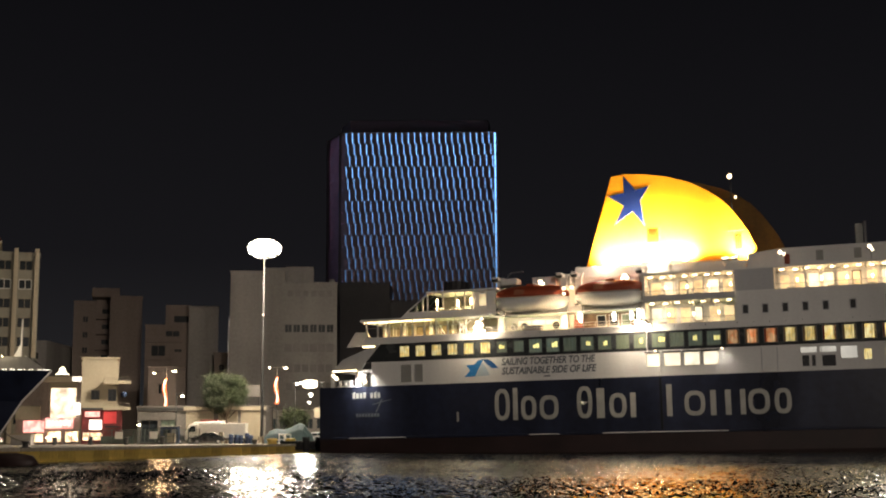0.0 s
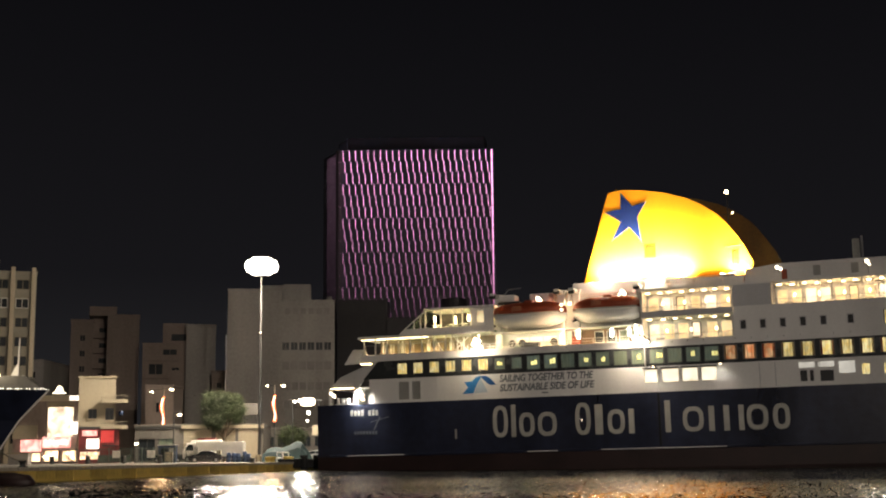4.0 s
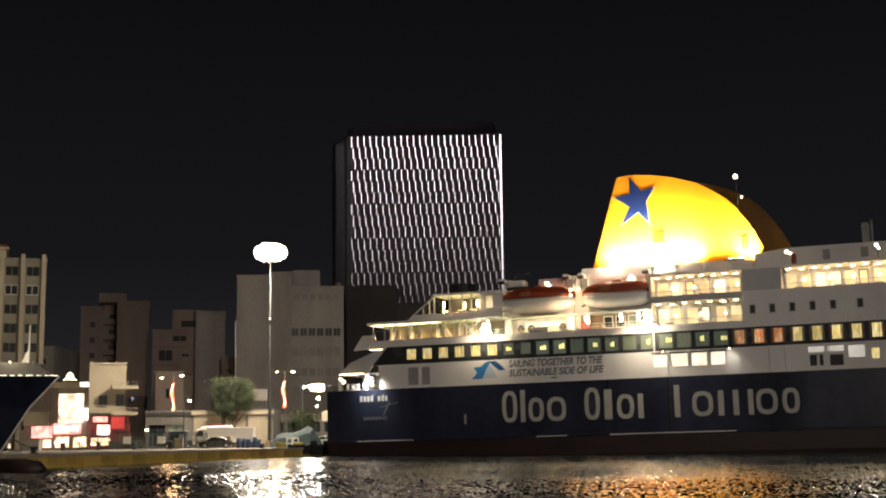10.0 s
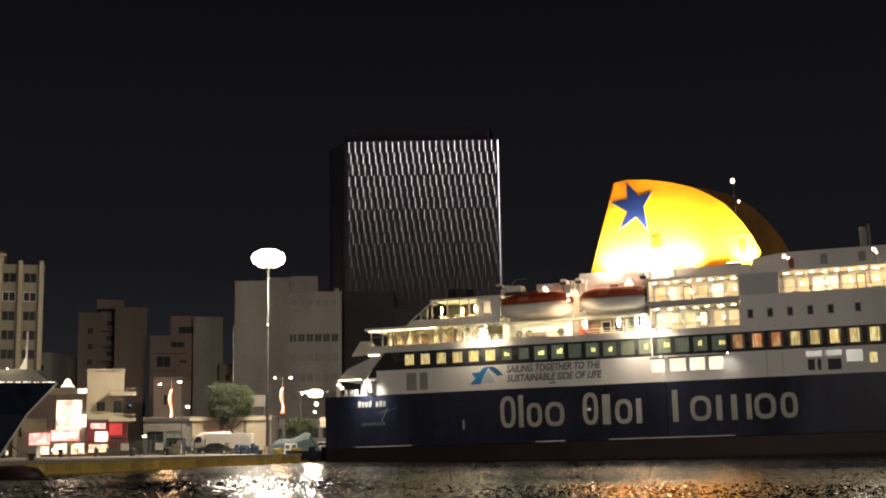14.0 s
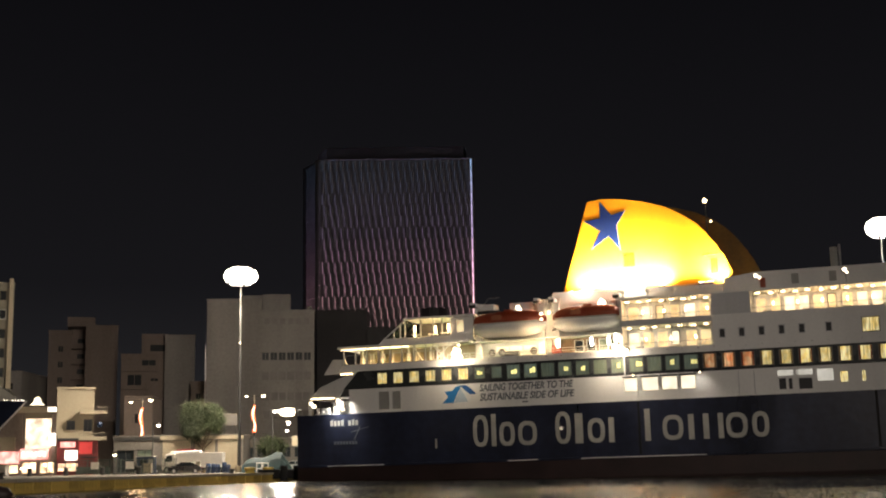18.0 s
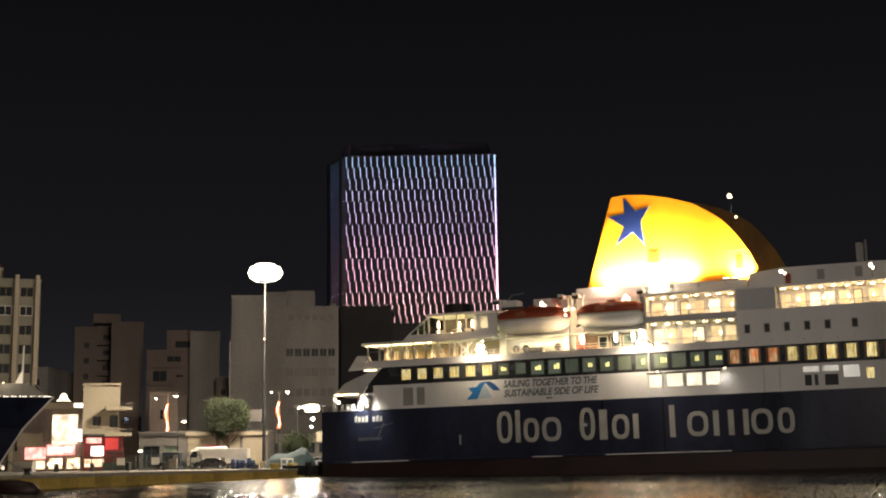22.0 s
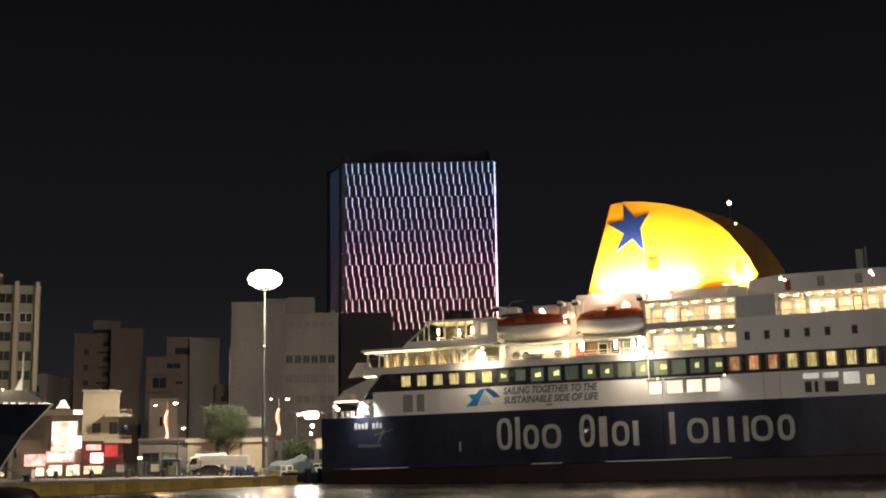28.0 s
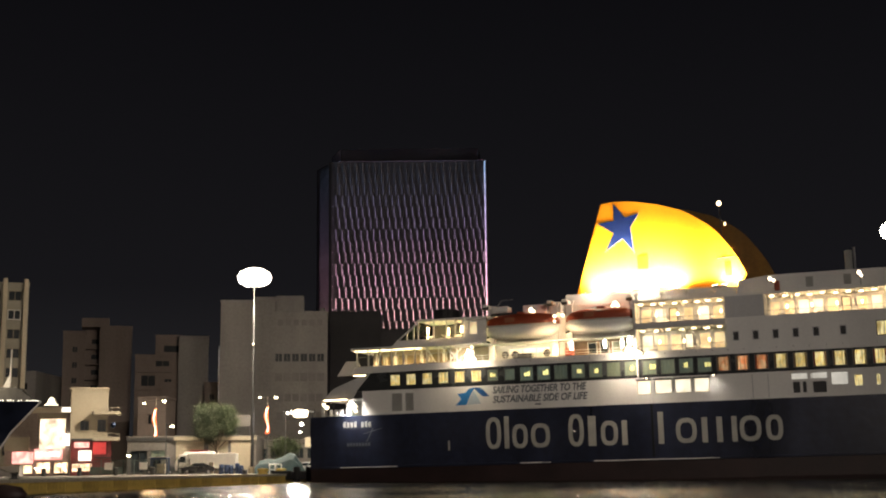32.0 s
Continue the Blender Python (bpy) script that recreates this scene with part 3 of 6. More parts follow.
def wall_window(x0, x1, z0, z1, y, mat, door=False, frame_mat="ship_white"):
    """A glazed light or a glazed door in an inner wall."""
    w = 0.07
    ob = part("door" if door else "window", pierced(x0, x1, z0, z1, [(x0 + w, x1 - w, z0 + (0.25 if door else w), z1 - w)], y - 0.05, 0.07), frame_mat, ferry)
    part("pane", box(x0 + w, x1 - w, y - 0.015, y - 0.004, z0 + (0.25 if door else w), z1 - w), mat, ob)
    return ob


# ---- funnel ----
FUNNEL = [(28.8, 18.9), (31.92, 29.0), (33.4, 29.1), (35.6, 28.9), (38.0, 28.4), (40.4, 27.6), (42.1, 26.7), (43.5, 25.6), (44.4, 24.6), (45.4, 23.2), (46.2, 21.9), (47.0, 20.2), (46.1, 18.9)]


def ferry_funnel():
    funnel = part("funnel", slab(FUNNEL, 6.0, 6.5, bevel=0.12), "funnel_yellow", ferry, "yellow funnel shield lit from below by floodlights")
    star = [(33.34, 28.83), (34.56, 27.24), (36.05, 27.6), (35.07, 26.08), (35.38, 23.36), (34.17, 24.99), (32.21, 23.67), (33.27, 25.62), (31.58, 26.81), (33.33, 27.03)]
    cx, cz = 33.8, 26.2
    edge = [(cx + (x - cx) * 1.035, cz + (z - cz) * 1.03) for x, z in star]
    part("star_outline", slab(edge, 5.975, 6.0), "letter_white", funnel, "thin pale outline of the star")
    part("star", slab(star, 5.955, 5.975), "star_blue", funnel, "blue five-pointed star emblem")
    hatch = part("hatch", pierced(35.65, 36.85, 21.5, 23.0, [(35.75, 36.75, 21.6, 22.9)], 5.93, 0.07), "hatch_ochre", funnel)
    part("hatch_door", box(35.77, 36.73, 5.96, 6.0, 21.62, 22.88), "hatch_ochre", hatch)
    for k in range(6):
        part("louvre", box(35.8, 36.7, 5.925, 5.958, 21.7 + 0.2 * k, 21.8 + 0.2 * k), "hatch_ochre", hatch)
    part("drip_ledge", slab([(44.1, 22.02), (45.9, 22.1), (45.9, 22.18), (44.1, 22.1)], 5.86, 6.0), "rubber", funnel)
    door = part("funnel_door", box(44.8, 45.5, 5.93, 6.0, 20.1, 21.7), "hatch_ochre", funnel)
    for k in range(7):
        part("louvre", box(45.2, 45.48, 5.9, 5.93, 20.2 + 0.2 * k, 20.3 + 0.2 * k), "hatch_ochre", door)
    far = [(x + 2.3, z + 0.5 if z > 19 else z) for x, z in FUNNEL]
    # the far shield's shade is put into its darker yellow
    part("funnel", slab(far, 13.5, 14.0, bevel=0.12), "funnel_shaded", ferry, "second funnel shield, its shade put into a darker yellow")
    part("funnel_casing", slab([(31, 18.9), (32.6, 27.0), (38, 26.5), (42, 24.5), (45, 20.5), (45, 18.9)], 6.6, 13.4), "funnel_yellow", ferry)
    for x, y in ((34.5, 8.5), (34.5, 11.2), (37.0, 8.6), (37.0, 11.2)):
        part("exhaust_pipe", rod((x, y, 26), (x - 0.3, y, 28.4), 0.5, n=12), "dark_steel", ferry)
    mast = part("signal_mast", rod((44.2, 10, 19), (44.1, 10, 28.5), 0.12, 0.06, 8), "dark_steel", ferry)
    part("crossbar", rod((43.4, 10, 26.2), (44.9, 10, 26.2), 0.05, n=6), "dark_steel", mast)
    part("masthead_light", lathe([(0.08, 0), (0.2, 0.1), (0.24, 0.25), (0.1, 0.45)], 12, at=(44.08, 10, 28.45)), "lamp_warm", mast, "bright masthead light")
    part("masthead_light", lathe([(0.06, 0), (0.1, 0.1), (0.06, 0.2)], 8, at=(44.6, 10, 26.25)), "lamp_warm", mast)


ferry_funnel()


# ---- aft end ----
def ferry_stern():
    part("quarter_panel", slab([(1.5, 8.85), (2.8, 10.0), (6.0, 11.2), (7.1, 11.48), (5.52, 9.6), (5.0, 8.85)], 0.02, 0.2), "ship_grey", ferry, "sloping pale quarter panel over the mooring deck")
    part("mooring_deck_roof", slab([(1.4, 8.7), (6.2, 8.7), (6.2, 8.85), (1.5, 8.85)], -0.1, BEAM), "ship_white", ferry)
    part("mooring_deck_wall", box(6.2, 6.4, 0.0, BEAM, 7.0, 8.7), "ship_white", ferry)
    part("mooring_bulkhead", box(2.5, 6.2, 4.0, 4.2, 7.0, 8.7), "ship_white", ferry)
    part("stern_post", box(1.3, 1.6, 0.1, 0.4, 7.0, 8.7), "ship_white", ferry)
    part("stern_post", box(4.5, 4.8, 0.1, 0.4, 7.0, 8.7), "ship_white", ferry)
    for x in (2.6, 3.9):
        bm = bmesh.new()
        for dx in (-0.32, 0.32):
            rod((x + dx, 0.5, 7.0), (x + dx, 0.5, 7.75), 0.17, n=10, bm=bm)
        box(x - 0.6, x + 0.6, 0.25, 0.75, 7.0, 7.12, bm)
        part("mooring_bitt", bm, "ship_white", ferry, "white twin-post mooring bitt", True)
    part("fairlead", pierced(2.9, 3.6, 7.02, 7.7, [(3.08, 3.42, 7.2, 7.52)], -0.04, 0.12), "ship_grey", ferry)
    for x, z, s in ((1.75, 8.3, 0.5), (2.1, 8.0, 0.55), (5.0, 8.35, 0.6), (5.3, 7.95, 0.7), (5.5, 7.5, 0.45)):
        floodlight(x, -0.15, z, s, "lamp_deck", tilt=20)
    part("strip_light", box(1.7, 4.4, -0.16, -0.1, 8.72, 8.8), "lamp_warm", ferry, "strip light along the mooring deck roof")
    part("strip_light", box(5.2, 6.6, -0.02, 0.02, 11.25, 11.33), "lamp_warm", ferry)
    part("wing_panel", slab([(2.8, 11.4), (3.9, 13.0), (5.3, 12.95), (6.0, 11.5)], 1.0, 1.15), "ship_grey", ferry, "pale slanting wing panel")
    part("stern_ramp", slab([(-2.6, 1.2), (0, 1.6), (0, 2.0), (-2.6, 1.5)], 5, 15), "dark_steel", ferry, "dark steel stern ramp")
    part("stern_ramp_wall", box(-0.1, 0.0, 4.5, 15.5, 1.5, 6.6), "dark_steel", ferry)


ferry_stern()


def veranda():
    """The glazed veranda on the aft deck, under a lit canopy."""
    part("canopy", slab([(4.9, 14.0), (20, 13.95), (20, 14.2), (5.0, 14.26)], -0.12, BEAM, bevel=0.03), "ship_white", ferry, "thin white canopy over the aft deck")
    for k in range(9):
        x = 5.6 + 1.35 * k
        part("canopy_post", box(x - 0.05, x + 0.05, 0.05, 0.17, 12.2, 13.96), "ship_white", ferry)
    for k in range(8):
        x = 5.6 + 1.35 * k
        ob = part("wind_screen", pierced(x + 0.06, x + 1.29, 12.22, 13.3, [(x + 0.13, x + 1.22, 12.3, 13.22)], 0.08, 0.06), "steel", ferry)
    part("strip_light", box(5.2, 13.0, 0.3, 0.38, 13.89, 13.93), "lamp_warm", ferry, "warm strip light under the canopy")
    # inner wall of the veranda with lit windows
    part("veranda_wall", box(6.6, 20, 2.8, 3.0, 11.76, 13.95), "plaster_pale", ferry)
    part("veranda_wall", box(6.4, 6.6, 2.8, BEAM - 2.8, 11.76, 13.95), "plaster_pale", ferry)
    for x, w in ((7.0, 0.7), (8.0, 0.9), (9.3, 0.8), (10.3, 1.7), (12.3, 0.7), (13.3, 1.3), (15.0, 0.9)):
        wall_window(x, x + w, 12.45, 13.55, 2.76, "veranda_pane")
    for x in (6.8, 9.1, 12.15, 14.75, 16.2):
        part("wall_pilaster", box(x - 0.07, x + 0.07, 2.6, 2.79, 11.76, 13.94), "ship_white", ferry)
    part("wall_rail", box(6.6, 16.4, 2.66, 2.79, 12.28, 12.4), "ship_white", ferry)
    for x0, x1 in ((13.5, 14.6), (15.6, 17.4)):
        part("brace", rod((x0, 0.5, 14.0), (x1, 0.5, 12.2), 0.07, n=8), "ship_white", ferry)
    part("brace", rod((17.8, 0.5, 14.0), (15.9, 0.5, 12.2), 0.07, n=8), "ship_white", ferry)
    # open tables on the veranda
    for x in (7.0, 10.4, 12.6):
        part("table", lathe([(0.3, 0), (0.3, 0.03), (0.05, 0.05), (0.05, 0.68), (0.4, 0.7), (0.4, 0.74)], 12, at=(x, 2.2, 11.75)), "vent_grey", ferry)


veranda()


def lounge():
    """The upper aft lounge: raked glazing aft, dark panes and warm lamps behind."""
    z0, z1 = 14.2, 16.85
    part("lounge_side", slab([(9.2, 14.2), (20.2, 14.2), (20.2, 14.85), (9.9, 14.85)], 0.9, 1.05), "ship_white", ferry)
    part("lounge_roof", slab([(12.3, 16.8), (20.4, 16.72), (20.4, 16.98), (12.5, 17.02)], 0.6, BEAM - 0.6, bevel=0.03), "ship_white", ferry, "white lounge roof")
    part("raked_post", slab([(9.9, 14.85), (10.05, 14.85), (12.6, 16.8), (12.4, 16.8)], 0.9, 1.05), "ship_white", ferry)
    part("lounge_aft", slab([(9.7, 14.3), (9.9, 14.3), (12.5, 16.8), (12.3, 16.8)], 1.1, BEAM - 1.1), "band_black", ferry)
    for x in (11.9, 12.45, 14.25, 15.7, 16.7, 17.6):
        part("lounge_post", box(x - 0.06, x + 0.06, 0.92, 1.04, 14.85, 16.8 if x > 12 else 16.3), "ship_white", ferry)
    part("lounge_post", box(11.1, 11.2, 0.92, 1.04, 14.85, 15.75), "ship_white", ferry)
    part("lounge_inner_wall", box(12.6, 20.2, 5.0, 5.2, 14.2, 16.8), "plaster_dim", ferry)
    part("lounge_sill", box(10.0, 17.7, 0.86, 1.08, 14.8, 14.9), "ship_white", ferry)
    part("lounge_floor", box(10.0, 20.2, 1.06, BEAM - 1.1, 14.2, 14.3), "deck_green", ferry)
    part("lounge_end", box(17.7, 20.2, 0.95, 1.1, 14.85, 16.75), "ship_white", ferry)
    wall_window(18.3, 19.2, 14.95, 16.5, 0.93, "lit_hall", door=True)
    for x, y, z in ((13.0, 2.5, 15.95), (15.5, 2.2, 15.7), (13.2, 2.0, 15.0), (17.45, 0.8, 15.7)):
        part("wall_lamp", lathe([(0.06, -0.35), (0.11, -0.2), (0.11, 0.25), (0.06, 0.4)], 10, at=(x, y, z)), "lamp_warm", ferry, "warm glowing wall lamp")
    for x in (13.3, 15.3, 16.6):
        part("lounge_table", lathe([(0.3, 0), (0.3, 0.03), (0.05, 0.05), (0.05, 0.9), (0.5, 0.92), (0.5, 0.98)], 12, at=(x, 1.9, 14.3)), "ship_white", ferry)
    for k in range(4):
        x = 13.2 + k * 1.1
        seat = part("seat", box(x, x + 0.6, 2.6, 3.2, 14.3, 14.75, bevel=0.05), "vent_grey", ferry)
        part("seat_back", box(x, x + 0.1, 2.6, 3.2, 14.75, 15.2, bevel=0.03), "vent_grey", seat)


lounge()


# ---- lifeboats on their davits ----
def lifeboat(x0, x1, zk, zt):
    """An enclosed lifeboat: a lofted white hull with an orange canopy."""
    boat = None
    n = 14
    length = x1 - x0

    def section(f, upper):
        s = max(0.02, 1 - abs(2 * f - 1) ** 3.2) ** 0.6
        mid = zk + (zt - zk) * 0.52
        rows = []
        if not upper:
            keel = zk + (1 - s) * 0.9
            for k in range(7):
                a = math.pi * k / 6
                rows.append((1.35 * s * math.cos(a), mid - (mid - keel) * math.sin(a) ** 0.7))
        else:
            top = zt - (1 - s) * 0.85
            for k in range(7):
                a = math.pi * k / 6
                rows.append((1.3 * s * math.cos(a), mid + 0.06 + (top - mid) * math.sin(a) ** 0.8))
        return rows

    for upper, name, mat in ((False, "lifeboat", "ship_white"), (True, "boat_canopy", "boat_orange")):
        bm = bmesh.new()
        rings = [[bm.verts.new((x0 + length * (k / n), 1.75 + y, z)) for y, z in section(k / n, upper)] for k in range(n + 1)]
        for a, b in zip(rings, rings[1:]):
            for i in range(6):
                bm.faces.new((a[i], a[i + 1], b[i + 1], b[i]))
            bm.faces.new((a[6], a[0], b[0], b[6]))
        bm.faces.new(rings[0])
        bm.faces.new(rings[-1][::-1])
        ob = part(name, bm, mat, boat or ferry, "" if boat else "white lifeboat with a faded orange canopy", True)
        boat = boat or ob
    part("fender_rail", box(x0 + 0.5, x1 - 0.5, 0.36, 0.46, zk + (zt - zk) * 0.5, zk + (zt - zk) * 0.56), "letter_white", boat)
    cx = (x0 + x1) / 2
    part("canopy_patch", box(cx - 1.6, cx - 0.5, 0.52, 0.62, zk + (zt - zk) * 0.64, zk + (zt - zk) * 0.84, bevel=0.04), "boat_patch", boat, "faded patch on the canopy")
    part("hatch", box(cx - 0.4, cx + 0.5, 1.2, 2.2, zt - 0.1, zt + 0.18, bevel=0.06), "boat_orange", boat)
    part("propeller_guard", rod((x0 + 0.3, 1.75, zk + 0.5), (x0 - 0.1, 1.75, zk + 0.35), 0.1, n=8), "dark_steel", boat)
    return boat


lifeboat(19.85, 28.0, 14.3, 17.05)
lifeboat(28.7, 36.2, 14.4, 17.1)


def davit(x):
    d = part("davit", slab([(x - 0.35, 11.75), (x + 0.35, 11.75), (x + 0.3, 17.6), (x + 0.55, 18.15), (x - 0.55, 18.15), (x - 0.3, 17.6)], 2.2, 2.7, bevel=0.04), "ship_white", ferry, "white lifeboat davit frame")
    part("davit_arm", box(x - 0.25, x + 0.25, 0.3, 2.3, 17.7, 18.1, bevel=0.04), "ship_white", d)
    part("davit_sheave", rod((x - 0.3, 0.5, 17.75), (x + 0.3, 0.5, 17.75), 0.22, n=12), "dark_steel", d)
    part("fall_wire", rod((x, 0.5, 17.6), (x, 0.9, 16.4), 0.03, n=5), "dark_steel", d)
    return d


for x in (20.3, 27.3, 28.9, 35.7):
    davit(x)


def boat_deck():
    """The open deck under the lifeboats: a bright wall with ports, lamps, lifebuoys and lockers."""
    part("deck_wall", box(17.0, 36.2, 3.2, 3.4, 11.75, 17.2), "ship_white", ferry)
    part("deck_ceiling", box(20.0, 36.2, 0.9, 3.2, 13.95, 14.05), "ship_white", ferry)
    part("light_box", box(22.0, 26.6, 3.02, 3.19, 13.0, 13.5), "lit_white", ferry, "row of bright lit ports")
    for x in (22.0, 23.5, 25.0, 26.6):
        part("port_mullion", box(x - 0.06, x + 0.06, 2.96, 3.03, 12.9, 13.6), "ship_white", ferry)
    for x in (21.6, 22.7, 26.2):
        buoy = part("lifebuoy", lathe([(0.2, -0.06), (0.36, -0.07), (0.4, 0.0), (0.36, 0.07), (0.2, 0.06)], 14), "dark_steel", ferry, "lifebuoy in a dark cover")
        buoy.matrix_basis = pose(x, 2.85, 12.9, 90, 0, 0)
    part("locker", box(23.2, 25.2, 0.5, 1.3, 12.2, 12.75, bevel=0.06), "vent_grey", ferry, "low grey deck locker")
    part("locker", box(28.6, 29.5, 1.0, 1.8, 12.2, 13.1, bevel=0.05), "boat_orange", ferry, "orange deck locker")
    part("recess_wall", box(28.2, 35.6, 2.9, 3.2, 11.76, 13.9), "recess_brown", ferry, "brown panelled recess below the lifeboat")
    for x in (30.6, 31.9, 33.2, 34.5):
        wall_window(x, x + 1.0, 12.3, 13.7, 2.88, "glass" if x < 33 else "lit_green", door=True)
    for x, y, z in ((29.4, 0.8, 13.3), (32.9, 0.8, 13.3), (34.7, 0.8, 13.3), (35.4, 0.9, 13.5)):
        part("bulkhead_lamp", lathe([(0.08, -0.5), (0.16, -0.35), (0.17, 0.2), (0.09, 0.45)], 10, at=(x, y, z)), "lamp_white", ferry, "bright bulkhead lamp")
    railing(17.5, 36.0, 0.12, 12.2, 0.55, 1.2, 2)
    for dx, dz, size in ((-0.12, 0.42, 0.5), (0.2, 0.2, 0.75), (-0.3, -0.05, 0.6), (0.1, -0.3, 0.9), (0.55, -0.5, 0.45), (-0.45, -0.6, 0.35), (0.3, 0.8, 0.3)):
        floodlight(18.6 + dx, -0.2, 12.85 + dz, size, "lamp_deck", tilt=12)
    for dx, dz, size in ((-0.2, 0.1, 0.9), (0.35, -0.15, 0.9), (0.9, -0.35, 0.6), (0.0, -0.5, 0.7)):
        floodlight(35.75 + dx, -0.3, 12.4 + dz, size, "lamp_deck", tilt=25)
    # roof gear above the boats
    rescue = part("rescue_boat", box(20.6, 22.4, 1.6, 3.4, 17.3, 18.0, bevel=0.2), "ship_white", ferry, "small white rescue boat under a bar frame")
    part("roll_bar", rod((21.2, 1.8, 18.0), (21.7, 1.8, 18.6), 0.05, n=6, bm=rod((21.7, 1.8, 18.6), (23.0, 1.8, 18.65), 0.05, n=6)), "steel", rescue)
    part("rescue_cradle", box(20.4, 22.8, 2.0, 3.2, 17.0, 17.3), "dark_steel", ferry)
    part("fan_house", box(23.8, 26.4, 2.6, 4.2, 17.1, 18.05, bevel=0.05), "ship_white", ferry, "cream ventilation house")
    part("fan_house", box(26.6, 27.9, 2.8, 4.4, 17.1, 18.2, bevel=0.05), "ship_white", ferry)
    for x, y, z, size in ((24.8, 2.3, 17.5, 0.6), (25.05, 2.3, 17.3, 0.45), (33.9, 2.0, 17.55, 0.6), (34.15, 2.0, 17.35, 0.5), (33.6, 2.0, 17.3, 0.35), (27.7, 0.9, 16.5, 0.4), (27.7, 0.9, 15.95, 0.35), (28.55, 0.9, 16.55, 0.4)):
        floodlight(x, y, z, size, "lamp_deck", tilt=15)
    part("roof_plate", box(20.2, 36.2, 3.2, BEAM - 3.2, 17.0, 17.15), "ship_white", ferry)


boat_deck()


def promenade(x0, x1, z0, z1, doors, lamps, mats, y_in=3.0):
    """One lit walkway: inner wall with lights and a door, posts, ceiling lamps, a bulwark."""
    part("promenade_wall", box(x0, x1, y_in, y_in + 0.2, z0 - 0.6, z1), "ship_white", ferry)
    n = round((x1 - x0) / 1.45)
    for k in range(n):
        a = x0 + 0.15 + k * (x1 - x0 - 0.2) / n
        b = a + (x1 - x0) / n - 0.35
        is_door = k in doors
        wall_window(a, b if not is_door else a + 0.85, z0 - 0.3 if is_door else z0 + 0.15, z1 - 0.35, y_in - 0.02, mats[k % len(mats)], is_door, "dark_steel" if is_door else "ship_white")
    for k in range(n + 1):
        x = x0 + 0.05 + (x1 - x0 - 0.1) * k / n
        if k % 2 == 0:
            part("promenade_post", box(x - 0.05, x + 0.05, 0.08, 0.18, z0, z1), "ship_white", ferry)
    for k in range(lamps):
        disc_lamp(x0 + (k + 0.5) * (x1 - x0) / lamps, 0.9 + 0.5 * (k % 2), z1 - 0.06, ferry)
        if k % 2:
            sx = x0 + 0.08 + (k + 0.5) * (x1 - x0 - 0.2) / lamps
            sconce = part("wall_lamp", lathe([(0.05, -0.16), (0.08, -0.12), (0.08, 0.12), (0.05, 0.16)], 8, at=(sx, y_in - 0.12, z0 + 1.05)), "lamp_warm", ferry)
            part("mount", box(sx - 0.1, sx + 0.1, y_in - 0.04, y_in - 0.01, z0 + 0.85, z0 + 1.25), "steel", sconce)
    for k in range(2 * n):
        bx = x0 + 0.3 + k * (x1 - x0 - 0.5) / (2 * n)
        if k % 3 == 0:
            part("ceiling_beam", box(bx, bx + 0.08, 0.2, y_in - 0.1, z1 - 0.2, z1 - 0.02), "ship_white", ferry)
    # deck chairs and lockers stand against the inner wall
    for k in range(max(2, n // 3)):
        cx = x0 + 0.9 + k * (x1 - x0 - 1.6) / max(2, n // 3)
        part("deck_locker", box(cx, cx + 0.8, y_in - 0.55, y_in - 0.06, z0 - 0.55, z0 + 0.32, bevel=0.04), "vent_grey", ferry)
    part("handrail", rod((x0, 0.1, z0 + 0.42), (x1, 0.1, z0 + 0.42), 0.03, n=6), "steel", ferry)
    railing(x0, x1, 0.12, z0 - 0.02, 0.3, 0.72, 2)


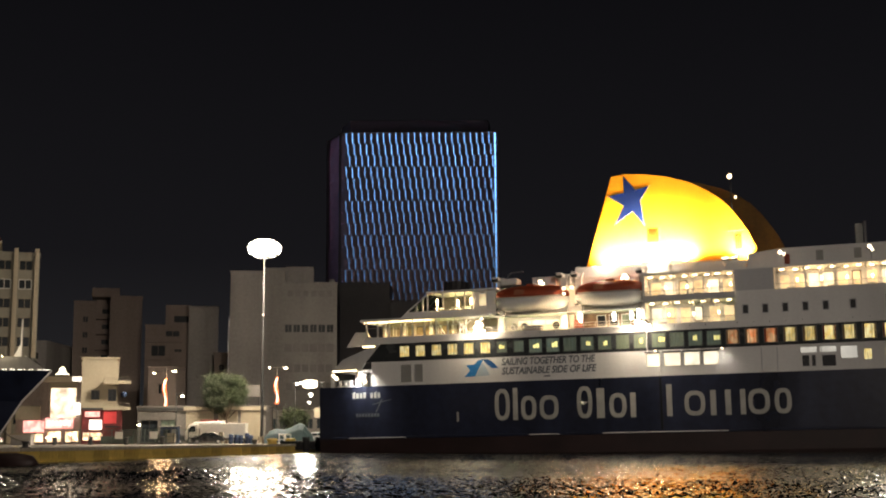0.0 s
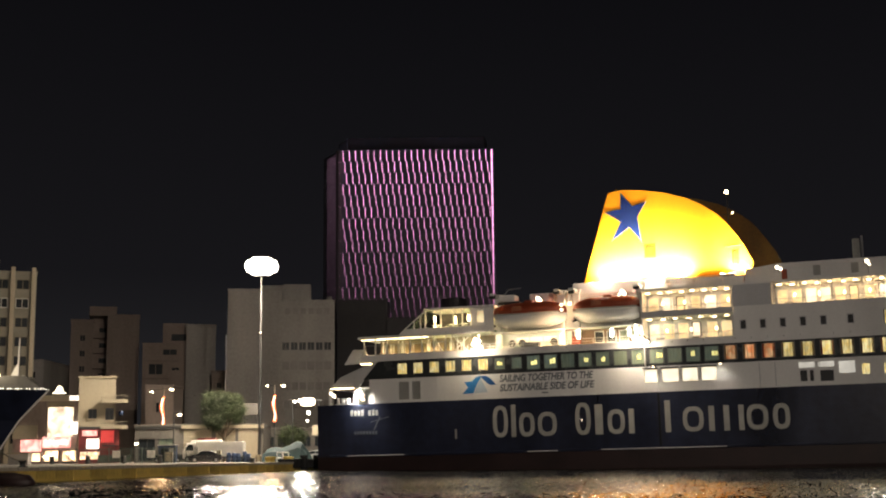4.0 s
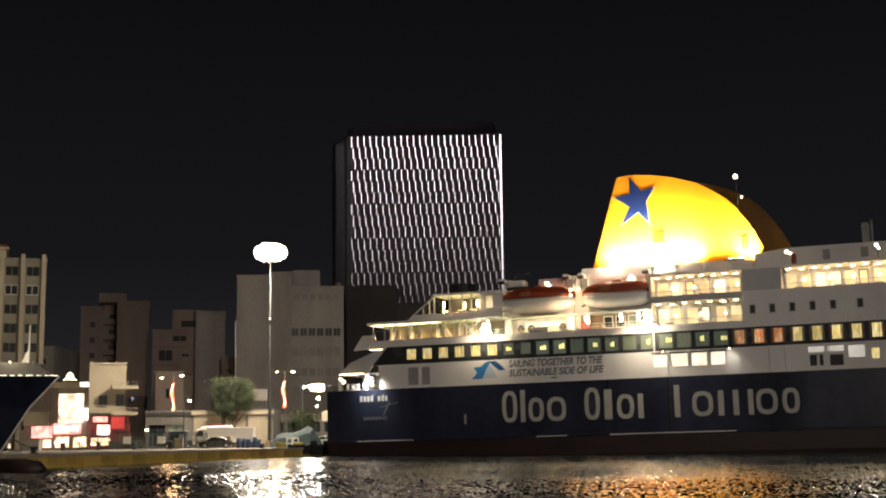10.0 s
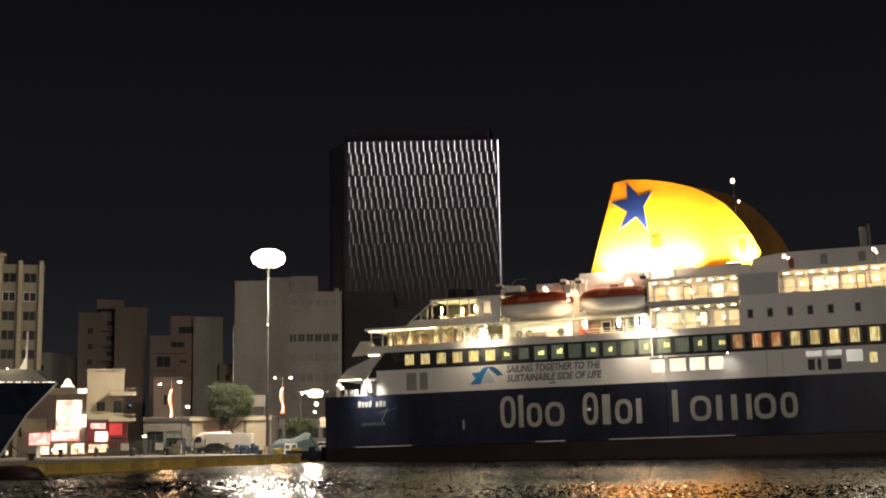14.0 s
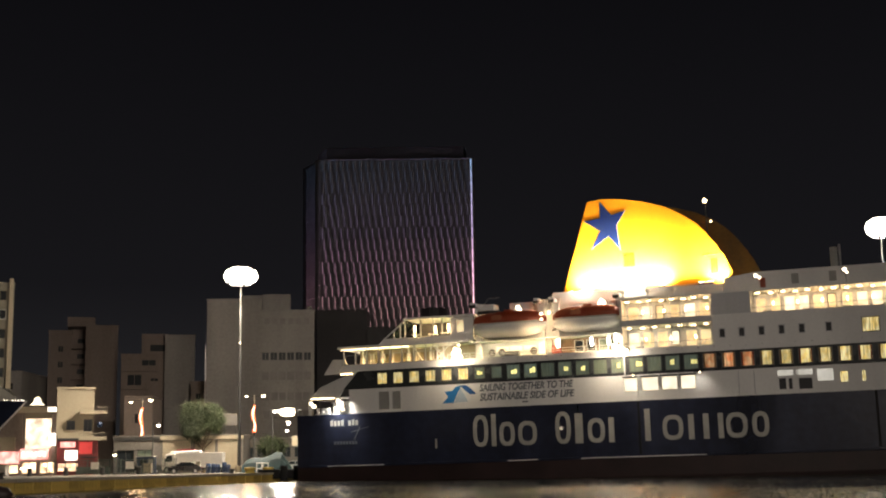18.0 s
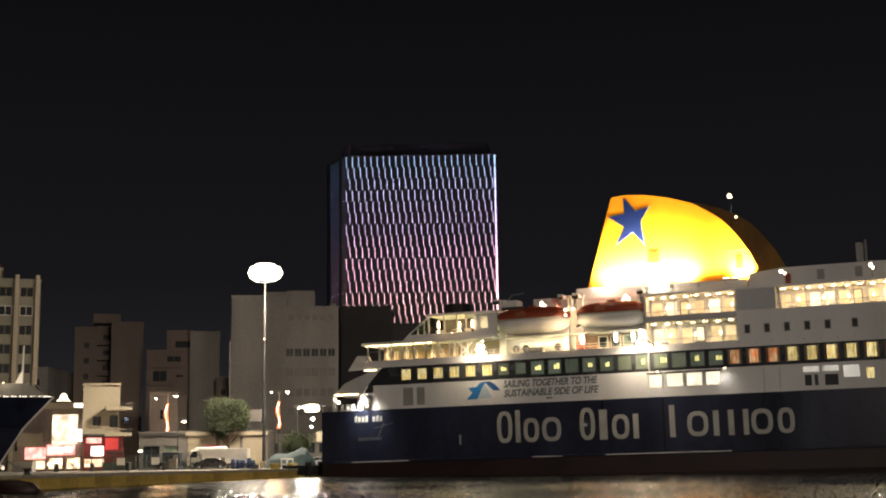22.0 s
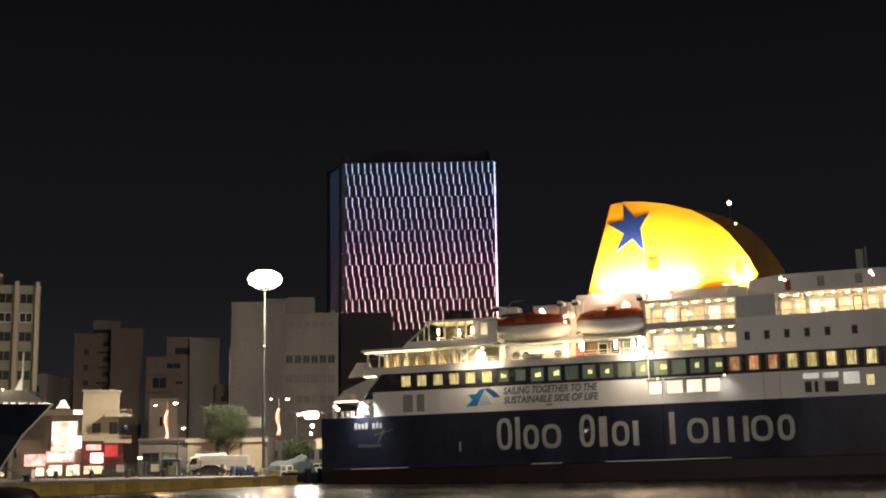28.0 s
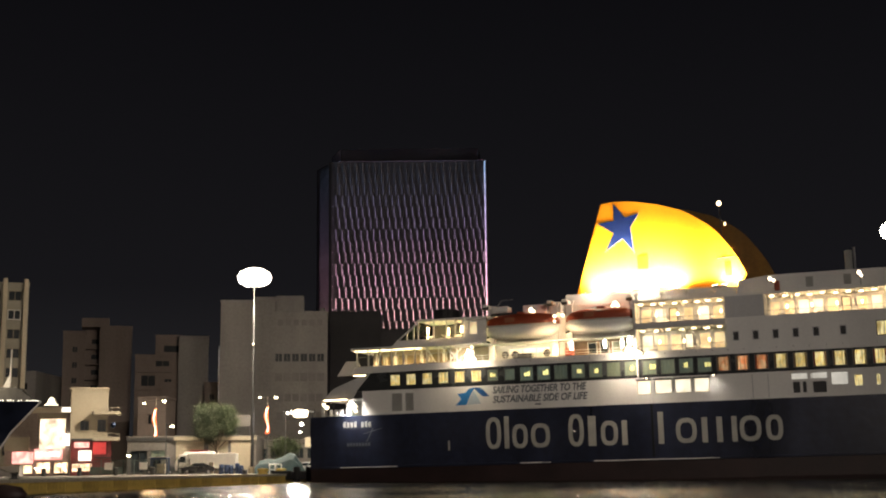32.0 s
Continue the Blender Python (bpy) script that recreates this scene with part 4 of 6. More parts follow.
def ferry_decks():
    part("deckhouse", box(20.4, 100, 3.45, BEAM - 3.2, 11.76, 17.0), "ship_white", ferry)
    part("promenade_deck", box(6.1, 100, 0.31, BEAM - 0.05, 11.55, 11.75), "deck_green", ferry)
    part("boat_deck_edge", slab([(36.1, 14.5), (45.25, 14.5), (45.25, 15.1), (36.1, 15.1)], 0.0, 0.14), "ship_grey", ferry, "pale bulwark between two walkways")
    part("walkway_floor", box(36.1, 45.25, 0.15, 3.2, 14.5, 14.62), "ship_white", ferry)
    part("walkway_end", box(36.05, 36.2, 0.1, 3.2, 12.2, 17.2), "ship_white", ferry)
    part("top_deck", box(36.0, 100, -0.1, BEAM - 0.05, 17.2, 17.42), "ship_white", ferry)
    promenade(36.2, 45.2, 12.3, 14.45, (3,), 7, ("lit_white", "lit_hall", "lit_hall"))
    promenade(36.2, 45.2, 15.12, 17.15, (2,), 8, ("lit_hall", "lit_white", "lit_hall"))
    ports = (46.2, 48.1, 50.0, 51.9, 53.8, 56.3)
    block = pierced(45.3, 100, 12.2, 15.1, [(x - 0.24, x + 0.24, 12.85, 13.65) for x in ports] + [(59.4 + 2.3 * k, 60.9 + 2.3 * k, 12.6, 13.9) for k in range(14)], 0.0, 0.3)
    part("upper_side", block, "ship_white", ferry, "white cabin side with small square ports")
    for x in ports:
        port = part("port", pierced(x - 0.32, x + 0.32, 12.77, 13.73, [(x - 0.24, x + 0.24, 12.85, 13.65)], -0.04, 0.06), "ship_grey", ferry)
        part("pane", box(x - 0.24, x + 0.24, 0.08, 0.12, 12.85, 13.65), "glass_grey", port)
    for k in range(14):
        a = 59.4 + 2.3 * k
        win = part("window", pierced(a - 0.07, a + 1.57, 12.53, 13.97, [(a, a + 1.5, 12.6, 13.9)], -0.03, 0.06), "dark_steel", ferry)
        part("pane", box(a, a + 1.5, 0.14, 0.17, 12.6, 13.9), "lit_warm", win)
    part("side_block", box(45.3, 49.1, -0.02, 3.2, 15.1, 17.2), "ship_grey", ferry, "plain grey side block")
    part("walkway_floor", box(49.1, 100, 0.3, 3.2, 14.98, 15.08), "ship_white", ferry)
    promenade(49.2, 66.0, 15.15, 17.15, (5, 11), 14, ("lit_hall", "lit_hall", "lit_white", "lit_white", "lit_hall"))
    part("promenade_wall", box(66.0, 100, 3.0, 3.2, 14.6, 17.15), "ship_white", ferry)
    # top houses
    part("top_house", slab([(28.0, 17.2), (36.0, 17.2), (36.0, 18.3), (28.3, 18.9)], 3.6, BEAM - 3, bevel=0.05), "ship_white", ferry, "white casing below the funnel")
    part("top_bulwark", slab([(28.3, 17.8), (46.0, 17.45), (46.2, 18.6), (28.4, 18.95)], 3.4, 3.58), "ship_white", ferry)
    part("top_house", slab([(46.2, 17.42), (100, 17.42), (100, 19.3), (49.5, 19.45), (46.4, 19.1)], 2.8, BEAM - 3, bevel=0.05), "ship_white", ferry, "long white top house")
    for x in (53.0, 56.6):
        part("top_vent", box(x, x + 0.7, 2.7, 2.8, 18.0, 19.0), "vent_grey", ferry)
    part("vent_pipe", rod((57.0, 9, 19.2), (57.0, 9, 22.3), 0.38, n=12), "vent_grey", ferry)
    part("vent_pipe", rod((57.6, 9, 19.2), (57.6, 9, 22.6), 0.12, n=8), "steel", ferry)
    for x, z, size in ((49.6, 19.0, 0.5), (49.95, 18.8, 0.4), (58.1, 19.0, 0.5), (58.3, 18.7, 0.35)):
        floodlight(x, 2.4, z, size, "lamp_deck", tilt=10)
    part("floodlight_post", rod((58.2, 2.5, 17.4), (58.2, 2.5, 18.8), 0.05, n=6), "steel", ferry)
    part("lifebuoy_box", box(50.0, 50.5, 2.2, 2.7, 17.75, 18.75, bevel=0.08), "boat_orange", ferry, "orange lifebuoy box")
    for x, y in ((36.5, 0.3), (39.0, 0.3), (41.6, 0.3), (44.4, 0.3)):
        part("deck_fitting", lathe([(0.1, 0), (0.1, 0.5), (0.24, 0.55), (0.2, 0.8)], 8, at=(x, y, 17.42)), "ship_white", ferry)
    railing(36.2, 45.2, 0.15, 17.42, 0.9, 1.5, 2)
    for x in (30.2, 31.6, 34.9, 37.2, 37.9, 40.0, 44.0, 44.9):
        f = part("uplight", box(x - 0.35, x + 0.35, 3.7, 4.1, 18.5, 18.95, bevel=0.04), "dark_steel", ferry)
        part("face", box(x - 0.3, x + 0.3, 3.75, 4.05, 18.95, 18.98), "lamp_hot", f, "glaring uplight face")


ferry_decks()


# ---- painting on the side ----
def ring(x0, x1, z0, z1, w, bm, y0, y1, n=22):
    """A rounded band of width w: an emblem stroke, not a letter."""
    cx, cz, a, b = (x0 + x1) / 2, (z0 + z1) / 2, (x1 - x0) / 2, (z1 - z0) / 2
    outer, inner = [], []
    for i in range(n):
        t = 2 * math.pi * i / n
        c, s = math.cos(t), math.sin(t)
        e = 0.75
        p = (math.copysign(abs(c) ** e, c), math.copysign(abs(s) ** e, s))
        outer.append((cx + a * p[0], cz + b * p[1]))
        inner.append((cx + (a - w) * p[0], cz + (b - w) * p[1]))
    o0, o1 = [bm.verts.new((x, y0, z)) for x, z in outer], [bm.verts.new((x, y1, z)) for x, z in outer]
    i0, i1 = [bm.verts.new((x, y0, z)) for x, z in inner], [bm.verts.new((x, y1, z)) for x, z in inner]
    for i in range(n):
        j = (i + 1) % n
        bm.faces.new((o0[i], o0[j], i0[j], i0[i]))
        bm.faces.new((o0[i], o0[j], o1[j], o1[i]))
        bm.faces.new((i0[i], i0[j], i1[j], i1[i]))
    return bm


def lettering(name, body, wide, size, shear, material, parent, m, label):
    """Raised painted letters, stretched to a width."""
    cu = bpy.data.curves.new(name, "FONT")
    cu.body, cu.size, cu.shear, cu.extrude, cu.offset = body, size, shear, 0.015, 0.026
    ob = bpy.data.objects.new(name, cu)
    scene.collection.objects.link(ob)
    bpy.context.view_layer.update()
    me = bpy.data.meshes.new_from_object(ob.evaluated_get(bpy.context.evaluated_depsgraph_get()))
    w = ob.dimensions.x
    bpy.data.objects.remove(ob)
    me.materials.clear()
    me.materials.append(M[material])
    for v in me.vertices:
        v.co = (v.co.x * wide / w, v.co.y, v.co.z)
    text = new(name, me)
    text.parent = parent
    text.matrix_basis = m
    return tagged(text, label)


def hull_marks():
    """The line's mark on the hull: plain rings and bars in its colour."""
    tall, mid, low = 6.25, 5.45, 3.0
    marks = [(20.1, 21.75, tall, 1), (22.1, 22.6, tall + 0.05, 0), (22.95, 24.6, mid, 1), (24.95, 26.95, mid, 1), (28.9, 30.5, tall, 1), (30.95, 31.75, tall - 0.25, 0), (32.25, 34.0, mid, 1), (34.4, 34.95, mid, 0),
             (38.05, 38.6, tall - 0.1, 0), (39.8, 41.85, mid, 1), (42.35, 42.9, mid, 0), (43.8, 44.35, mid, 0), (45.25, 45.75, mid, 0), (46.0, 48.05, mid, 1), (48.5, 50.1, mid, 1)]
    for x0, x1, top, kind in marks:
        if kind:
            bm = ring(x0, x1, low, top, 0.42, bmesh.new(), -0.03, 0.005)
        else:
            bm = slab([(x0, low), (x1, low), (x1, top), (x0, top)], -0.03, 0.005)
        part("hull_mark", bm, "letter_white", ferry, "pale painted mark on the hull")
    for k in range(8):
        if k == 4:
            continue
        x = 3.95 + 0.42 * k
        part("stern_mark", slab([(x, 5.75), (x + 0.28, 5.75), (x + 0.28, 6.3 + 0.15 * (k % 3 == 0)), (x, 6.3)], -0.03, 0.005), "letter_white", ferry, "small pale bar near the stern")
    part("stern_mark", slab([(6.3, 5.0), (8.4, 5.5), (8.4, 5.6), (6.3, 5.1)], -0.03, 0.005), "slogan_grey", ferry)
    part("stern_mark", slab([(6.6, 4.2), (7.3, 5.6), (7.45, 5.6), (6.75, 4.2)], -0.03, 0.005), "slogan_grey", ferry)
    for k in range(8):
        x = 4.35 + 0.35 * k
        part("stern_mark", slab([(x, 3.75), (x + 0.24, 3.75), (x + 0.24, 4.1), (x, 4.1)], -0.03, 0.005), "slogan_grey", ferry)
    part("draught_mark", box(15.9, 16.1, -0.02, 0.01, 3.0, 4.0), "letter_white", ferry)
    logo = part("side_emblem", slab([(17.05, 8.85), (17.95, 8.9), (18.35, 9.3), (18.8, 9.42), (18.95, 9.3), (18.5, 8.6), (18.05, 7.65), (16.85, 7.62), (17.5, 8.3)], -0.03, 0.003), "logo_blue", ferry, "blue wave-shaped emblem")
    part("emblem_stroke", slab([(18.8, 9.42), (19.5, 9.42), (20.0, 9.1), (20.6, 8.45), (19.9, 8.45), (19.3, 8.95), (18.95, 9.3)], -0.03, 0.003), "logo_dark", logo)
    part("emblem_stroke", slab([(18.9, 9.1), (19.65, 7.72), (18.15, 7.65), (18.55, 8.5)], -0.034, 0.003), "logo_pale", logo)
    for body, x, z, wide in (("SAILING TOGETHER TO THE", 20.95, 8.72, 10.0), ("SUSTAINABLE SIDE OF LIFE", 20.95, 7.75, 10.1)):
        lettering("slogan", body, wide, 1.0, 0.22, "slogan_grey", ferry, pose(x, -0.02, z, 90, 0, 0), "grey painted slogan on the white side")


hull_marks()

# ---- the tower with its colour show ----
FLOORS, BAYS = 15, 24
BAY, FLOOR = 1.70, 3.15
TOWER = pose(-26.1, 345.0, 0.95)
TOP = 83.6
tower = thing("tower", TOWER, "dark office tower with vertical light slits in changing colours", "tower")
STEP = 360 / 7


# added drums: their turning stands in for fixed strips that change colour
def drum_material():
    """The light drums: seven colours round the axis; two of them run from blue at the top to rose at the bottom of the facade."""
    m, n, l, b = nodes_of("light_drum")
    co, sep = n.new("ShaderNodeTexCoord"), n.new("ShaderNodeSeparateXYZ")
    l.new(co.outputs["Object"], sep.inputs[0])
    at = n.new("ShaderNodeMath")
    at.operation = "ARCTAN2"
    l.new(sep.outputs["Y"], at.inputs[0])
    l.new(sep.outputs["X"], at.inputs[1])
    turn = n.new("ShaderNodeMath")
    turn.operation = "MULTIPLY_ADD"
    turn.inputs[1].default_value, turn.inputs[2].default_value = -1 / (2 * math.pi), 0.75
    l.new(at.outputs[0], turn.inputs[0])
    fr = n.new("ShaderNodeMath")
    fr.operation = "FRACT"
    l.new(turn.outputs[0], fr.inputs[0])
    wheel, rise = n.new("ShaderNodeValToRGB"), n.new("ShaderNodeValToRGB")

    def fill(ramp, stops):
        e = ramp.color_ramp.elements
        e[0].position, e[0].color = stops[0][0] / 7, (*stops[0][1], 1)
        e[1].position, e[1].color = stops[-1][0] / 7, (*stops[-1][1], 1)
        for k, c in stops[1:-1]:
            e.new(k / 7).color = (*c, 1)

    blue, pink, lilac, white = (0.19, 0.48, 1.0), (0.9, 0.34, 0.65), (0.95, 0.56, 0.78), (1.3, 1.14, 1.17)
    off = (0.0, 0.0, 0.0)
    fill(wheel, [(0, blue), (0.42, blue), (0.6, pink), (1.4, pink), (1.6, lilac), (2.4, lilac), (2.6, white), (3.4, white), (3.75, off), (6.4, off), (6.58, blue), (7, blue)])
    fill(rise, [(0, off), (4.32, off), (5.0, (0.3, 0.3, 0.3)), (5.5, (0.8, 0.8, 0.8)), (5.9, (1, 1, 1)), (6.35, (1, 1, 1)), (6.5, off), (7, off)])
    for r in (wheel, rise):
        l.new(fr.outputs[0], r.inputs[0])
    info, sep2 = n.new("ShaderNodeObjectInfo"), n.new("ShaderNodeSeparateXYZ")
    l.new(info.outputs["Location"], sep2.inputs[0])
    mr = n.new("ShaderNodeMapRange")
    mr.inputs["From Min"].default_value, mr.inputs["From Max"].default_value = 38, 84
    l.new(sep2.outputs["Z"], mr.inputs["Value"])
    tall = n.new("ShaderNodeValToRGB")
    e = tall.color_ramp.elements
    e[0].position, e[0].color = 0.0, (10.0, 5.4, 5.2, 1)
    e[1].position, e[1].color = 1.0, (0.23, 0.37, 0.58, 1)
    e.new(0.25).color = (3.6, 1.85, 2.5, 1)
    e.new(0.55).color = (0.85, 0.6, 1.0, 1)
    l.new(mr.outputs[0], tall.inputs[0])
    mul, add = n.new("ShaderNodeMixRGB"), n.new("ShaderNodeMixRGB")
    mul.blend_type, add.blend_type = "MULTIPLY", "ADD"
    mul.inputs[0].default_value = add.inputs[0].default_value = 1
    l.new(rise.outputs[0], mul.inputs[1])
    l.new(tall.outputs[0], mul.inputs[2])
    l.new(mul.outputs[0], add.inputs[1])
    l.new(wheel.outputs[0], add.inputs[2])
    l.new(add.outputs[0], b.inputs["Emission Color"])
    # the lower storeys run at lower power
    dim = n.new("ShaderNodeMapRange")
    dim.inputs["From Min"].default_value, dim.inputs["From Max"].default_value = 38, 80
    dim.inputs["To Min"].default_value, dim.inputs["To Max"].default_value = 0.42, 3.6
    l.new(sep2.outputs["Z"], dim.inputs["Value"])
    l.new(dim.outputs[0], b.inputs["Emission Strength"])
    b.inputs["Base Color"].default_value = (0.05, 0.05, 0.05, 1)
    b.inputs["Roughness"].default_value = 0.6
    return m


M["drum"] = drum_material()
DRUMS = []


def build_tower():
    plan = [(0.8, 0.9), (41.2, 0.9), (41.0, 10), (39.5, 34), (-4.0, 34), (-4.0, 10.9)]
    part("tower_body", plate(plan, 0, TOP + 0.6), "tower_dark", tower, "dark glazed body of the tower")
    part("crown", plate([(1, 3), (39, 3), (40, 11), (39, 30), (-2, 30), (-2, 11)], TOP + 0.6, TOP + 4.4), "tower_roof", tower, "dark plant storey on the roof")
    lean = 0.022
    part("corner_post", box(-1.9, -1.25, -0.85, 0.5, TOP - FLOORS * FLOOR, TOP), "tower_dark", tower)
    drum_mesh = side_drum = None
    for r in range(FLOORS):
        z0 = TOP - (r + 1) * FLOOR
        shift = (r % 3) * 0.48
        half = 0.066 - 0.002 * r
        bm = bmesh.new()
        for c in range(0, BAYS + 1):
            a = c * BAY + shift - BAY + half if c else -1.4
            b = c * BAY + shift - half
            a, b = max(a, -1.4), min(b, 40.55)
            if b - a < 0.1:
                continue
            slab([(a + lean * FLOOR, z0 + 0.02), (b + lean * FLOOR, z0 + 0.02), (b, z0 + FLOOR - 0.02), (a, z0 + FLOOR - 0.02)], -0.75, -0.6, bm)
        box(-0.6, 41.2, -0.72, 0.9, z0 - 0.08, z0 + 0.08, bm)
        box(40.92, 41.6, -0.8, -0.7, z0 + 0.02, z0 + FLOOR - 0.02, bm)
        part("light_screen", bm, "tower_mesh", tower, "dark perforated metal fins of one storey")
        side = bmesh.new()
        plate([(-1.45, 0.3), (-6.2, 9.2), (-6.1, 9.25), (-1.35, 0.35)], z0 + 0.02, z0 + FLOOR - 0.02, side)
        part("side_screen", side, "side_mesh", tower, "perforated screen on the tower's slanting side")
        for c in range(BAYS + 1):
            x = c * BAY + shift
            last = c == BAYS
            if last:
                x = 40.75
            elif x > 40.1:
                continue
            m = pose(x + lean * FLOOR * 0.5 * (not last), 0.0 if not last else -0.08, z0 + FLOOR * 0.5, 0, -math.degrees(lean) * (not last), 0)
            if drum_mesh is None:
                d = part("light_drum", rod((0, 0, -FLOOR * 0.49), (0, 0, FLOOR * 0.49), 0.58, n=28), "drum", tower, "turning drum standing in for a colour-changing light strip")
                drum_mesh = d
            else:
                d = again("light_drum", drum_mesh, m, tower)
            d.matrix_basis = m
            DRUMS.append((d, m, r / (FLOORS - 1), last))
        for c in range(8 if r < 13 else 0):
            f = (c + 0.5) / 8
            m = pose(-0.15 - 4.77 * f, 1.2 + 9.0 * f, z0 + FLOOR * 0.5)
            if side_drum is None:
                d = side_drum = part("light_drum", rod((0, 0, -FLOOR * 0.49), (0, 0, FLOOR * 0.49), 0.62, n=28), "drum", tower, "turning drum standing in for the slanting side's lights")
                d.matrix_basis = m
            else:
                d = again("light_drum", side_drum, m, tower)
            DRUMS.append((d, m, r / (FLOORS - 1), False))


build_tower()


def turn_for(share):
    """How far the drum stands turned when the last colours shine at that share of their full power."""
    if share <= 0.3:
        return 4.32 + 0.68 * share / 0.3
    return 5.0 + (share - 0.3) if share <= 0.8 else 5.5 + 2.0 * (share - 0.8)


# seconds, share of power at the top of the facade, at its foot, and on the corner column
RISE = [(17.3, 0.003, 0.05, 0.15), (18.0, 0.04, 0.2, 0.3), (19.0, 0.12, 0.45, 0.5), (20.0, 0.24, 0.7, 0.7), (21.0, 0.55, 1.0, 0.9), (22.0, 0.85, 1.0, 1.0), (23.2, 1.0, 1.0, 1.0),
        (27.8, 1.0, 1.0, 1.0), (29.0, 0.52, 0.95, 0.95), (30.0, 0.21, 0.85, 0.8), (31.0, 0.05, 0.85, 0.6), (32.0, 0.01, 0.75, 0.4)]


def show_state(u, corner):
    """Seconds and the colour of the drum that faces the harbour; u: 0 at the top of the facade, 1 at its foot."""
    rows = [(0, 0), (1.0, 0.1), (1.6, 0.5 - 0.15 * u), (2.0, 0.85 - 0.3 * u), (2.5, 1.0 - 0.05 * u), (7.4, 1.0), (8.0, 1.2), (8.5, 1.55), (9.0, 2.1), (9.6, 2.7), (10.0, 3.0), (13.1, 3.0),
            (13.6, 3.36 + 0.12 * u), (14.0, 3.58 + 0.18 * u), (14.5, 3.68 + 0.34 * u), (15.5, 4.15), (16.6, 4.2 + 0.1 * u)]
    for t, top, foot, edge in RISE:
        rows.append((t, turn_for(edge) if corner else turn_for(top) * (1 - u) + turn_for(foot) * u))
    return rows


# ---- the town behind the quay ----
def house(name, x0, x1, y, depth, z1, material, label, holes=(), panes=("glass",), base=0.95, frame_mat="plaster_pale", turn=0.0):
    """A block with a pierced front, a body behind it, a parapet; window openings in world x and z."""
    h = thing(name, pose(x1, y, 0, 0, 0, turn) @ pose(-x1, 0, 0), label, name.replace("_", " "))
    part("wall", pierced(x0, x1, base, z1, list(holes), 0, 0.3), material, h)
    part("body", box(x0, x1, 0.6, depth, base, z1 - 0.05), material, h)
    part("roof", box(x0 - 0.12, x1 + 0.12, -0.12, depth, z1, z1 + 0.3), material, h)
    for k, (a, b, c, d) in enumerate(holes):
        m = (a + b) / 2
        gaps = [(a + 0.08, m - 0.04, c + 0.08, d - 0.08), (m + 0.04, b - 0.08, c + 0.08, d - 0.08)] if b - a > 0.7 else [(a + 0.06, b - 0.06, c + 0.06, d - 0.06)]
        win = part("window", pierced(a, b, c, d, gaps, 0.12, 0.08), frame_mat, h)
        part("pane", box(a, b, 0.24, 0.27, c, d), panes[k % len(panes)], win)
        part("sill", box(a - 0.1, b + 0.1, -0.14, 0.1, c - 0.12, c - 0.01), material, h)
    return h


def grid(x0, x1, z_top, rows, cols, w, h, pitch_z):
    out = []
    for r in range(rows):
        for c in range(cols):
            m = x0 + (c + 0.5) * (x1 - x0) / cols
            out.append((m - w / 2, m + w / 2, z_top - r * pitch_z - h, z_top - r * pitch_z))
    return out


def office():
    holes = []
    for k in range(7):
        c = -66.8 - 3.17 * k
        for r in range(9):
            holes.append((c - 1.0, c + 1.0, 28.5 - 3.06 * r, 30.1 - 3.06 * r))
    h = house("office_building", -90, -64.7, 205, 18, 31.1, "spandrel", "pale office block with tall pilasters and paired windows", holes, ("glass",), turn=19)
    for k in range(8):
        x = -65.15 - 3.17 * k
        part("pilaster", box(x - 0.33, x + 0.33, -0.55, 0.0, 0.95, 32.0, bevel=0.04), "plaster_cream", h, "tall cream pilaster")
    part("penthouse", box(-90, -70.9, 1.0, 14, 31.4, 32.8), "plaster_cream", h)
    part("penthouse_slab", box(-90, -70.5, 0.4, 14.4, 32.8, 33.2), "plaster_cream", h)
    part("penthouse_roof", box(-90, -70.8, 0.8, 14.0, 33.2, 33.7), "red_tile", h, "dark red tiled roof edge")
    for r in range(9):
        part("storey_band", box(-90, -64.8, -0.06, 0.0, 27.7 - 3.06 * r, 27.85 - 3.06 * r), "spandrel", h)
    for k, r in ((0, 1), (1, 1), (2, 1), (2, 3)):
        # white-framed renewed windows
        c, z = -66.8 - 3.17 * k, 28.5 - 3.06 * r
        part("new_window", pierced(c - 1.0, c + 1.0, z, z + 1.6, [(c - 0.9, c - 0.05, z + 0.12, z + 1.5), (c + 0.05, c + 0.9, z + 0.12, z + 1.5)], 0.02, 0.09), "truck_white", h, "renewed white window frame")
    part("room_lamp", lathe([(0.1, -0.16), (0.22, 0.0), (0.1, 0.16)], 10, at=(-72.5, 0.05, 26.6)), "lamp_warm", h, "one lit lamp at a window")


office()
big = house("apartment_building", -38.8, -28.9, 235, 22, 31.9, "plaster_grey", "tall blank grey concrete apartment block", turn=4)
part("stair_tower", box(-33, -28.95, 3, 12, 32.2, 33.2), "plaster_grey", big)
wide = house("apartment_building", -28.85, -19.3, 235, 22, 29.75, "plaster_grey", "grey concrete apartment block with rows of windows",
      grid(-28.9, -19.8, 22.3, 2, 6, 1.32, 1.5, 3.55) + grid(-28.6, -20, 28.5, 1, 6, 0.9, 1.1, 3.3) + grid(-28.6, -20, 15.0, 2, 6, 1.15, 1.4, 3.3), panes=("glass",) * 6 + ("shutter_grey",) * 24, frame_mat="shutter_grey", turn=5)
part("stair_tower", box(-28.8, -23.7, 3, 12, 30.05, 33.3), "plaster_grey", wide)
part("roof_tank", rod((-20.3, 5, 30.05), (-20.3, 5, 31.2), 0.55, n=12), "vent_grey", wide)
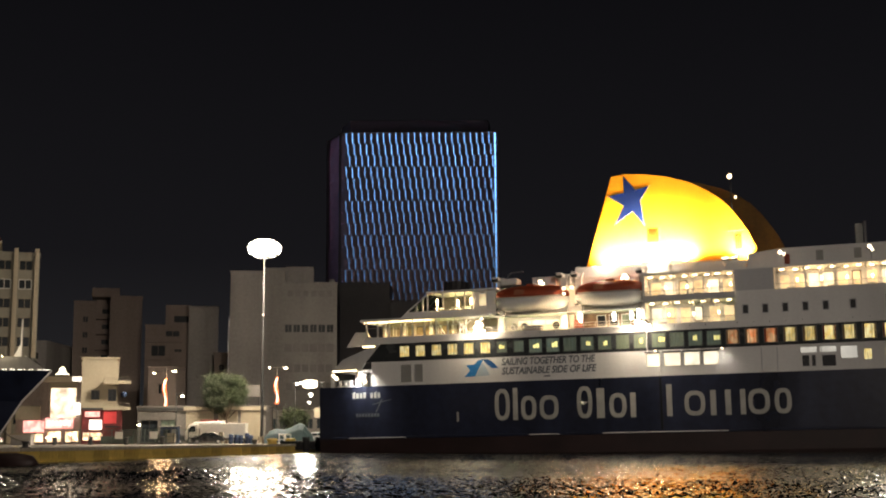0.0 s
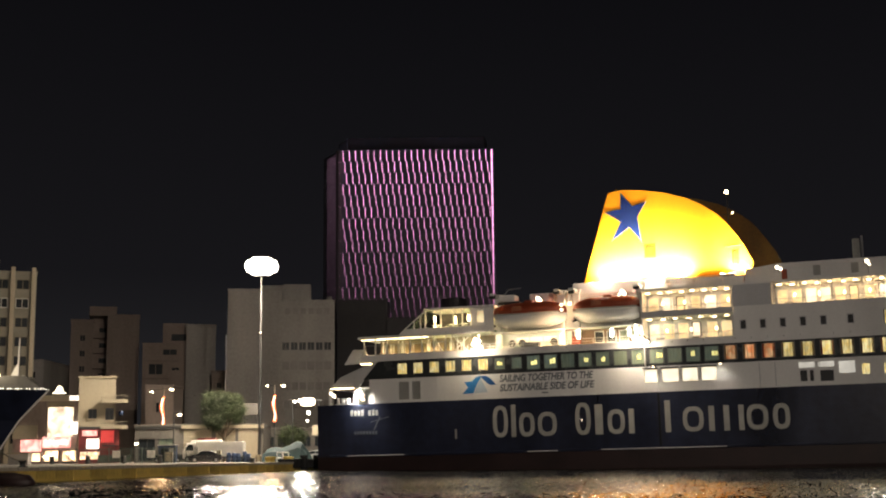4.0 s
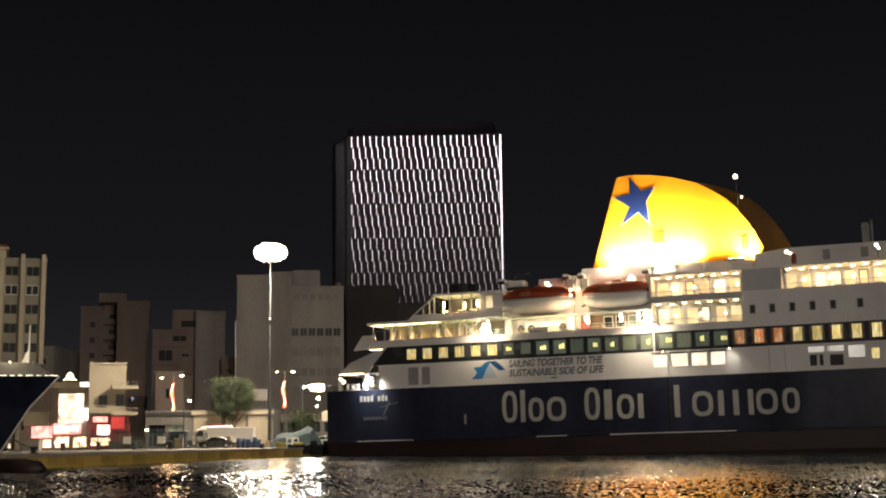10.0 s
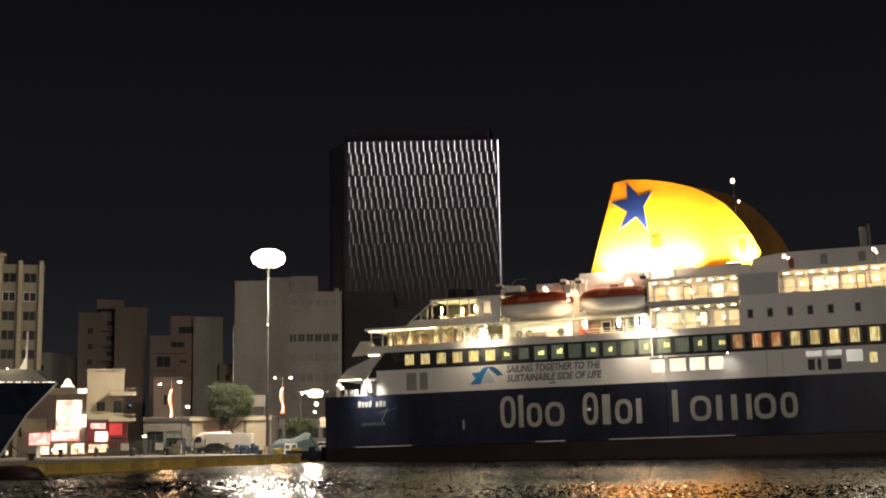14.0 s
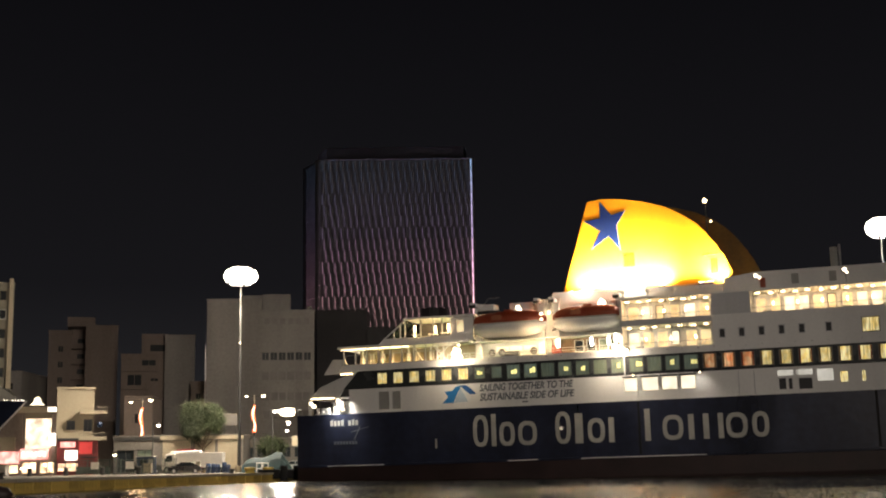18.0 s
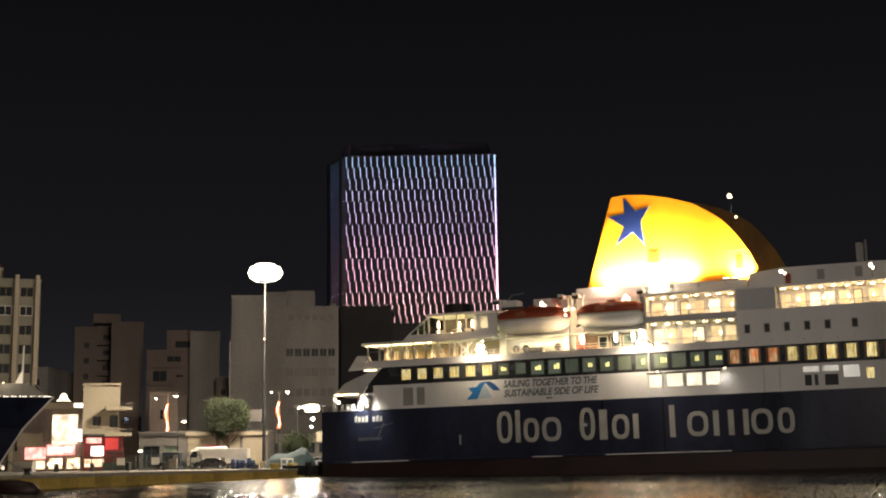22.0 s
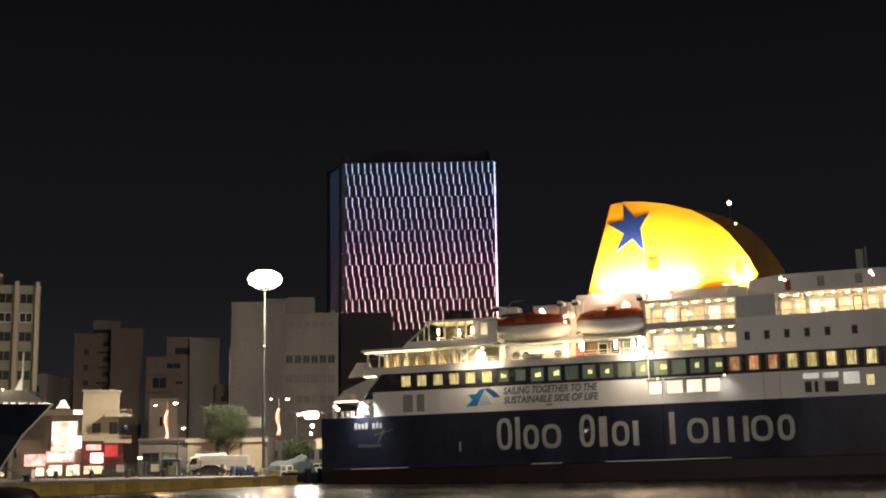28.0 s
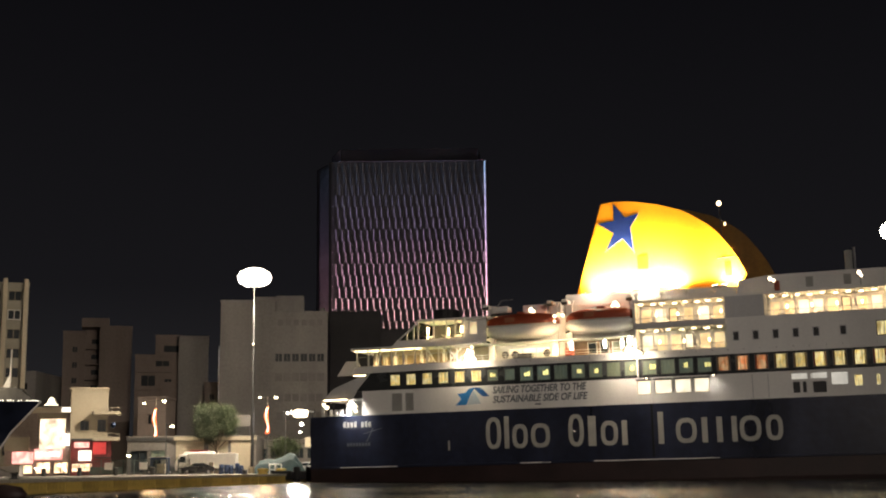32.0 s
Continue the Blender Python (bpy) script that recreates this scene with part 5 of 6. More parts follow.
b1 = house("apartment_building", -76.3, -71.8, 266, 18, 29.9, "plaster_brown", "dim brown apartment block with recessed balconies", grid(-75.6, -72.2, 27, 5, 1, 1.1, 1.3, 3.2), frame_mat="plaster_brown", turn=15)
part("recess_wall", box(-71.8, -66.5, 4.5, 14, 0.95, 31.0), "plaster_brown", b1)
for k in range(7):
    slab_ob = part("balcony", box(-71.8, -67.6, 1.6, 4.5, 26.6 - 3.2 * k, 26.8 - 3.2 * k), "plaster_brown", b1)
    part("balcony_front", box(-71.7, -67.7, 1.6, 1.7, 26.8 - 3.2 * k, 27.7 - 3.2 * k), "plaster_brown", slab_ob)
    part("balcony_door", box(-70.6, -69.2, 4.4, 4.5, 26.8 - 3.2 * k, 28.9 - 3.2 * k), "glass", b1)
b2 = house("apartment_building", -68.2, -61.8, 264, 18, 30.6, "plaster_brown", "dim brown apartment block with a blank gable", turn=14)
part("stair_tower", box(-71.9, -66.4, 3, 10, 30.9, 32.8), "plaster_brown", b2)
b3 = house("apartment_building", -59.2, -50.4, 257, 18, 24.0, "plaster_brown", "dim stepped apartment block with balconies", [(-55.3, -52.5, 21.9, 23.1), (-53.5, -52.0, 18.8, 19.5), (-58.0, -55.2, 18.0, 20.2), (-57.5, -55.5, 14, 15.5)], frame_mat="plaster_brown", turn=10)
part("setback", box(-55.4, -50.4, 1.5, 16, 24.3, 28.4), "plaster_brown", b3)
part("setback_window", box(-53.7, -50.7, 1.4, 1.5, 24.9, 26.2), "glass", b3)
part("balcony", box(-59.0, -52.0, -1.1, 0.0, 20.7, 21.6), "plaster_brown", b3)
part("balcony", box(-59.0, -54.0, -1.1, 0.0, 17.2, 17.9), "plaster_brown", b3)
house("apartment_building", -50.3, -44.5, 255, 18, 27.5, "plaster_grey", "plain grey gable of an apartment block", turn=10)
house("apartment_building", -86, -77, 250, 18, 20.5, "plaster_grey", "low grey block with a roof terrace", grid(-85, -78, 18.5, 3, 3, 1.4, 1.3, 3.3))
house("apartment_building", -44.3, -39.0, 250, 14, 18, "plaster_brown", "low brown block between taller ones", grid(-44, -39.5, 16, 3, 2, 1.0, 1.2, 3.2), frame_mat="plaster_brown")
house("low_building", -24.0, -12.3, 300, 20, 37.6, "tower_dark", "unlit dark windowless block below the tower")
dk = house("low_building", -12.2, 8.5, 296, 20, 33.0, "tower_dark", "unlit dark block behind the ferry")
part("roof_tank", rod((3.4, 6, 33.2), (3.4, 6, 38.0), 3.0, n=16), "tower_dark", dk)


# ---- shops on the waterfront ----


def shops():
    h = thing("shop_building", pose(0, 175, 0), "waterfront shop with glaring signs and a bright poster wall", "shop")
    part("wall", pierced(-57.6, -48.7, 0.95, 9.8, [(-56.3, -53.8, 1.1, 2.5), (-53.4, -51.4, 1.1, 2.8), (-51.0, -49.0, 1.1, 2.8)], 0, 0.3), "plaster_brown", h)
    part("body", box(-57.6, -48.7, 0.7, 10, 0.95, 9.7), "plaster_brown", h)
    part("cornice", box(-54.2, -48.7, -0.5, 0.0, 9.3, 10.1, bevel=0.06), "plaster_cream", h, "pale lit cornice")
    # glowing strip added so that the cornice end looks lit
    part("cornice_lamp", box(-50.0, -48.75, -0.56, -0.5, 9.4, 10.0), "sign_white", h, "added glowing strip on the cornice end")
    part("pillar", box(-54.2, -53.3, -0.3, 0.0, 4.6, 9.8), "plaster_brown", h)
    part("poster_wall", box(-53.1, -49.4, -0.18, -0.02, 4.8, 9.2, bevel=0.04), "plaster_pale", h)
    part("poster", box(-52.9, -49.5, -0.24, -0.18, 4.55, 8.5), "poster", h, "glaring lit poster wall")
    part("annex", box(-57.5, -54.2, -0.6, 0.0, 4.3, 6.1), "plaster_pale", h)
    part("shop_sign", box(-56.4, -53.7, -0.5, -0.1, 2.6, 4.15, bevel=0.05), "sign_pink", h, "glowing pink shop sign")
    part("shop_sign", box(-53.5, -49.8, -0.45, -0.1, 3.1, 4.5, bevel=0.05), "sign_pink", h, "glowing pale pink shop sign")
    for k in range(6):
        part("sign_bar", box(-53.2 + 0.55 * k, -52.85 + 0.55 * k, -0.5, -0.45, 3.5, 4.1), "sign_white", h)
    part("light_box", box(-49.6, -48.5, -0.9, -0.3, 4.9, 6.5, bevel=0.05), "sign_white", h, "white light box")
    for a, b, c in ((-56.3, -53.8, 2.5), (-53.4, -51.4, 2.8), (-51.0, -49.0, 2.8)):
        win = part("shop_window", pierced(a, b, 1.1, c, [(a + 0.08, (a + b) / 2 - 0.05, 1.3, c - 0.1), ((a + b) / 2 + 0.05, b - 0.08, 1.3, c - 0.1)], 0.1, 0.08), "dark_steel", h)
        part("pane", box(a, b, 0.22, 0.26, 1.1, c), "shop_glow", win)
    for x, z in ((-56.0, 2.0), (-53.2, 1.9), (-52.3, 2.1), (-50.1, 2.3), (-49.3, 1.7)):
        part("shop_lamp", lathe([(0.05, -0.1), (0.14, 0), (0.05, 0.12)], 8, at=(x, -0.35, z)), "street_glow", h)
    bell = thing("roof_lamp", pose(-52.0, 176.5, 9.75), "glowing white bell-shaped lamp on the shop roof", "lamp")
    part("bell", lathe([(0.95, 0.0), (0.85, 0.14), (0.56, 0.32), (0.46, 0.65), (0.37, 0.92), (0.12, 1.1)], 18, at=(0, 0, 0.62)), "bell_glow", bell, "", True)
    part("stand", lathe([(0.4, -0.3), (0.4, 0.55), (0.9, 0.62)], 12), "steel", bell)

    w = house("shop_house", -48.6, -43.8, 174.5, 6, 12.3, "plaster_pale", "small white house with balconies over shops", [(-47.3, -46.2, 6.9, 8.15), (-45.1, -44.0, 6.7, 8.3)], frame_mat="dark_steel", turn=16)
    part("dish", lathe([(0.08, 0), (0.3, 0.08), (0.4, 0.2)], 14), "drum_blue", w, "blue satellite dish", True).matrix_basis = pose(-43.1, -0.3, 7.6, 100, 0, 20)
    part("pilaster", box(-48.6, -47.9, -0.12, 0.0, 5.8, 12.3), "plaster_pale", w)
    part("parapet_step", box(-46.4, -43.75, -0.14, 0.5, 12.3, 12.6), "plaster_pale", w)
    part("parapet_step", box(-48.6, -47.2, -0.14, 0.5, 12.3, 12.55), "plaster_pale", w)
    for z, a in ((9.3, -45.7), (5.85, -45.7)):
        bal = part("balcony", box(a, -42.2, -1.3, 0.0, z - 0.35, z + 0.12), "plaster_pale", w)
        part("balcony_rail", box(a, -42.2, -1.3, -1.22, z + 0.55, z + 0.62), "plaster_pale", bal)
        for k in range(14):
            x = a + 0.05 + k * 0.26
            part("baluster", box(x - 0.02, x + 0.02, -1.28, -1.24, z, z + 0.58), "dark_steel", bal)
    part("shop_front", box(-48.4, -43.2, -0.25, 0.0, 1.0, 5.5), "red_front", w, "red shop front")
    part("fascia", box(-48.4, -43.2, -0.4, -0.25, 5.5, 5.8), "dark_steel", w)
    part("shop_sign", box(-48.0, -46.1, -0.35, -0.25, 4.6, 5.3), "sign_pink", w)
    part("shop_sign", box(-45.6, -43.9, -0.35, -0.25, 3.7, 5.3), "sign_red", w, "glowing red sign")
    part("shop_sign", box(-47.4, -45.8, -0.7, -0.3, 2.85, 4.2, bevel=0.05), "sign_white", w, "glaring white sign box")
    part("shop_window", box(-48.2, -45.7, -0.32, -0.25, 1.5, 2.5), "shop_glow", w)
    part("awning", slab([(-45.4, 3.2), (-43.2, 3.2), (-43.2, 3.35), (-45.4, 3.35)], -1.4, -0.25), "rubber", w)

    low = house("low_building", -42.0, -24.4, 178.4, 8, 5.85, "plaster_dim", "low waterfront building with cream roller shutters", [(-41.5, -39.2, 1.2, 4.2), (-38.8, -36.6, 1.2, 4.2)], panes=("glass", "lit_green"), frame_mat="dark_steel")
    part("parapet", box(-42.1, -35.6, -0.12, 0.0, 5.5, 5.9), "dark_steel", low)
    part("parapet", box(-35.6, -24.3, -0.3, 0.0, 5.5, 6.0), "plaster_pale", low)
    for x0, x1 in ((-35.3, -31.5), (-30.9, -28.2), (-27.8, -25.0)):
        shutter = part("roller_shutter", box(x0, x1, -0.02, 0.0, 1.4, 5.4), "plaster_pale", low, "cream roller shutter")
        for k in range(10):
            part("shutter_slat", box(x0, x1, -0.12, -0.02, 1.5 + 0.38 * k, 1.82 + 0.38 * k, bevel=0.03), "plaster_pale", shutter)
    house("low_building", -47.2, -42.8, 207, 8, 12.9, "plaster_brown", "dim brown house behind the shops", [(-45.6, -44.4, 8.8, 10.4)], frame_mat="plaster_brown")
    house("low_building", -30.9, -17.0, 196, 8, 5.6, "plaster_dim", "long dim building along the harbour road", grid(-30.5, -17.5, 4.6, 1, 7, 1.3, 1.5, 3), frame_mat="dark_steel")


shops()


# ---- street furniture ----
def street_lamp(x, y, z, heads, deco=None):
    """A tall steel street lamp with one or two bowl heads, and a glowing festive spiral on some."""
    lampb = thing("street_lamp", pose(x, y, 0.95), "tall steel street lamp with glowing bowl heads", "street lamp", "harbour street lamps")
    part("pole", rod((0, 0, 0), (0, 0, z - 0.95), 0.13, 0.08, 8), "dark_steel", lampb)
    for dx, dz, r in heads:
        part("arm", rod((0, 0, z - 1.2), (dx, 0, dz - 0.95 + 0.1), 0.04, n=6), "mast_paint", lampb)
        head = part("lamp_head", lathe([(r * 1.1, 0), (r * 0.7, 0.22), (0.1, 0.32)], 12, at=(dx, 0, dz - 0.95)), "dark_steel", lampb)
        part("bowl", lathe([(r * 0.45, -r * 0.8), (r * 0.9, -r * 0.45), (r, 0.0)], 12, at=(dx, 0, dz - 0.95)), "street_glow", head, "glowing lamp bowl")
    if deco:
        z0, z1 = deco
        bm = bmesh.new()
        rings = []
        for k in range(20):
            q = k / 19
            wid = 0.29 * (0.45 + 0.55 * abs(math.cos(q * math.pi * 1.6)))
            rings.append([bm.verts.new((0.16 * math.sin(q * 7) + wid * math.cos(a), -0.4 + 0.6 * wid * math.sin(a), z0 + (z1 - z0) * q - 0.95)) for a in [math.pi * i / 4 for i in range(8)]])
        for a, b in zip(rings, rings[1:]):
            for i in range(8):
                bm.faces.new((a[i], a[(i + 1) % 8], b[(i + 1) % 8], b[i]))
        bm.faces.new(rings[0])
        bm.faces.new(rings[-1])
        deco_ob = part("festive_light", bm, "deco_orange", lampb, "wavy orange festive light", True)
        # the light's white glare, added as a bright tube in front
        core = bmesh.new()
        for k in range(19):
            q0, q1 = k / 19, (k + 1) / 19
            if 0.04 < q0 < 0.93:
                rod((0.16 * math.sin(q0 * 7), -0.68, z0 + (z1 - z0) * q0 - 0.95), (0.16 * math.sin(q1 * 7), -0.68, z0 + (z1 - z0) * q1 - 0.95), 0.03 + 0.08 * abs(math.cos(q0 * math.pi)), 0.03 + 0.08 * abs(math.cos(q1 * math.pi)), n=8, bm=core)
        part("glare_tube", core, "tube_glow", deco_ob, "added white tube for the glare of the festive light")
    return lampb


street_lamp(-39.6, 185, 11.6, ((1.15, 11.35, 0.3), (-1.7, 11.05, 0.2)), (6.0, 10.2))
street_lamp(-23.7, 185, 11.8, ((1.2, 11.7, 0.27), (-1.1, 11.7, 0.18)), (6.5, 10.3))
street_lamp(-58.5, 183, 10.8, (), (5.7, 8.4))
street_lamp(-36.2, 176, 7.8, ((0.75, 7.45, 0.28),))
street_lamp(-40.3, 172, 3.6, ((0.0, 3.55, 0.25),))
street_lamp(-15.5, 200, 12.5, ((0.6, 12.2, 0.2),))
street_lamp(-12.6, 205, 12.0, ((0.0, 11.6, 0.2),))


def high_mast(x, y, z, width, base=0.95):
    """A harbour lighting mast: a tapered pole with a crown of floodlights."""
    m = thing("light_mast", pose(x, y, base), "tall steel harbour mast with a crown of floodlights", "light mast", "harbour light masts")
    h = z - base
    part("pole", rod((0, 0, 0), (0, 0, h), 0.24, 0.1, 12), "mast_paint", m)
    part("base", lathe([(0.6, 0), (0.6, 0.3), (0.35, 0.5)], 12), "concrete", m)
    part("crown_ring", lathe([(width * 0.36, -0.1), (width * 0.4, 0), (width * 0.36, 0.1)], 20, at=(0, 0, h - 0.1)), "dark_steel", m)
    head = glass = None
    for ring_r, ring_z, count, tilt in ((0.46, 0.0, 26, 8), (0.42, 0.45, 24, -12), (0.42, -0.45, 24, 25), (0.28, 0.82, 16, -30), (0.28, -0.82, 16, 40)):
        for k in range(count):
            a = 2 * math.pi * k / count
            m_head = pose(math.cos(a) * width * ring_r, math.sin(a) * width * ring_r, h + ring_z, tilt, 0, math.degrees(a) + 90)
            if head is None:
                f = head = part("floodlight", box(-0.3, 0.3, -0.14, 0.2, -0.28, 0.28, bevel=0.06), "dark_steel", m)
                glass = part("face", lathe([(0.3, 0.0), (0.27, 0.05), (0.06, 0.08)], 10), "lamp_mast", f, "glaring floodlight face", True)
                glass.matrix_basis = pose(0, -0.14, 0, 90, 0, 0)
            else:
                f = again("floodlight", head, m_head, m)
                again("face", glass, pose(0, -0.14, 0, 90, 0, 0), f)
            f.matrix_basis = m_head
    part("marker_light", lathe([(0.06, -0.1), (0.12, 0), (0.06, 0.1)], 8, at=(0, -0.3, h * 0.655)), "lamp_deck", m)
    return m


high_mast(-24.0, 172, 27.0, 4.4)
high_mast(56.9, 155, 29.5, 3.4)
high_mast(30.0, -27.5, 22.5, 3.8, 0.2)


def sign_board():
    s = thing("sign_board", pose(-27.0, 184, 0.95), "grey blank sign board on two posts", "sign")
    part("board", box(-1.0, 1.0, -0.06, 0.06, 6.6, 8.2, bevel=0.02), "plaster_dim", s)
    for x in (-0.8, 0.8):
        part("post", rod((x, 0.1, 0), (x, 0.1, 7), 0.07, n=6), "dark_steel", s)


sign_board()


def small_street_things():
    """A flagpole, notice boards, bins and low posts along the apron."""
    f = thing("flagpole", pose(-31.6, 190, 0.95), "thin bare steel flagpole behind the trees", "flagpole")
    part("pole", rod((0, 0, 0), (0, 0, 18.5), 0.07, 0.04, 8), "steel", f)
    part("finial", lathe([(0.02, -0.08), (0.1, 0), (0.02, 0.08)], 8, at=(0, 0, 18.5)), "steel", f)
    for x, y in ((-41.0, 164.5), (-36.4, 163.5)):
        n = thing("notice_board", pose(x, y, QUAY_TOP), "small pale notice board on a post", "sign")
        part("post", rod((0, 0, 0), (0, 0, 1.3), 0.04, n=6), "dark_steel", n)
        part("board", box(-0.5, 0.5, -0.04, 0.0, 0.7, 1.6, bevel=0.02), "truck_white", n)
    for k in range(6):
        b = thing("litter_bin", pose(-57.5 + 4.6 * k, 163.0 - 0.6 * k, QUAY_TOP), "dark round litter bin on the apron", "bin", "litter bins")
        part("drum", lathe([(0.26, 0), (0.3, 0.1), (0.3, 0.85), (0.34, 0.9)], 12), "dark_steel", b)
        part("liner", lathe([(0.22, 0.88), (0.28, 0.92), (0.28, 0.98)], 12), "vent_grey", b)
    # low mooring posts with chains at the edge
    ax, ay, bx, by = -36.0, 40.0, -16.7, 142.0
    for q in (0.455, 0.9):
        b = thing("bollard", pose(ax + (bx - ax) * q - 0.5, ay + (by - ay) * q, QUAY_TOP + 0.03), "rusty iron mooring bollard on the coping", "bollard", "mooring bollards")
        part("post", lathe([(0.26, 0), (0.2, 0.1), (0.18, 0.3), (0.28, 0.36), (0.28, 0.44), (0.12, 0.48)], 14), "dark_steel", b, "", True)
        part("base", lathe([(0.34, 0), (0.34, 0.05), (0.28, 0.06)], 14), "dark_steel", b)


small_street_things()


def loading_lights():
    """The glaring gantry lights beside the stern."""
    g = thing("light_gantry", pose(-19.2, 185, 0.95), "low gantry with glaring white floodlights", "light gantry")
    for x in (-1.9, 1.9):
        part("post", rod((x, 0, 0), (x, 0, 8.6), 0.07, n=8), "dark_steel", g)
    part("beam", box(-2.3, 2.3, -0.1, 0.1, 8.5, 8.75), "dark_steel", g)
    for k in range(15):
        x, z, s = -0.6 + 0.42 * (k % 5), 7.98 + 0.36 * (k // 5), 0.46 if k // 5 == 1 or 0 < k % 5 < 4 else 0.28
        f = part("floodlight", box(-s / 2, s / 2, 0, 0.2, -s / 2, s / 2, bevel=0.04), "dark_steel", g)
        f.matrix_basis = pose(x, -0.3, z, 10, 0, 0)
        part("face", box(-s * 0.46, s * 0.46, -0.03, 0, -s * 0.46, s * 0.46), "lamp_deck", f, "glaring floodlight face")
    for x, z, s in ((0.4, 6.8, 0.55), (0.2, 5.7, 0.35), (-1.6, 8.4, 0.4), (-1.0, 8.5, 0.4)):
        part("floodlight", lathe([(0.1 * s, -0.5 * s), (0.5 * s, -0.1 * s), (0.45 * s, 0.3 * s), (0.1 * s, 0.5 * s)], 10, at=(x, -0.5, z)), "lamp_white", g, "", True)
    part("notice", box(0.9, 1.8, -0.3, -0.2, 3.6, 5.0), "plaster_pale", g)


loading_lights()


# ---- vehicles ----
def wheel(parent, x, y, z, r):
    w = part("wheel", rod((x, y - 0.11, z), (x, y + 0.11, z), r, n=16), "rubber", parent)
    part("rim", rod((x, y - 0.13, z), (x, y - 0.11, z), r * 0.6, n=12), "steel", w)


def car(x, y, turn, paint, label):
    c = thing("car", pose(x, y, 0.95, 0, 0, turn), label, "car", "parked cars")
    body = [(-2.1, 0.35), (-2.12, 0.75), (-1.75, 0.9), (-1.15, 0.95), (-0.55, 1.42), (0.75, 1.46), (1.55, 1.0), (2.05, 0.92), (2.1, 0.35)]
    part("body", slab(body, -0.85, 0.85, bevel=0.06), paint, c)
    for side in (-0.87, 0.86):
        part("side_window", slab([(-0.95, 0.97), (-0.5, 1.34), (0.1, 1.37), (0.1, 0.97)], side, side + 0.012), "glass", c)
        part("side_window", slab([(0.18, 0.97), (0.18, 1.37), (0.7, 1.38), (1.3, 1.0)], side, side + 0.012), "glass", c)
    for xx in (-1.3, 1.35):
        wheel(c, xx, -0.8, 0.32, 0.32)
        wheel(c, xx, 0.8, 0.32, 0.32)
    for yy in (-0.6, 0.6):
        part("headlight", box(-2.16, -2.1, yy - 0.18, yy + 0.18, 0.6, 0.75), "vent_grey", c)
        part("tail_light", box(2.1, 2.15, yy - 0.18, yy + 0.18, 0.65, 0.8), "red_front", c)
    return c


car(-29.9, 165.5, 6, "car_dark", "dark parked hatchback in front of a white truck")
car(-16.9, 174, 4, "car_silver", "silver parked car near the ferry stern")
car(-35.9, 171, 8, "car_dark", "dark parked car near the fence")
for x in (-61.5, -56.5):
    car(x, 160, 5, "car_silver", "silver parked car near the shops")


def truck():
    t = thing("truck", pose(-29.6, 170, 0.95, 0, 0, 0), "white box truck with its cab door in shade", "truck")
    part("cargo_box", box(-2.2, 3.9, -1.2, 1.2, 0.75, 2.65, bevel=0.05), "truck_white", t, "plain white cargo box")
    part("cab", slab([(-3.9, 0.5), (-3.95, 1.5), (-3.4, 2.5), (-2.3, 2.6), (-2.3, 0.5)], -1.1, 1.1, bevel=0.08), "truck_white", t)
    part("cab_window", slab([(-3.6, 1.55), (-3.2, 2.3), (-2.6, 2.3), (-2.6, 1.55)], -1.13, -1.1), "glass", t)
    part("chassis", box(-3.6, 3.8, -0.9, 0.9, 0.45, 0.75), "dark_steel", t)
    for x in (-3.2, 2.3, 3.2):
        wheel(t, x, -1.05, 0.45, 0.45)
        wheel(t, x, 1.05, 0.45, 0.45)
    v = thing("van", pose(-31.6, 174, 0.95), "white van with a red roof bar", "van")
    part("body", slab([(-2.4, 0.4), (-2.4, 1.6), (-1.6, 2.9), (2.3, 3.0), (2.4, 0.4)], -0.95, 0.95, bevel=0.1), "truck_white", v)
    part("roof_bar", box(-0.9, 1.5, -0.5, 0.5, 3.0, 3.2, bevel=0.04), "red_front", v, "red roof light bar")
    part("side_window", slab([(-1.9, 1.7), (-1.3, 2.6), (-0.6, 2.6), (-0.6, 1.7)], -0.98, -0.95), "glass", v)
    for x in (-1.6, 1.6):
        wheel(v, x, -0.85, 0.36, 0.36)
        wheel(v, x, 0.85, 0.36, 0.36)


truck()


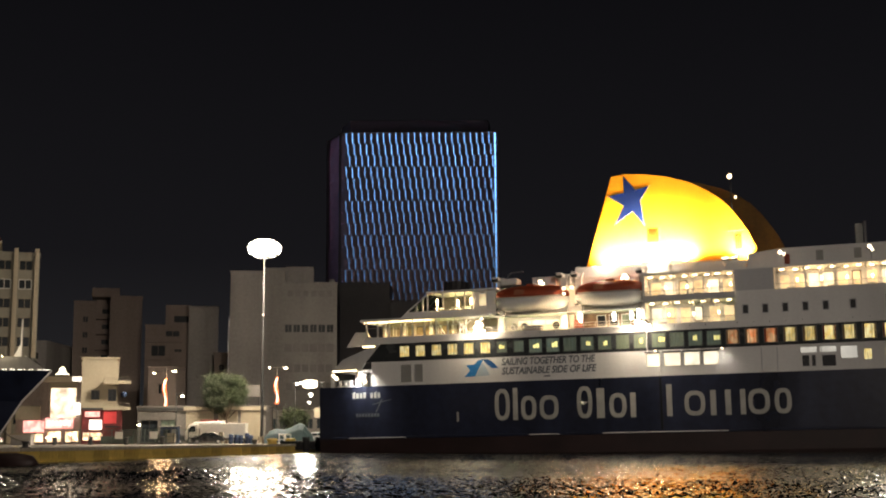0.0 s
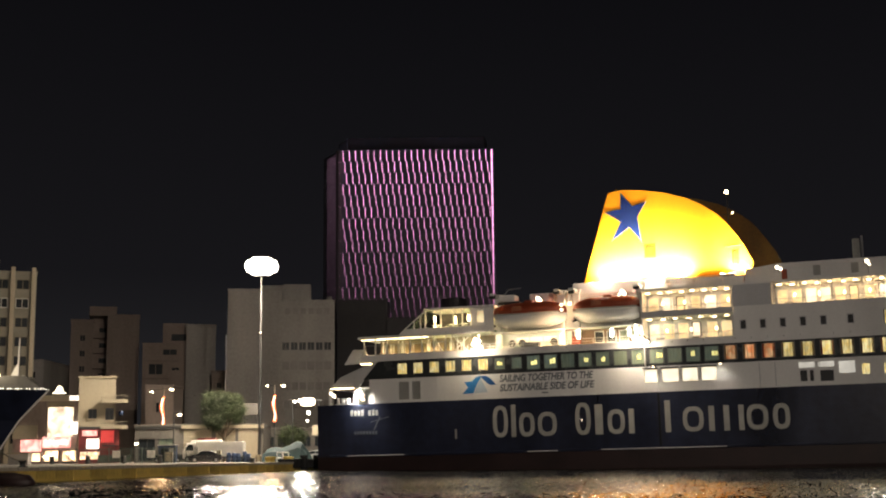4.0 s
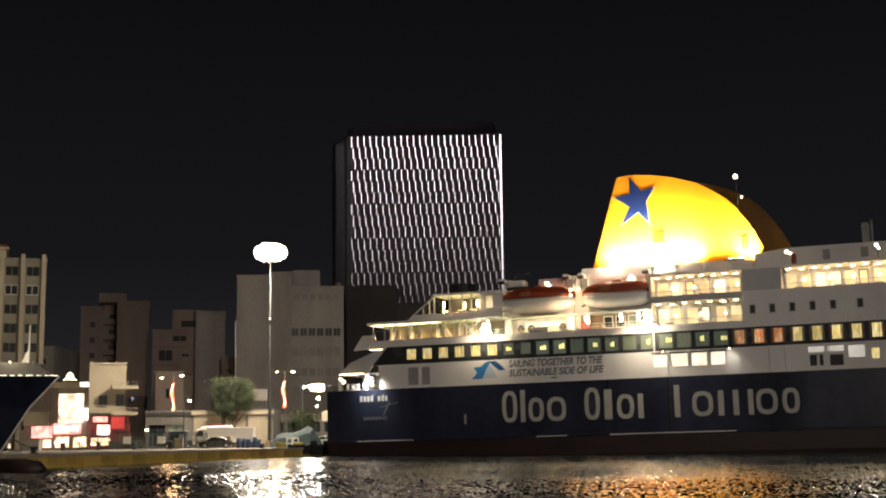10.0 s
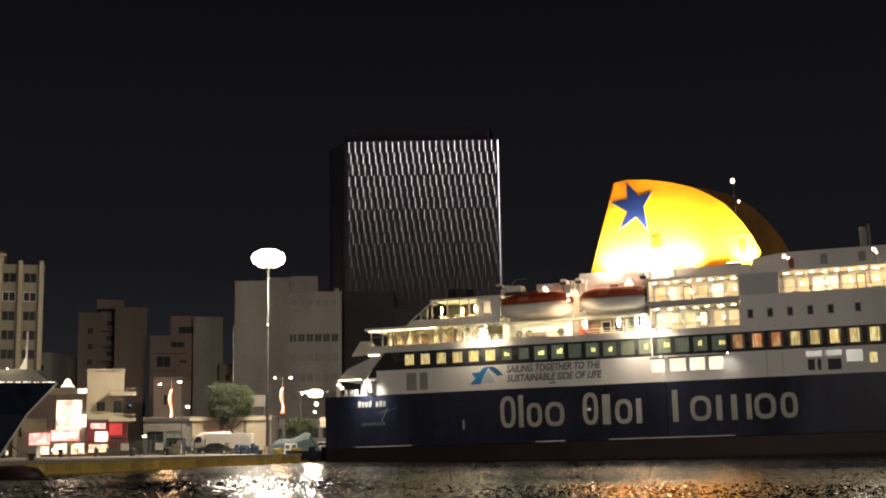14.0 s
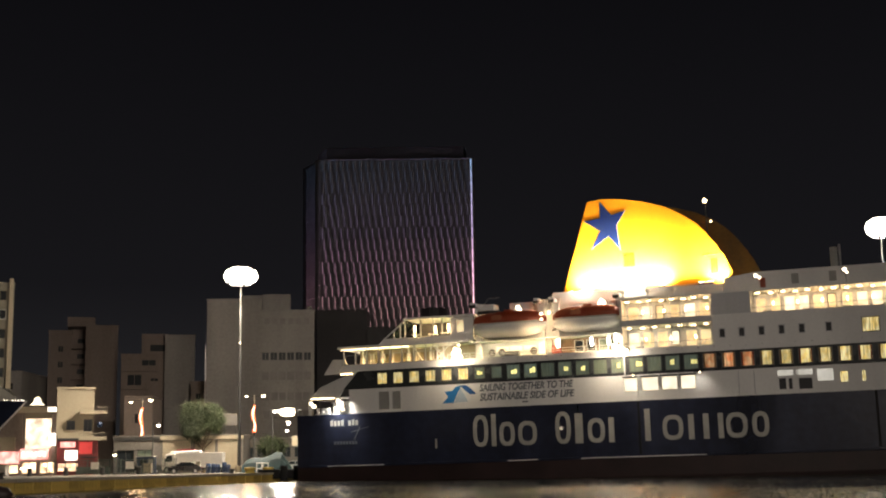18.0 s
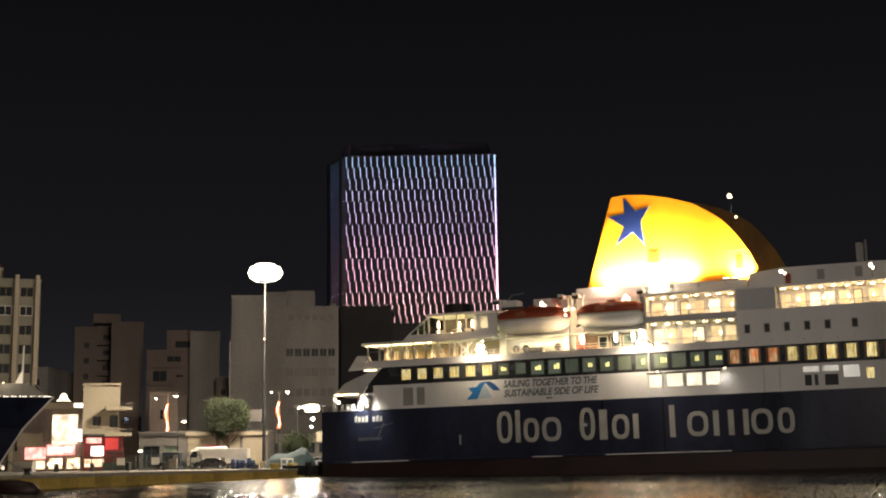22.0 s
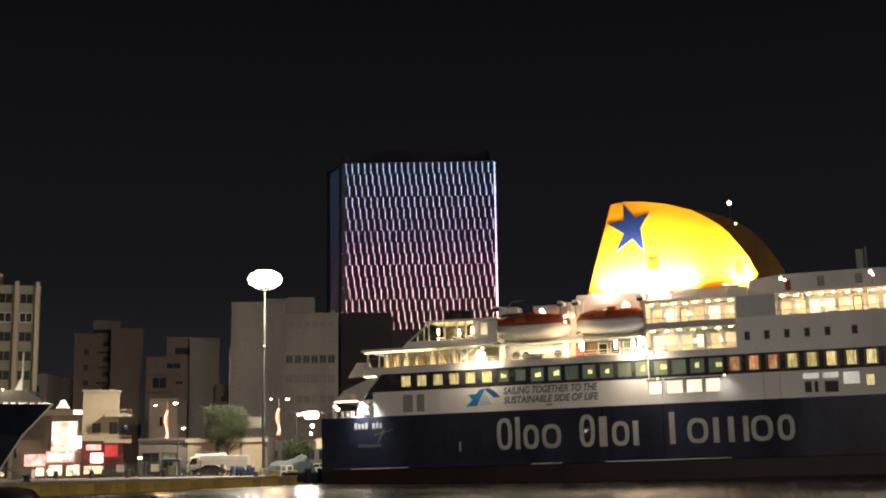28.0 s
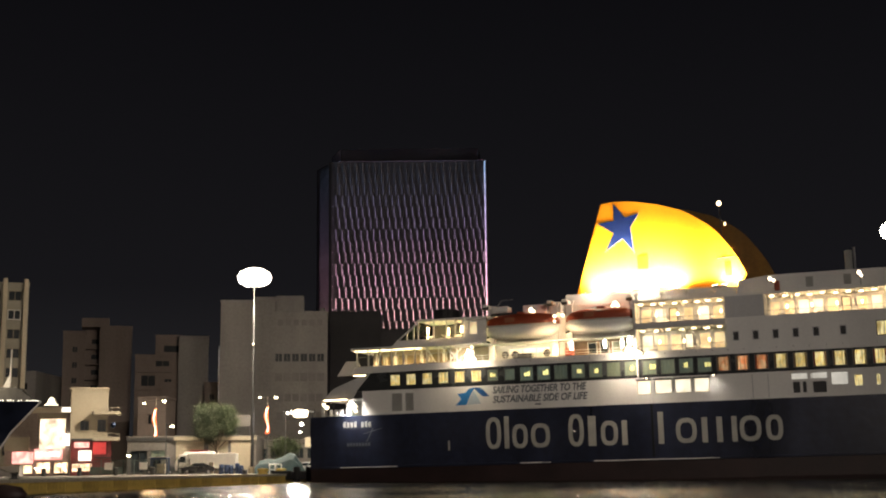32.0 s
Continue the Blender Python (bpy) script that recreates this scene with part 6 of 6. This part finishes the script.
def tarpaulin():
    """A tarpaulin-covered stack by the stern."""
    t = thing("covered_stack", pose(-19.6, 168, 0.95, 0, 0, -4), "teal tarpaulin pulled over a stack on the quay", "covered stack")
    bm = bmesh.new()
    rng = random.Random(5)
    prof = [(-3.4, 0.9), (-2.7, 1.7), (-1.9, 1.9), (-0.9, 1.75), (0.0, 2.1), (1.0, 2.6), (1.7, 2.45), (2.4, 1.5), (2.9, 0.4)]
    rows = []
    for j in range(7):
        f = j / 6
        arch = math.sin(math.pi * (0.1 + 0.8 * f))
        rows.append([bm.verts.new((x + rng.uniform(-0.1, 0.1), -1.4 + 2.8 * f, 0.0 if j in (0, 6) else h * arch + rng.uniform(-0.06, 0.06))) for x, h in prof])
    for a, b in zip(rows, rows[1:]):
        for i in range(len(prof) - 1):
            bm.faces.new((a[i], a[i + 1], b[i + 1], b[i]))
    ob = part("tarpaulin", bm, "teal_tarp", t)
    part("pallet_load", box(-2.4, 1.6, -0.9, 0.9, 0.0, 1.0), "dark_steel", t)
    for k in range(2):
        b = thing("bollard", pose(-18.1 + 1.2 * k, 138 + 6 * k, QUAY_TOP), "squat yellow mooring bollard", "bollard", "mooring bollards")
        part("post", lathe([(0.6, 0), (0.5, 0.12), (0.42, 0.3), (0.6, 0.42), (0.6, 0.56), (0.3, 0.64)], 14), "quay_stone", b, "", True)
    f = thing("fender_pontoon", pose(-15.2, 146, 0, 0, 0, 60), "dark floating fender pontoon beside the stern", "pontoon")
    part("deck", box(-3.2, 3.2, -1.4, 1.4, 0.3, 1.3, bevel=0.1), "rubber", f)
    for x in (-2.4, 0.0, 2.4):
        part("fender", rod((x, -1.55, 0.1), (x, -1.55, 1.7), 0.4, n=12), "rubber", f)


tarpaulin()


def quay_clutter():
    """White barrier frames, blue drums, crates and a small cabin near the stern, a mooring line of the near ship."""
    for x in (-20.75, -19.95):
        b = thing("barrier", pose(x, 164.6, QUAY_TOP), "white tubular barrier frame beside a teal tarpaulin", "barrier", "white barriers")
        for dx in (0.0, 0.66):
            part("leg", rod((dx, 0, 0), (dx, 0, 1.15), 0.06, n=8), "truck_white", b)
            part("foot", box(dx - 0.05, dx + 0.05, -0.3, 0.3, 0, 0.06, bevel=0.02), "truck_white", b)
        part("top_rail", rod((-0.05, 0, 1.15), (0.71, 0, 1.15), 0.06, n=8), "truck_white", b)
        part("cross_rail", rod((0, 0, 0.5), (0.66, 0, 0.5), 0.045, n=8), "truck_white", b)
    rng = random.Random(9)
    for k, x in enumerate((-27.3, -26.7, -26.05, -25.3, -24.75)):
        d = thing("drum", pose(x, 167.5 + 0.5 * (k % 2), QUAY_TOP), "blue plastic drum standing on the quay", "drum", "blue drums")
        h = 1.1 + rng.uniform(-0.1, 0.25)
        part("shell", lathe([(0.27, 0), (0.31, 0.05), (0.31, h * 0.3), (0.33, h * 0.33), (0.31, h * 0.36), (0.31, h * 0.64), (0.33, h * 0.67), (0.31, h * 0.7), (0.3, h), (0.26, h + 0.03)], 14), "drum_blue", d, "", True)
        part("lid", lathe([(0.27, h + 0.03), (0.27, h + 0.07), (0.1, h + 0.09)], 12), "vent_grey" if k % 2 else "drum_blue", d)
    for x, w, h in ((-28.4, 0.5, 1.5), (-23.3, 0.7, 0.9), (-34.9, 1.2, 1.4)):
        c = thing("crate", pose(x, 166.6, QUAY_TOP), "pale plywood crate on the quay", "crate", "quay crates")
        part("case", box(-w / 2, w / 2, -0.4, 0.4, 0.1, h, bevel=0.03), "plaster_pale", c)
        for dx in (-w / 2 + 0.08, w / 2 - 0.08):
            part("batten", box(dx - 0.05, dx + 0.05, -0.43, -0.39, 0.0, h), "bark", c)
    cab = thing("portable_cabin", pose(-35.6, 169.5, QUAY_TOP), "small dark blue portable cabin beside a lamp post", "cabin")
    part("shell", box(-1.1, 1.1, -0.8, 0.8, 0, 2.2, bevel=0.04), "drum_blue", cab)
    part("roof", box(-1.2, 1.2, -0.9, 0.9, 2.2, 2.32, bevel=0.03), "vent_grey", cab)
    part("cabin_window", box(-0.7, 0.2, -0.84, -0.8, 1.1, 1.8), "glass", cab)
    part("cabin_door", box(0.35, 0.95, -0.84, -0.8, 0.05, 1.95), "vent_grey", cab)
    line = thing("mooring_line", pose(0, 0, 0), "thin sagging mooring line between ship and quay", "rope")
    p, q, last = Vector((-26.2, 75.3, 2.7)), Vector((-27.6, 86.4, 1.4)), None
    bm = bmesh.new()
    for k in range(17):
        f = k / 16
        at = p.lerp(q, f) + Vector((0, 0, -0.35 * math.sin(math.pi * f)))
        if last:
            rod(last, at, 0.035, n=5, bm=bm)
        last = at
    part("rope", bm, "rope", line)


quay_clutter()


def fence():
    """A mesh fence along the apron."""
    f = thing("fence", pose(-46.5, 166, QUAY_TOP), "grey-green mesh fence along the quay", "fence")
    n = 11
    for k in range(n + 1):
        part("post", box(k * 1.4 - 0.04, k * 1.4 + 0.04, -0.04, 0.04, 0, 2.0), "fence_green", f)
    for k in range(n):
        for j in range(7):
            x = k * 1.4 + 0.1 + j * 0.2
            picket = part("picket", rod((0, 0, 0.15), (0, 0, 1.9), 0.018, n=4), "fence_green", f) if k + j == 0 else again("picket", picket, pose(x, 0, 0), f)
            picket.matrix_basis = pose(x, 0, 0)
        if 2 <= k <= 4:
            part("fence_panel", box(k * 1.4 + 0.06, k * 1.4 + 1.34, -0.05, -0.03, 0.1, 1.05), "fence_green", f, "grey-green cloth panel on the fence")
        for z in (0.2, 1.0, 1.85):
            part("fence_rail", box(k * 1.4 + 0.05, k * 1.4 + 1.35, -0.02, 0.02, z - 0.025, z + 0.025), "fence_green", f)
    for x, w in ((-60.0, 3.0), (-52.5, 2.4)):
        k = thing("kiosk", pose(x, 158, QUAY_TOP), "small low kiosk on the apron", "kiosk")
        part("box", box(0, w, 0, 1.5, 0, 1.25, bevel=0.04), "plaster_grey", k)
        part("roof", box(-0.15, w + 0.15, -0.15, 1.65, 1.25, 1.4), "plaster_pale", k)


fence()


# ---- planting ----
def crown(parent, name, centre, size, count, leaf, seed, material="tree_leaf"):
    """A crown of many small leaf sprays, thicker on a few boughs, with gaps."""
    rng = random.Random(seed)
    boughs = []
    for _ in range(44):
        v = Vector((rng.gauss(0, 1), rng.gauss(0, 1), rng.gauss(0, 0.8))).normalized() * rng.uniform(0.35, 0.95)
        boughs.append((Vector((v.x * size[0], v.y * size[1], v.z * size[2])), rng.uniform(0.6, 1.25)))
    verts, faces = [], []
    for _ in range(count):
        c, r = rng.choice(boughs)
        p = Vector(centre) + c + Vector((rng.gauss(0, 1), rng.gauss(0, 1), rng.gauss(0, 0.8))) * r * 0.5
        a = Vector((rng.gauss(0, 1), rng.gauss(0, 1), rng.gauss(0, 1))).normalized()
        b = a.orthogonal().normalized()
        s = leaf * rng.uniform(0.6, 1.4)
        i = len(verts)
        verts += [p - a * s, p + b * s * 0.45, p + a * s, p - b * s * 0.45]
        faces.append((i, i + 1, i + 2, i + 3))
    me = bpy.data.meshes.new(name)
    me.from_pydata([tuple(v) for v in verts], [], faces)
    me.materials.append(M[material])
    ob = new(name, me)
    ob.parent = parent
    return ob


def tree():
    t = thing("tree", pose(-29.5, 178, 0.95), "broad evergreen street tree lit from one side", "tree")
    part("trunk", rod((0, 0, 0), (-0.2, 0, 3.6), 0.3, 0.2, 10), "bark", t)
    for x, y, z in ((-2.2, 0.4, 7.4), (1.6, -0.3, 7.8), (-0.6, 0.8, 8.6), (2.4, 0.5, 6.0), (-2.6, -0.6, 5.6), (0.6, -1.2, 6.6)):
        part("limb", rod((-0.2, 0, 3.2), (x * 0.8, y, z * 0.9), 0.13, 0.04, 7), "bark", t)
    crown(t, "crown", (-1.6, 0, 6.7), (1.5, 1.5, 3.1), 34000, 0.11, 11)
    crown(t, "crown", (0.9, 0.4, 7.2), (0.95, 1.2, 2.3), 16000, 0.11, 14)
    b = thing("shrub", pose(-21.2, 186, 0.95), "dark rounded shrub behind the quay", "shrub")
    part("trunk", rod((0, 0, 0), (0, 0, 2.0), 0.12, 0.08, 8), "bark", b)
    crown(b, "crown", (0, 0, 3.6), (2.0, 1.5, 1.3), 2500, 0.18, 12)


tree()


# ---- the second ferry's bow at the near quay ----
def bow():
    f = thing("moored_ship", pose(-22.9, 75, 0, 0, 0, 172), "dark bow of a moored ship with a lit rail", "ship")
    # its own x runs aft from the stem
    levels = [(-1.2, 4.6, 0.0), (0.4, 3.8, 0.05), (1.8, 2.9, 0.4), (3.7, 1.6, 0.75), (5.45, -0.15, 1.0)]
    bm = bmesh.new()
    rings = []
    for z, back, flare in levels:
        half = [(0, 0.0), (3, 1.6 * (0.3 + 0.7 * flare)), (7, 3.4 * (0.4 + 0.6 * flare)), (13, 5.2 * (0.6 + 0.4 * flare)), (22, 6.6), (60, 7.0)]
        pts = [(back + x, y, z) for x, y in half] + [(back + x, -y, z) for x, y in half[::-1][:-1]]
        rings.append([bm.verts.new(p) for p in pts])
    for a, b in zip(rings, rings[1:]):
        for i in range(len(a)):
            j = (i + 1) % len(a)
            bm.faces.new((a[i], a[j], b[j], b[i]))
    bm.faces.new(rings[0][::-1])
    bm.faces.new(rings[-1])
    part("hull", bm, "hull_blue", f, "dark hull with a raked stem")
    part("stem_bar", rod((4.0, 0, 0.1), (1.56, 0, 3.7), 0.06, n=8, bm=rod((1.56, 0, 3.7), (-0.2, 0, 5.45), 0.06, n=8)), "truck_white", f, "pale stem edge")
    part("bulb", lathe([(0.05, -2.2), (0.45, -1.8), (0.6, -0.9), (0.6, 2.0)], 14), "boot_red", f, "dark red bulbous bow", True).matrix_basis = pose(2.6, 0, 0.15, 0, 90, 0)
    for side in (1, -1):
        half = [(-0.15, 0.0), (1.1, 0.6), (3, 1.6), (7, 3.4), (13, 5.2), (22, 6.6)]
        for k, ((x0, y0), (x1, y1)) in enumerate(zip(half, half[1:])):
            bm = bmesh.new()
            h0, h1 = (0.06 if k == 0 else 0.8), 0.8
            v = [bm.verts.new(p) for p in ((x0, side * y0, 5.45), (x1, side * y1, 5.45), (x1, side * (y1 - 0.1), 5.45 + h1), (x0 + (0.35 if k == 0 else 0), side * max(y0 - 0.1, 0), 5.45 + h0))]
            w = [bm.verts.new(u.co + Vector((0, -side * 0.14, 0))) for u in v]
            bm.faces.new(v)
            bm.faces.new(w[::-1])
            for i in range(4):
                bm.faces.new((v[i], v[(i + 1) % 4], w[(i + 1) % 4], w[i]))
            part("bulwark", bm, "bulwark_grey", f, "pale sloping bulwark")
            n = max(2, int(math.hypot(x1 - x0, y1 - y0) / 0.14))
            for j in range(n):
                if x0 > 8 or (j * 7 + 3 * k) % 11 < 3:
                    continue
                q = (j + 0.5) / n
                part("rail_light", lathe([(0.02, -0.03), (0.03 + 0.02 * (j % 3), 0), (0.02, 0.03)], 6, at=(x0 + (x1 - x0) * q, side * (y0 + (y1 - y0) * q + 0.06), 5.5)), "rail_glow", f)
    staff = part("jackstaff", rod((1.75, 0, 5.5), (1.72, 0, 8.5), 0.06, 0.045, 8), "truck_white", f, "pale slim jackstaff")
    part("bracket", slab([(1.75, 6.15), (1.78, 7.0), (2.25, 6.15)], -0.06, 0.06), "truck_white", staff)
    part("foredeck_house", slab([(5, 5.5), (24, 5.5), (24, 8.5), (9, 8.5)], -3.2, 3.2), "ship_grey", f)
    for x, z in ((1.9, 6.1), (2.6, 6.3), (3.6, 6.25)):
        part("deck_light", lathe([(0.02, -0.05), (0.05, 0), (0.02, 0.05)], 8, at=(x, 0.6, z)), "lamp_warm", f)
    part("chain_stopper", box(1.5, 1.9, 0.2, 0.45, 5.45, 6.0, bevel=0.05), "letter_white", f)
    part("hawse_roller", rod((1.2, -0.3, 6.1), (1.2, 0.5, 6.2), 0.1, n=8), "letter_white", f)
    part("windlass", rod((2.6, -0.8, 5.85), (2.6, 0.8, 5.85), 0.35, n=12), "dark_steel", f)
    part("anchor", box(3.2, 3.5, 1.35, 1.5, 3.2, 4.2, bevel=0.05), "dark_steel", f)


bow()

# ---- light of the harbour ----
lamp("mast_floodlight", "SPOT", (-24.0, 168.5, 26.0), (-25.5, 163, 0), 75000, (1.0, 0.85, 0.66), 1.3, angle=150, blend=0.5)
lamp("mast_floodlight", "POINT", (-24.0, 168.5, 26.0), (-24, 172, 0), 24000, (1.0, 0.85, 0.66), 1.3)
lamp("mast_floodlight", "POINT", (56.9, 151.0, 28.0), (52, 155, 0), 16000, (1.0, 0.92, 0.8), 0.45)


def on_deck(name, kind, x, y, z, watts, colour, size, size_y=None, turn=(0, 0, 0), angle=None):
    """A lamp of the ferry, placed in the ship's own space; unturned it shines down."""
    ob = lamp(name, kind, (0, 0, 0), (0, 0, -1), watts, colour, size, size_y, angle, 0.9)
    ob.matrix_basis = FERRY @ pose(x, y, z, *turn)
    return ob


WARM = (1.0, 0.61, 0.29)
for x, w in ((31.6, 11000), (34.0, 14000), (36.6, 16000), (39.2, 14000), (46.0, 9500)):
    on_deck("funnel_floodlight", "SPOT", x, 4.0, 19.6, w, (1.0, 0.9, 0.74), 0.2, turn=(112, 0, 0), angle=110)
for x, w in ((31.4, 9000), (33.6, 11000), (35.8, 12000), (38.0, 12000), (40.2, 9000), (45.1, 8000)):
    on_deck("funnel_floodlight", "SPOT", x, 5.2, 19.5, w, (1.0, 0.9, 0.74), 0.2, turn=(165, 0, 0), angle=165)
for x, w in ((31.4, 11500), (33.8, 14000), (36.2, 17500), (38.8, 18000), (42.6, 6000), (44.8, 10000)):
    on_deck("funnel_floodlight", "SPOT", x, 3.3, 19.4, w, (1.0, 0.84, 0.56), 0.2, turn=(128, 0, 0), angle=74)
for x, y, z in ((31.6, 2.9, 19.5), (36.8, 2.6, 19.2)):
    on_deck("casing_floodlight", "POINT", x, y, z, 550, (1.0, 0.85, 0.62), 0.3)
on_deck("veranda_light", "AREA", 11.2, 1.4, 13.8, 950, WARM, 12, 0.8)
on_deck("lounge_light", "AREA", 15.5, 2.4, 16.6, 1700, WARM, 5, 0.6)
on_deck("boat_deck_light", "AREA", 24.2, 1.6, 13.9, 620, WARM, 7, 0.6)
on_deck("boat_deck_light", "AREA", 32.4, 1.6, 13.9, 480, WARM, 6, 0.6)
# added fill strip behind the lifeboats, without a fixture of its own
on_deck("boat_deck_light", "AREA", 27.5, 2.9, 16.9, 380, WARM, 15, 0.5, turn=(-60, 0, 0))
on_deck("walkway_light", "AREA", 40.7, 1.2, 14.4, 280, WARM, 9, 0.8)
on_deck("walkway_light", "AREA", 40.7, 1.2, 17.1, 280, WARM, 9, 0.8)
on_deck("walkway_light", "AREA", 57.6, 1.2, 17.1, 540, WARM, 16, 0.8)
on_deck("stern_floodlight", "SPOT", 5.2, -0.6, 8.3, 2600, (1.0, 0.92, 0.8), 0.3, turn=(50, 0, 0), angle=140)
on_deck("side_floodlight", "SPOT", 18.6, -1.8, 12.9, 1300, (1.0, 0.8, 0.56), 0.3, turn=(62, 0, 0), angle=150)
on_deck("side_floodlight", "SPOT", 35.8, -2.0, 12.4, 1700, (1.0, 0.82, 0.6), 0.3, turn=(56, 0, 0), angle=150)
# added fill from outboard, in place of the lamps between the lifeboats
on_deck("boat_floodlight", "SPOT", 27.9, -1.0, 13.6, 800, (1.0, 0.66, 0.36), 0.3, turn=(105, 0, 0), angle=158)
for x in (37.25, 43.85):
    on_deck("port_light", "SPOT", x, -0.75, 9.35, 75, (1.0, 0.9, 0.76), 0.1, turn=(12, 0, 0), angle=140)
lamp("street_light", "POINT", (-39.6, 183.5, 10.6), (0, 0, 0), 750, WARM, 0.8)
lamp("street_light", "POINT", (-23.7, 183.5, 10.6), (0, 0, 0), 550, WARM, 0.8)
lamp("gantry_floodlight", "POINT", (-18.9, 180.0, 8.6), (0, 0, 0), 1000, (1.0, 0.92, 0.8), 0.6)
lamp("gantry_floodlight", "SPOT", (-18.9, 179.6, 8.6), (-9.0, 110.0, 1.0), 5000, (1.0, 0.92, 0.8), 0.6, angle=110, blend=0.6)
lamp("shop_light", "AREA", (-51.2, 174.6, 5.4), (-49.5, 150.0, 1.0), 110, (1.0, 0.78, 0.52), 3.2, 1.6)
lamp("foredeck_light", "POINT", (-25.2, 73.6, 6.9), (0, 0, 0), 90, (1.0, 0.85, 0.6), 0.15)
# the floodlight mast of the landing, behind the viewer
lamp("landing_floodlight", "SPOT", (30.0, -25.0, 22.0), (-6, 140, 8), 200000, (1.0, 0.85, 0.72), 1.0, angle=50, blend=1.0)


def motions():
    """The sea drifts past; the light drums turn through the colours of the show."""
    walk(water, [(t, pose(0.26 * t - 4.1, -0.05 * t, 0)) for t in (0, 8, 16, 24, 32)])
    for d, m, u, corner in DRUMS:
        walk(d, [(t, m @ pose(0, 0, 0, 0, 0, k * STEP)) for t, k in show_state(u, corner)])


motions()
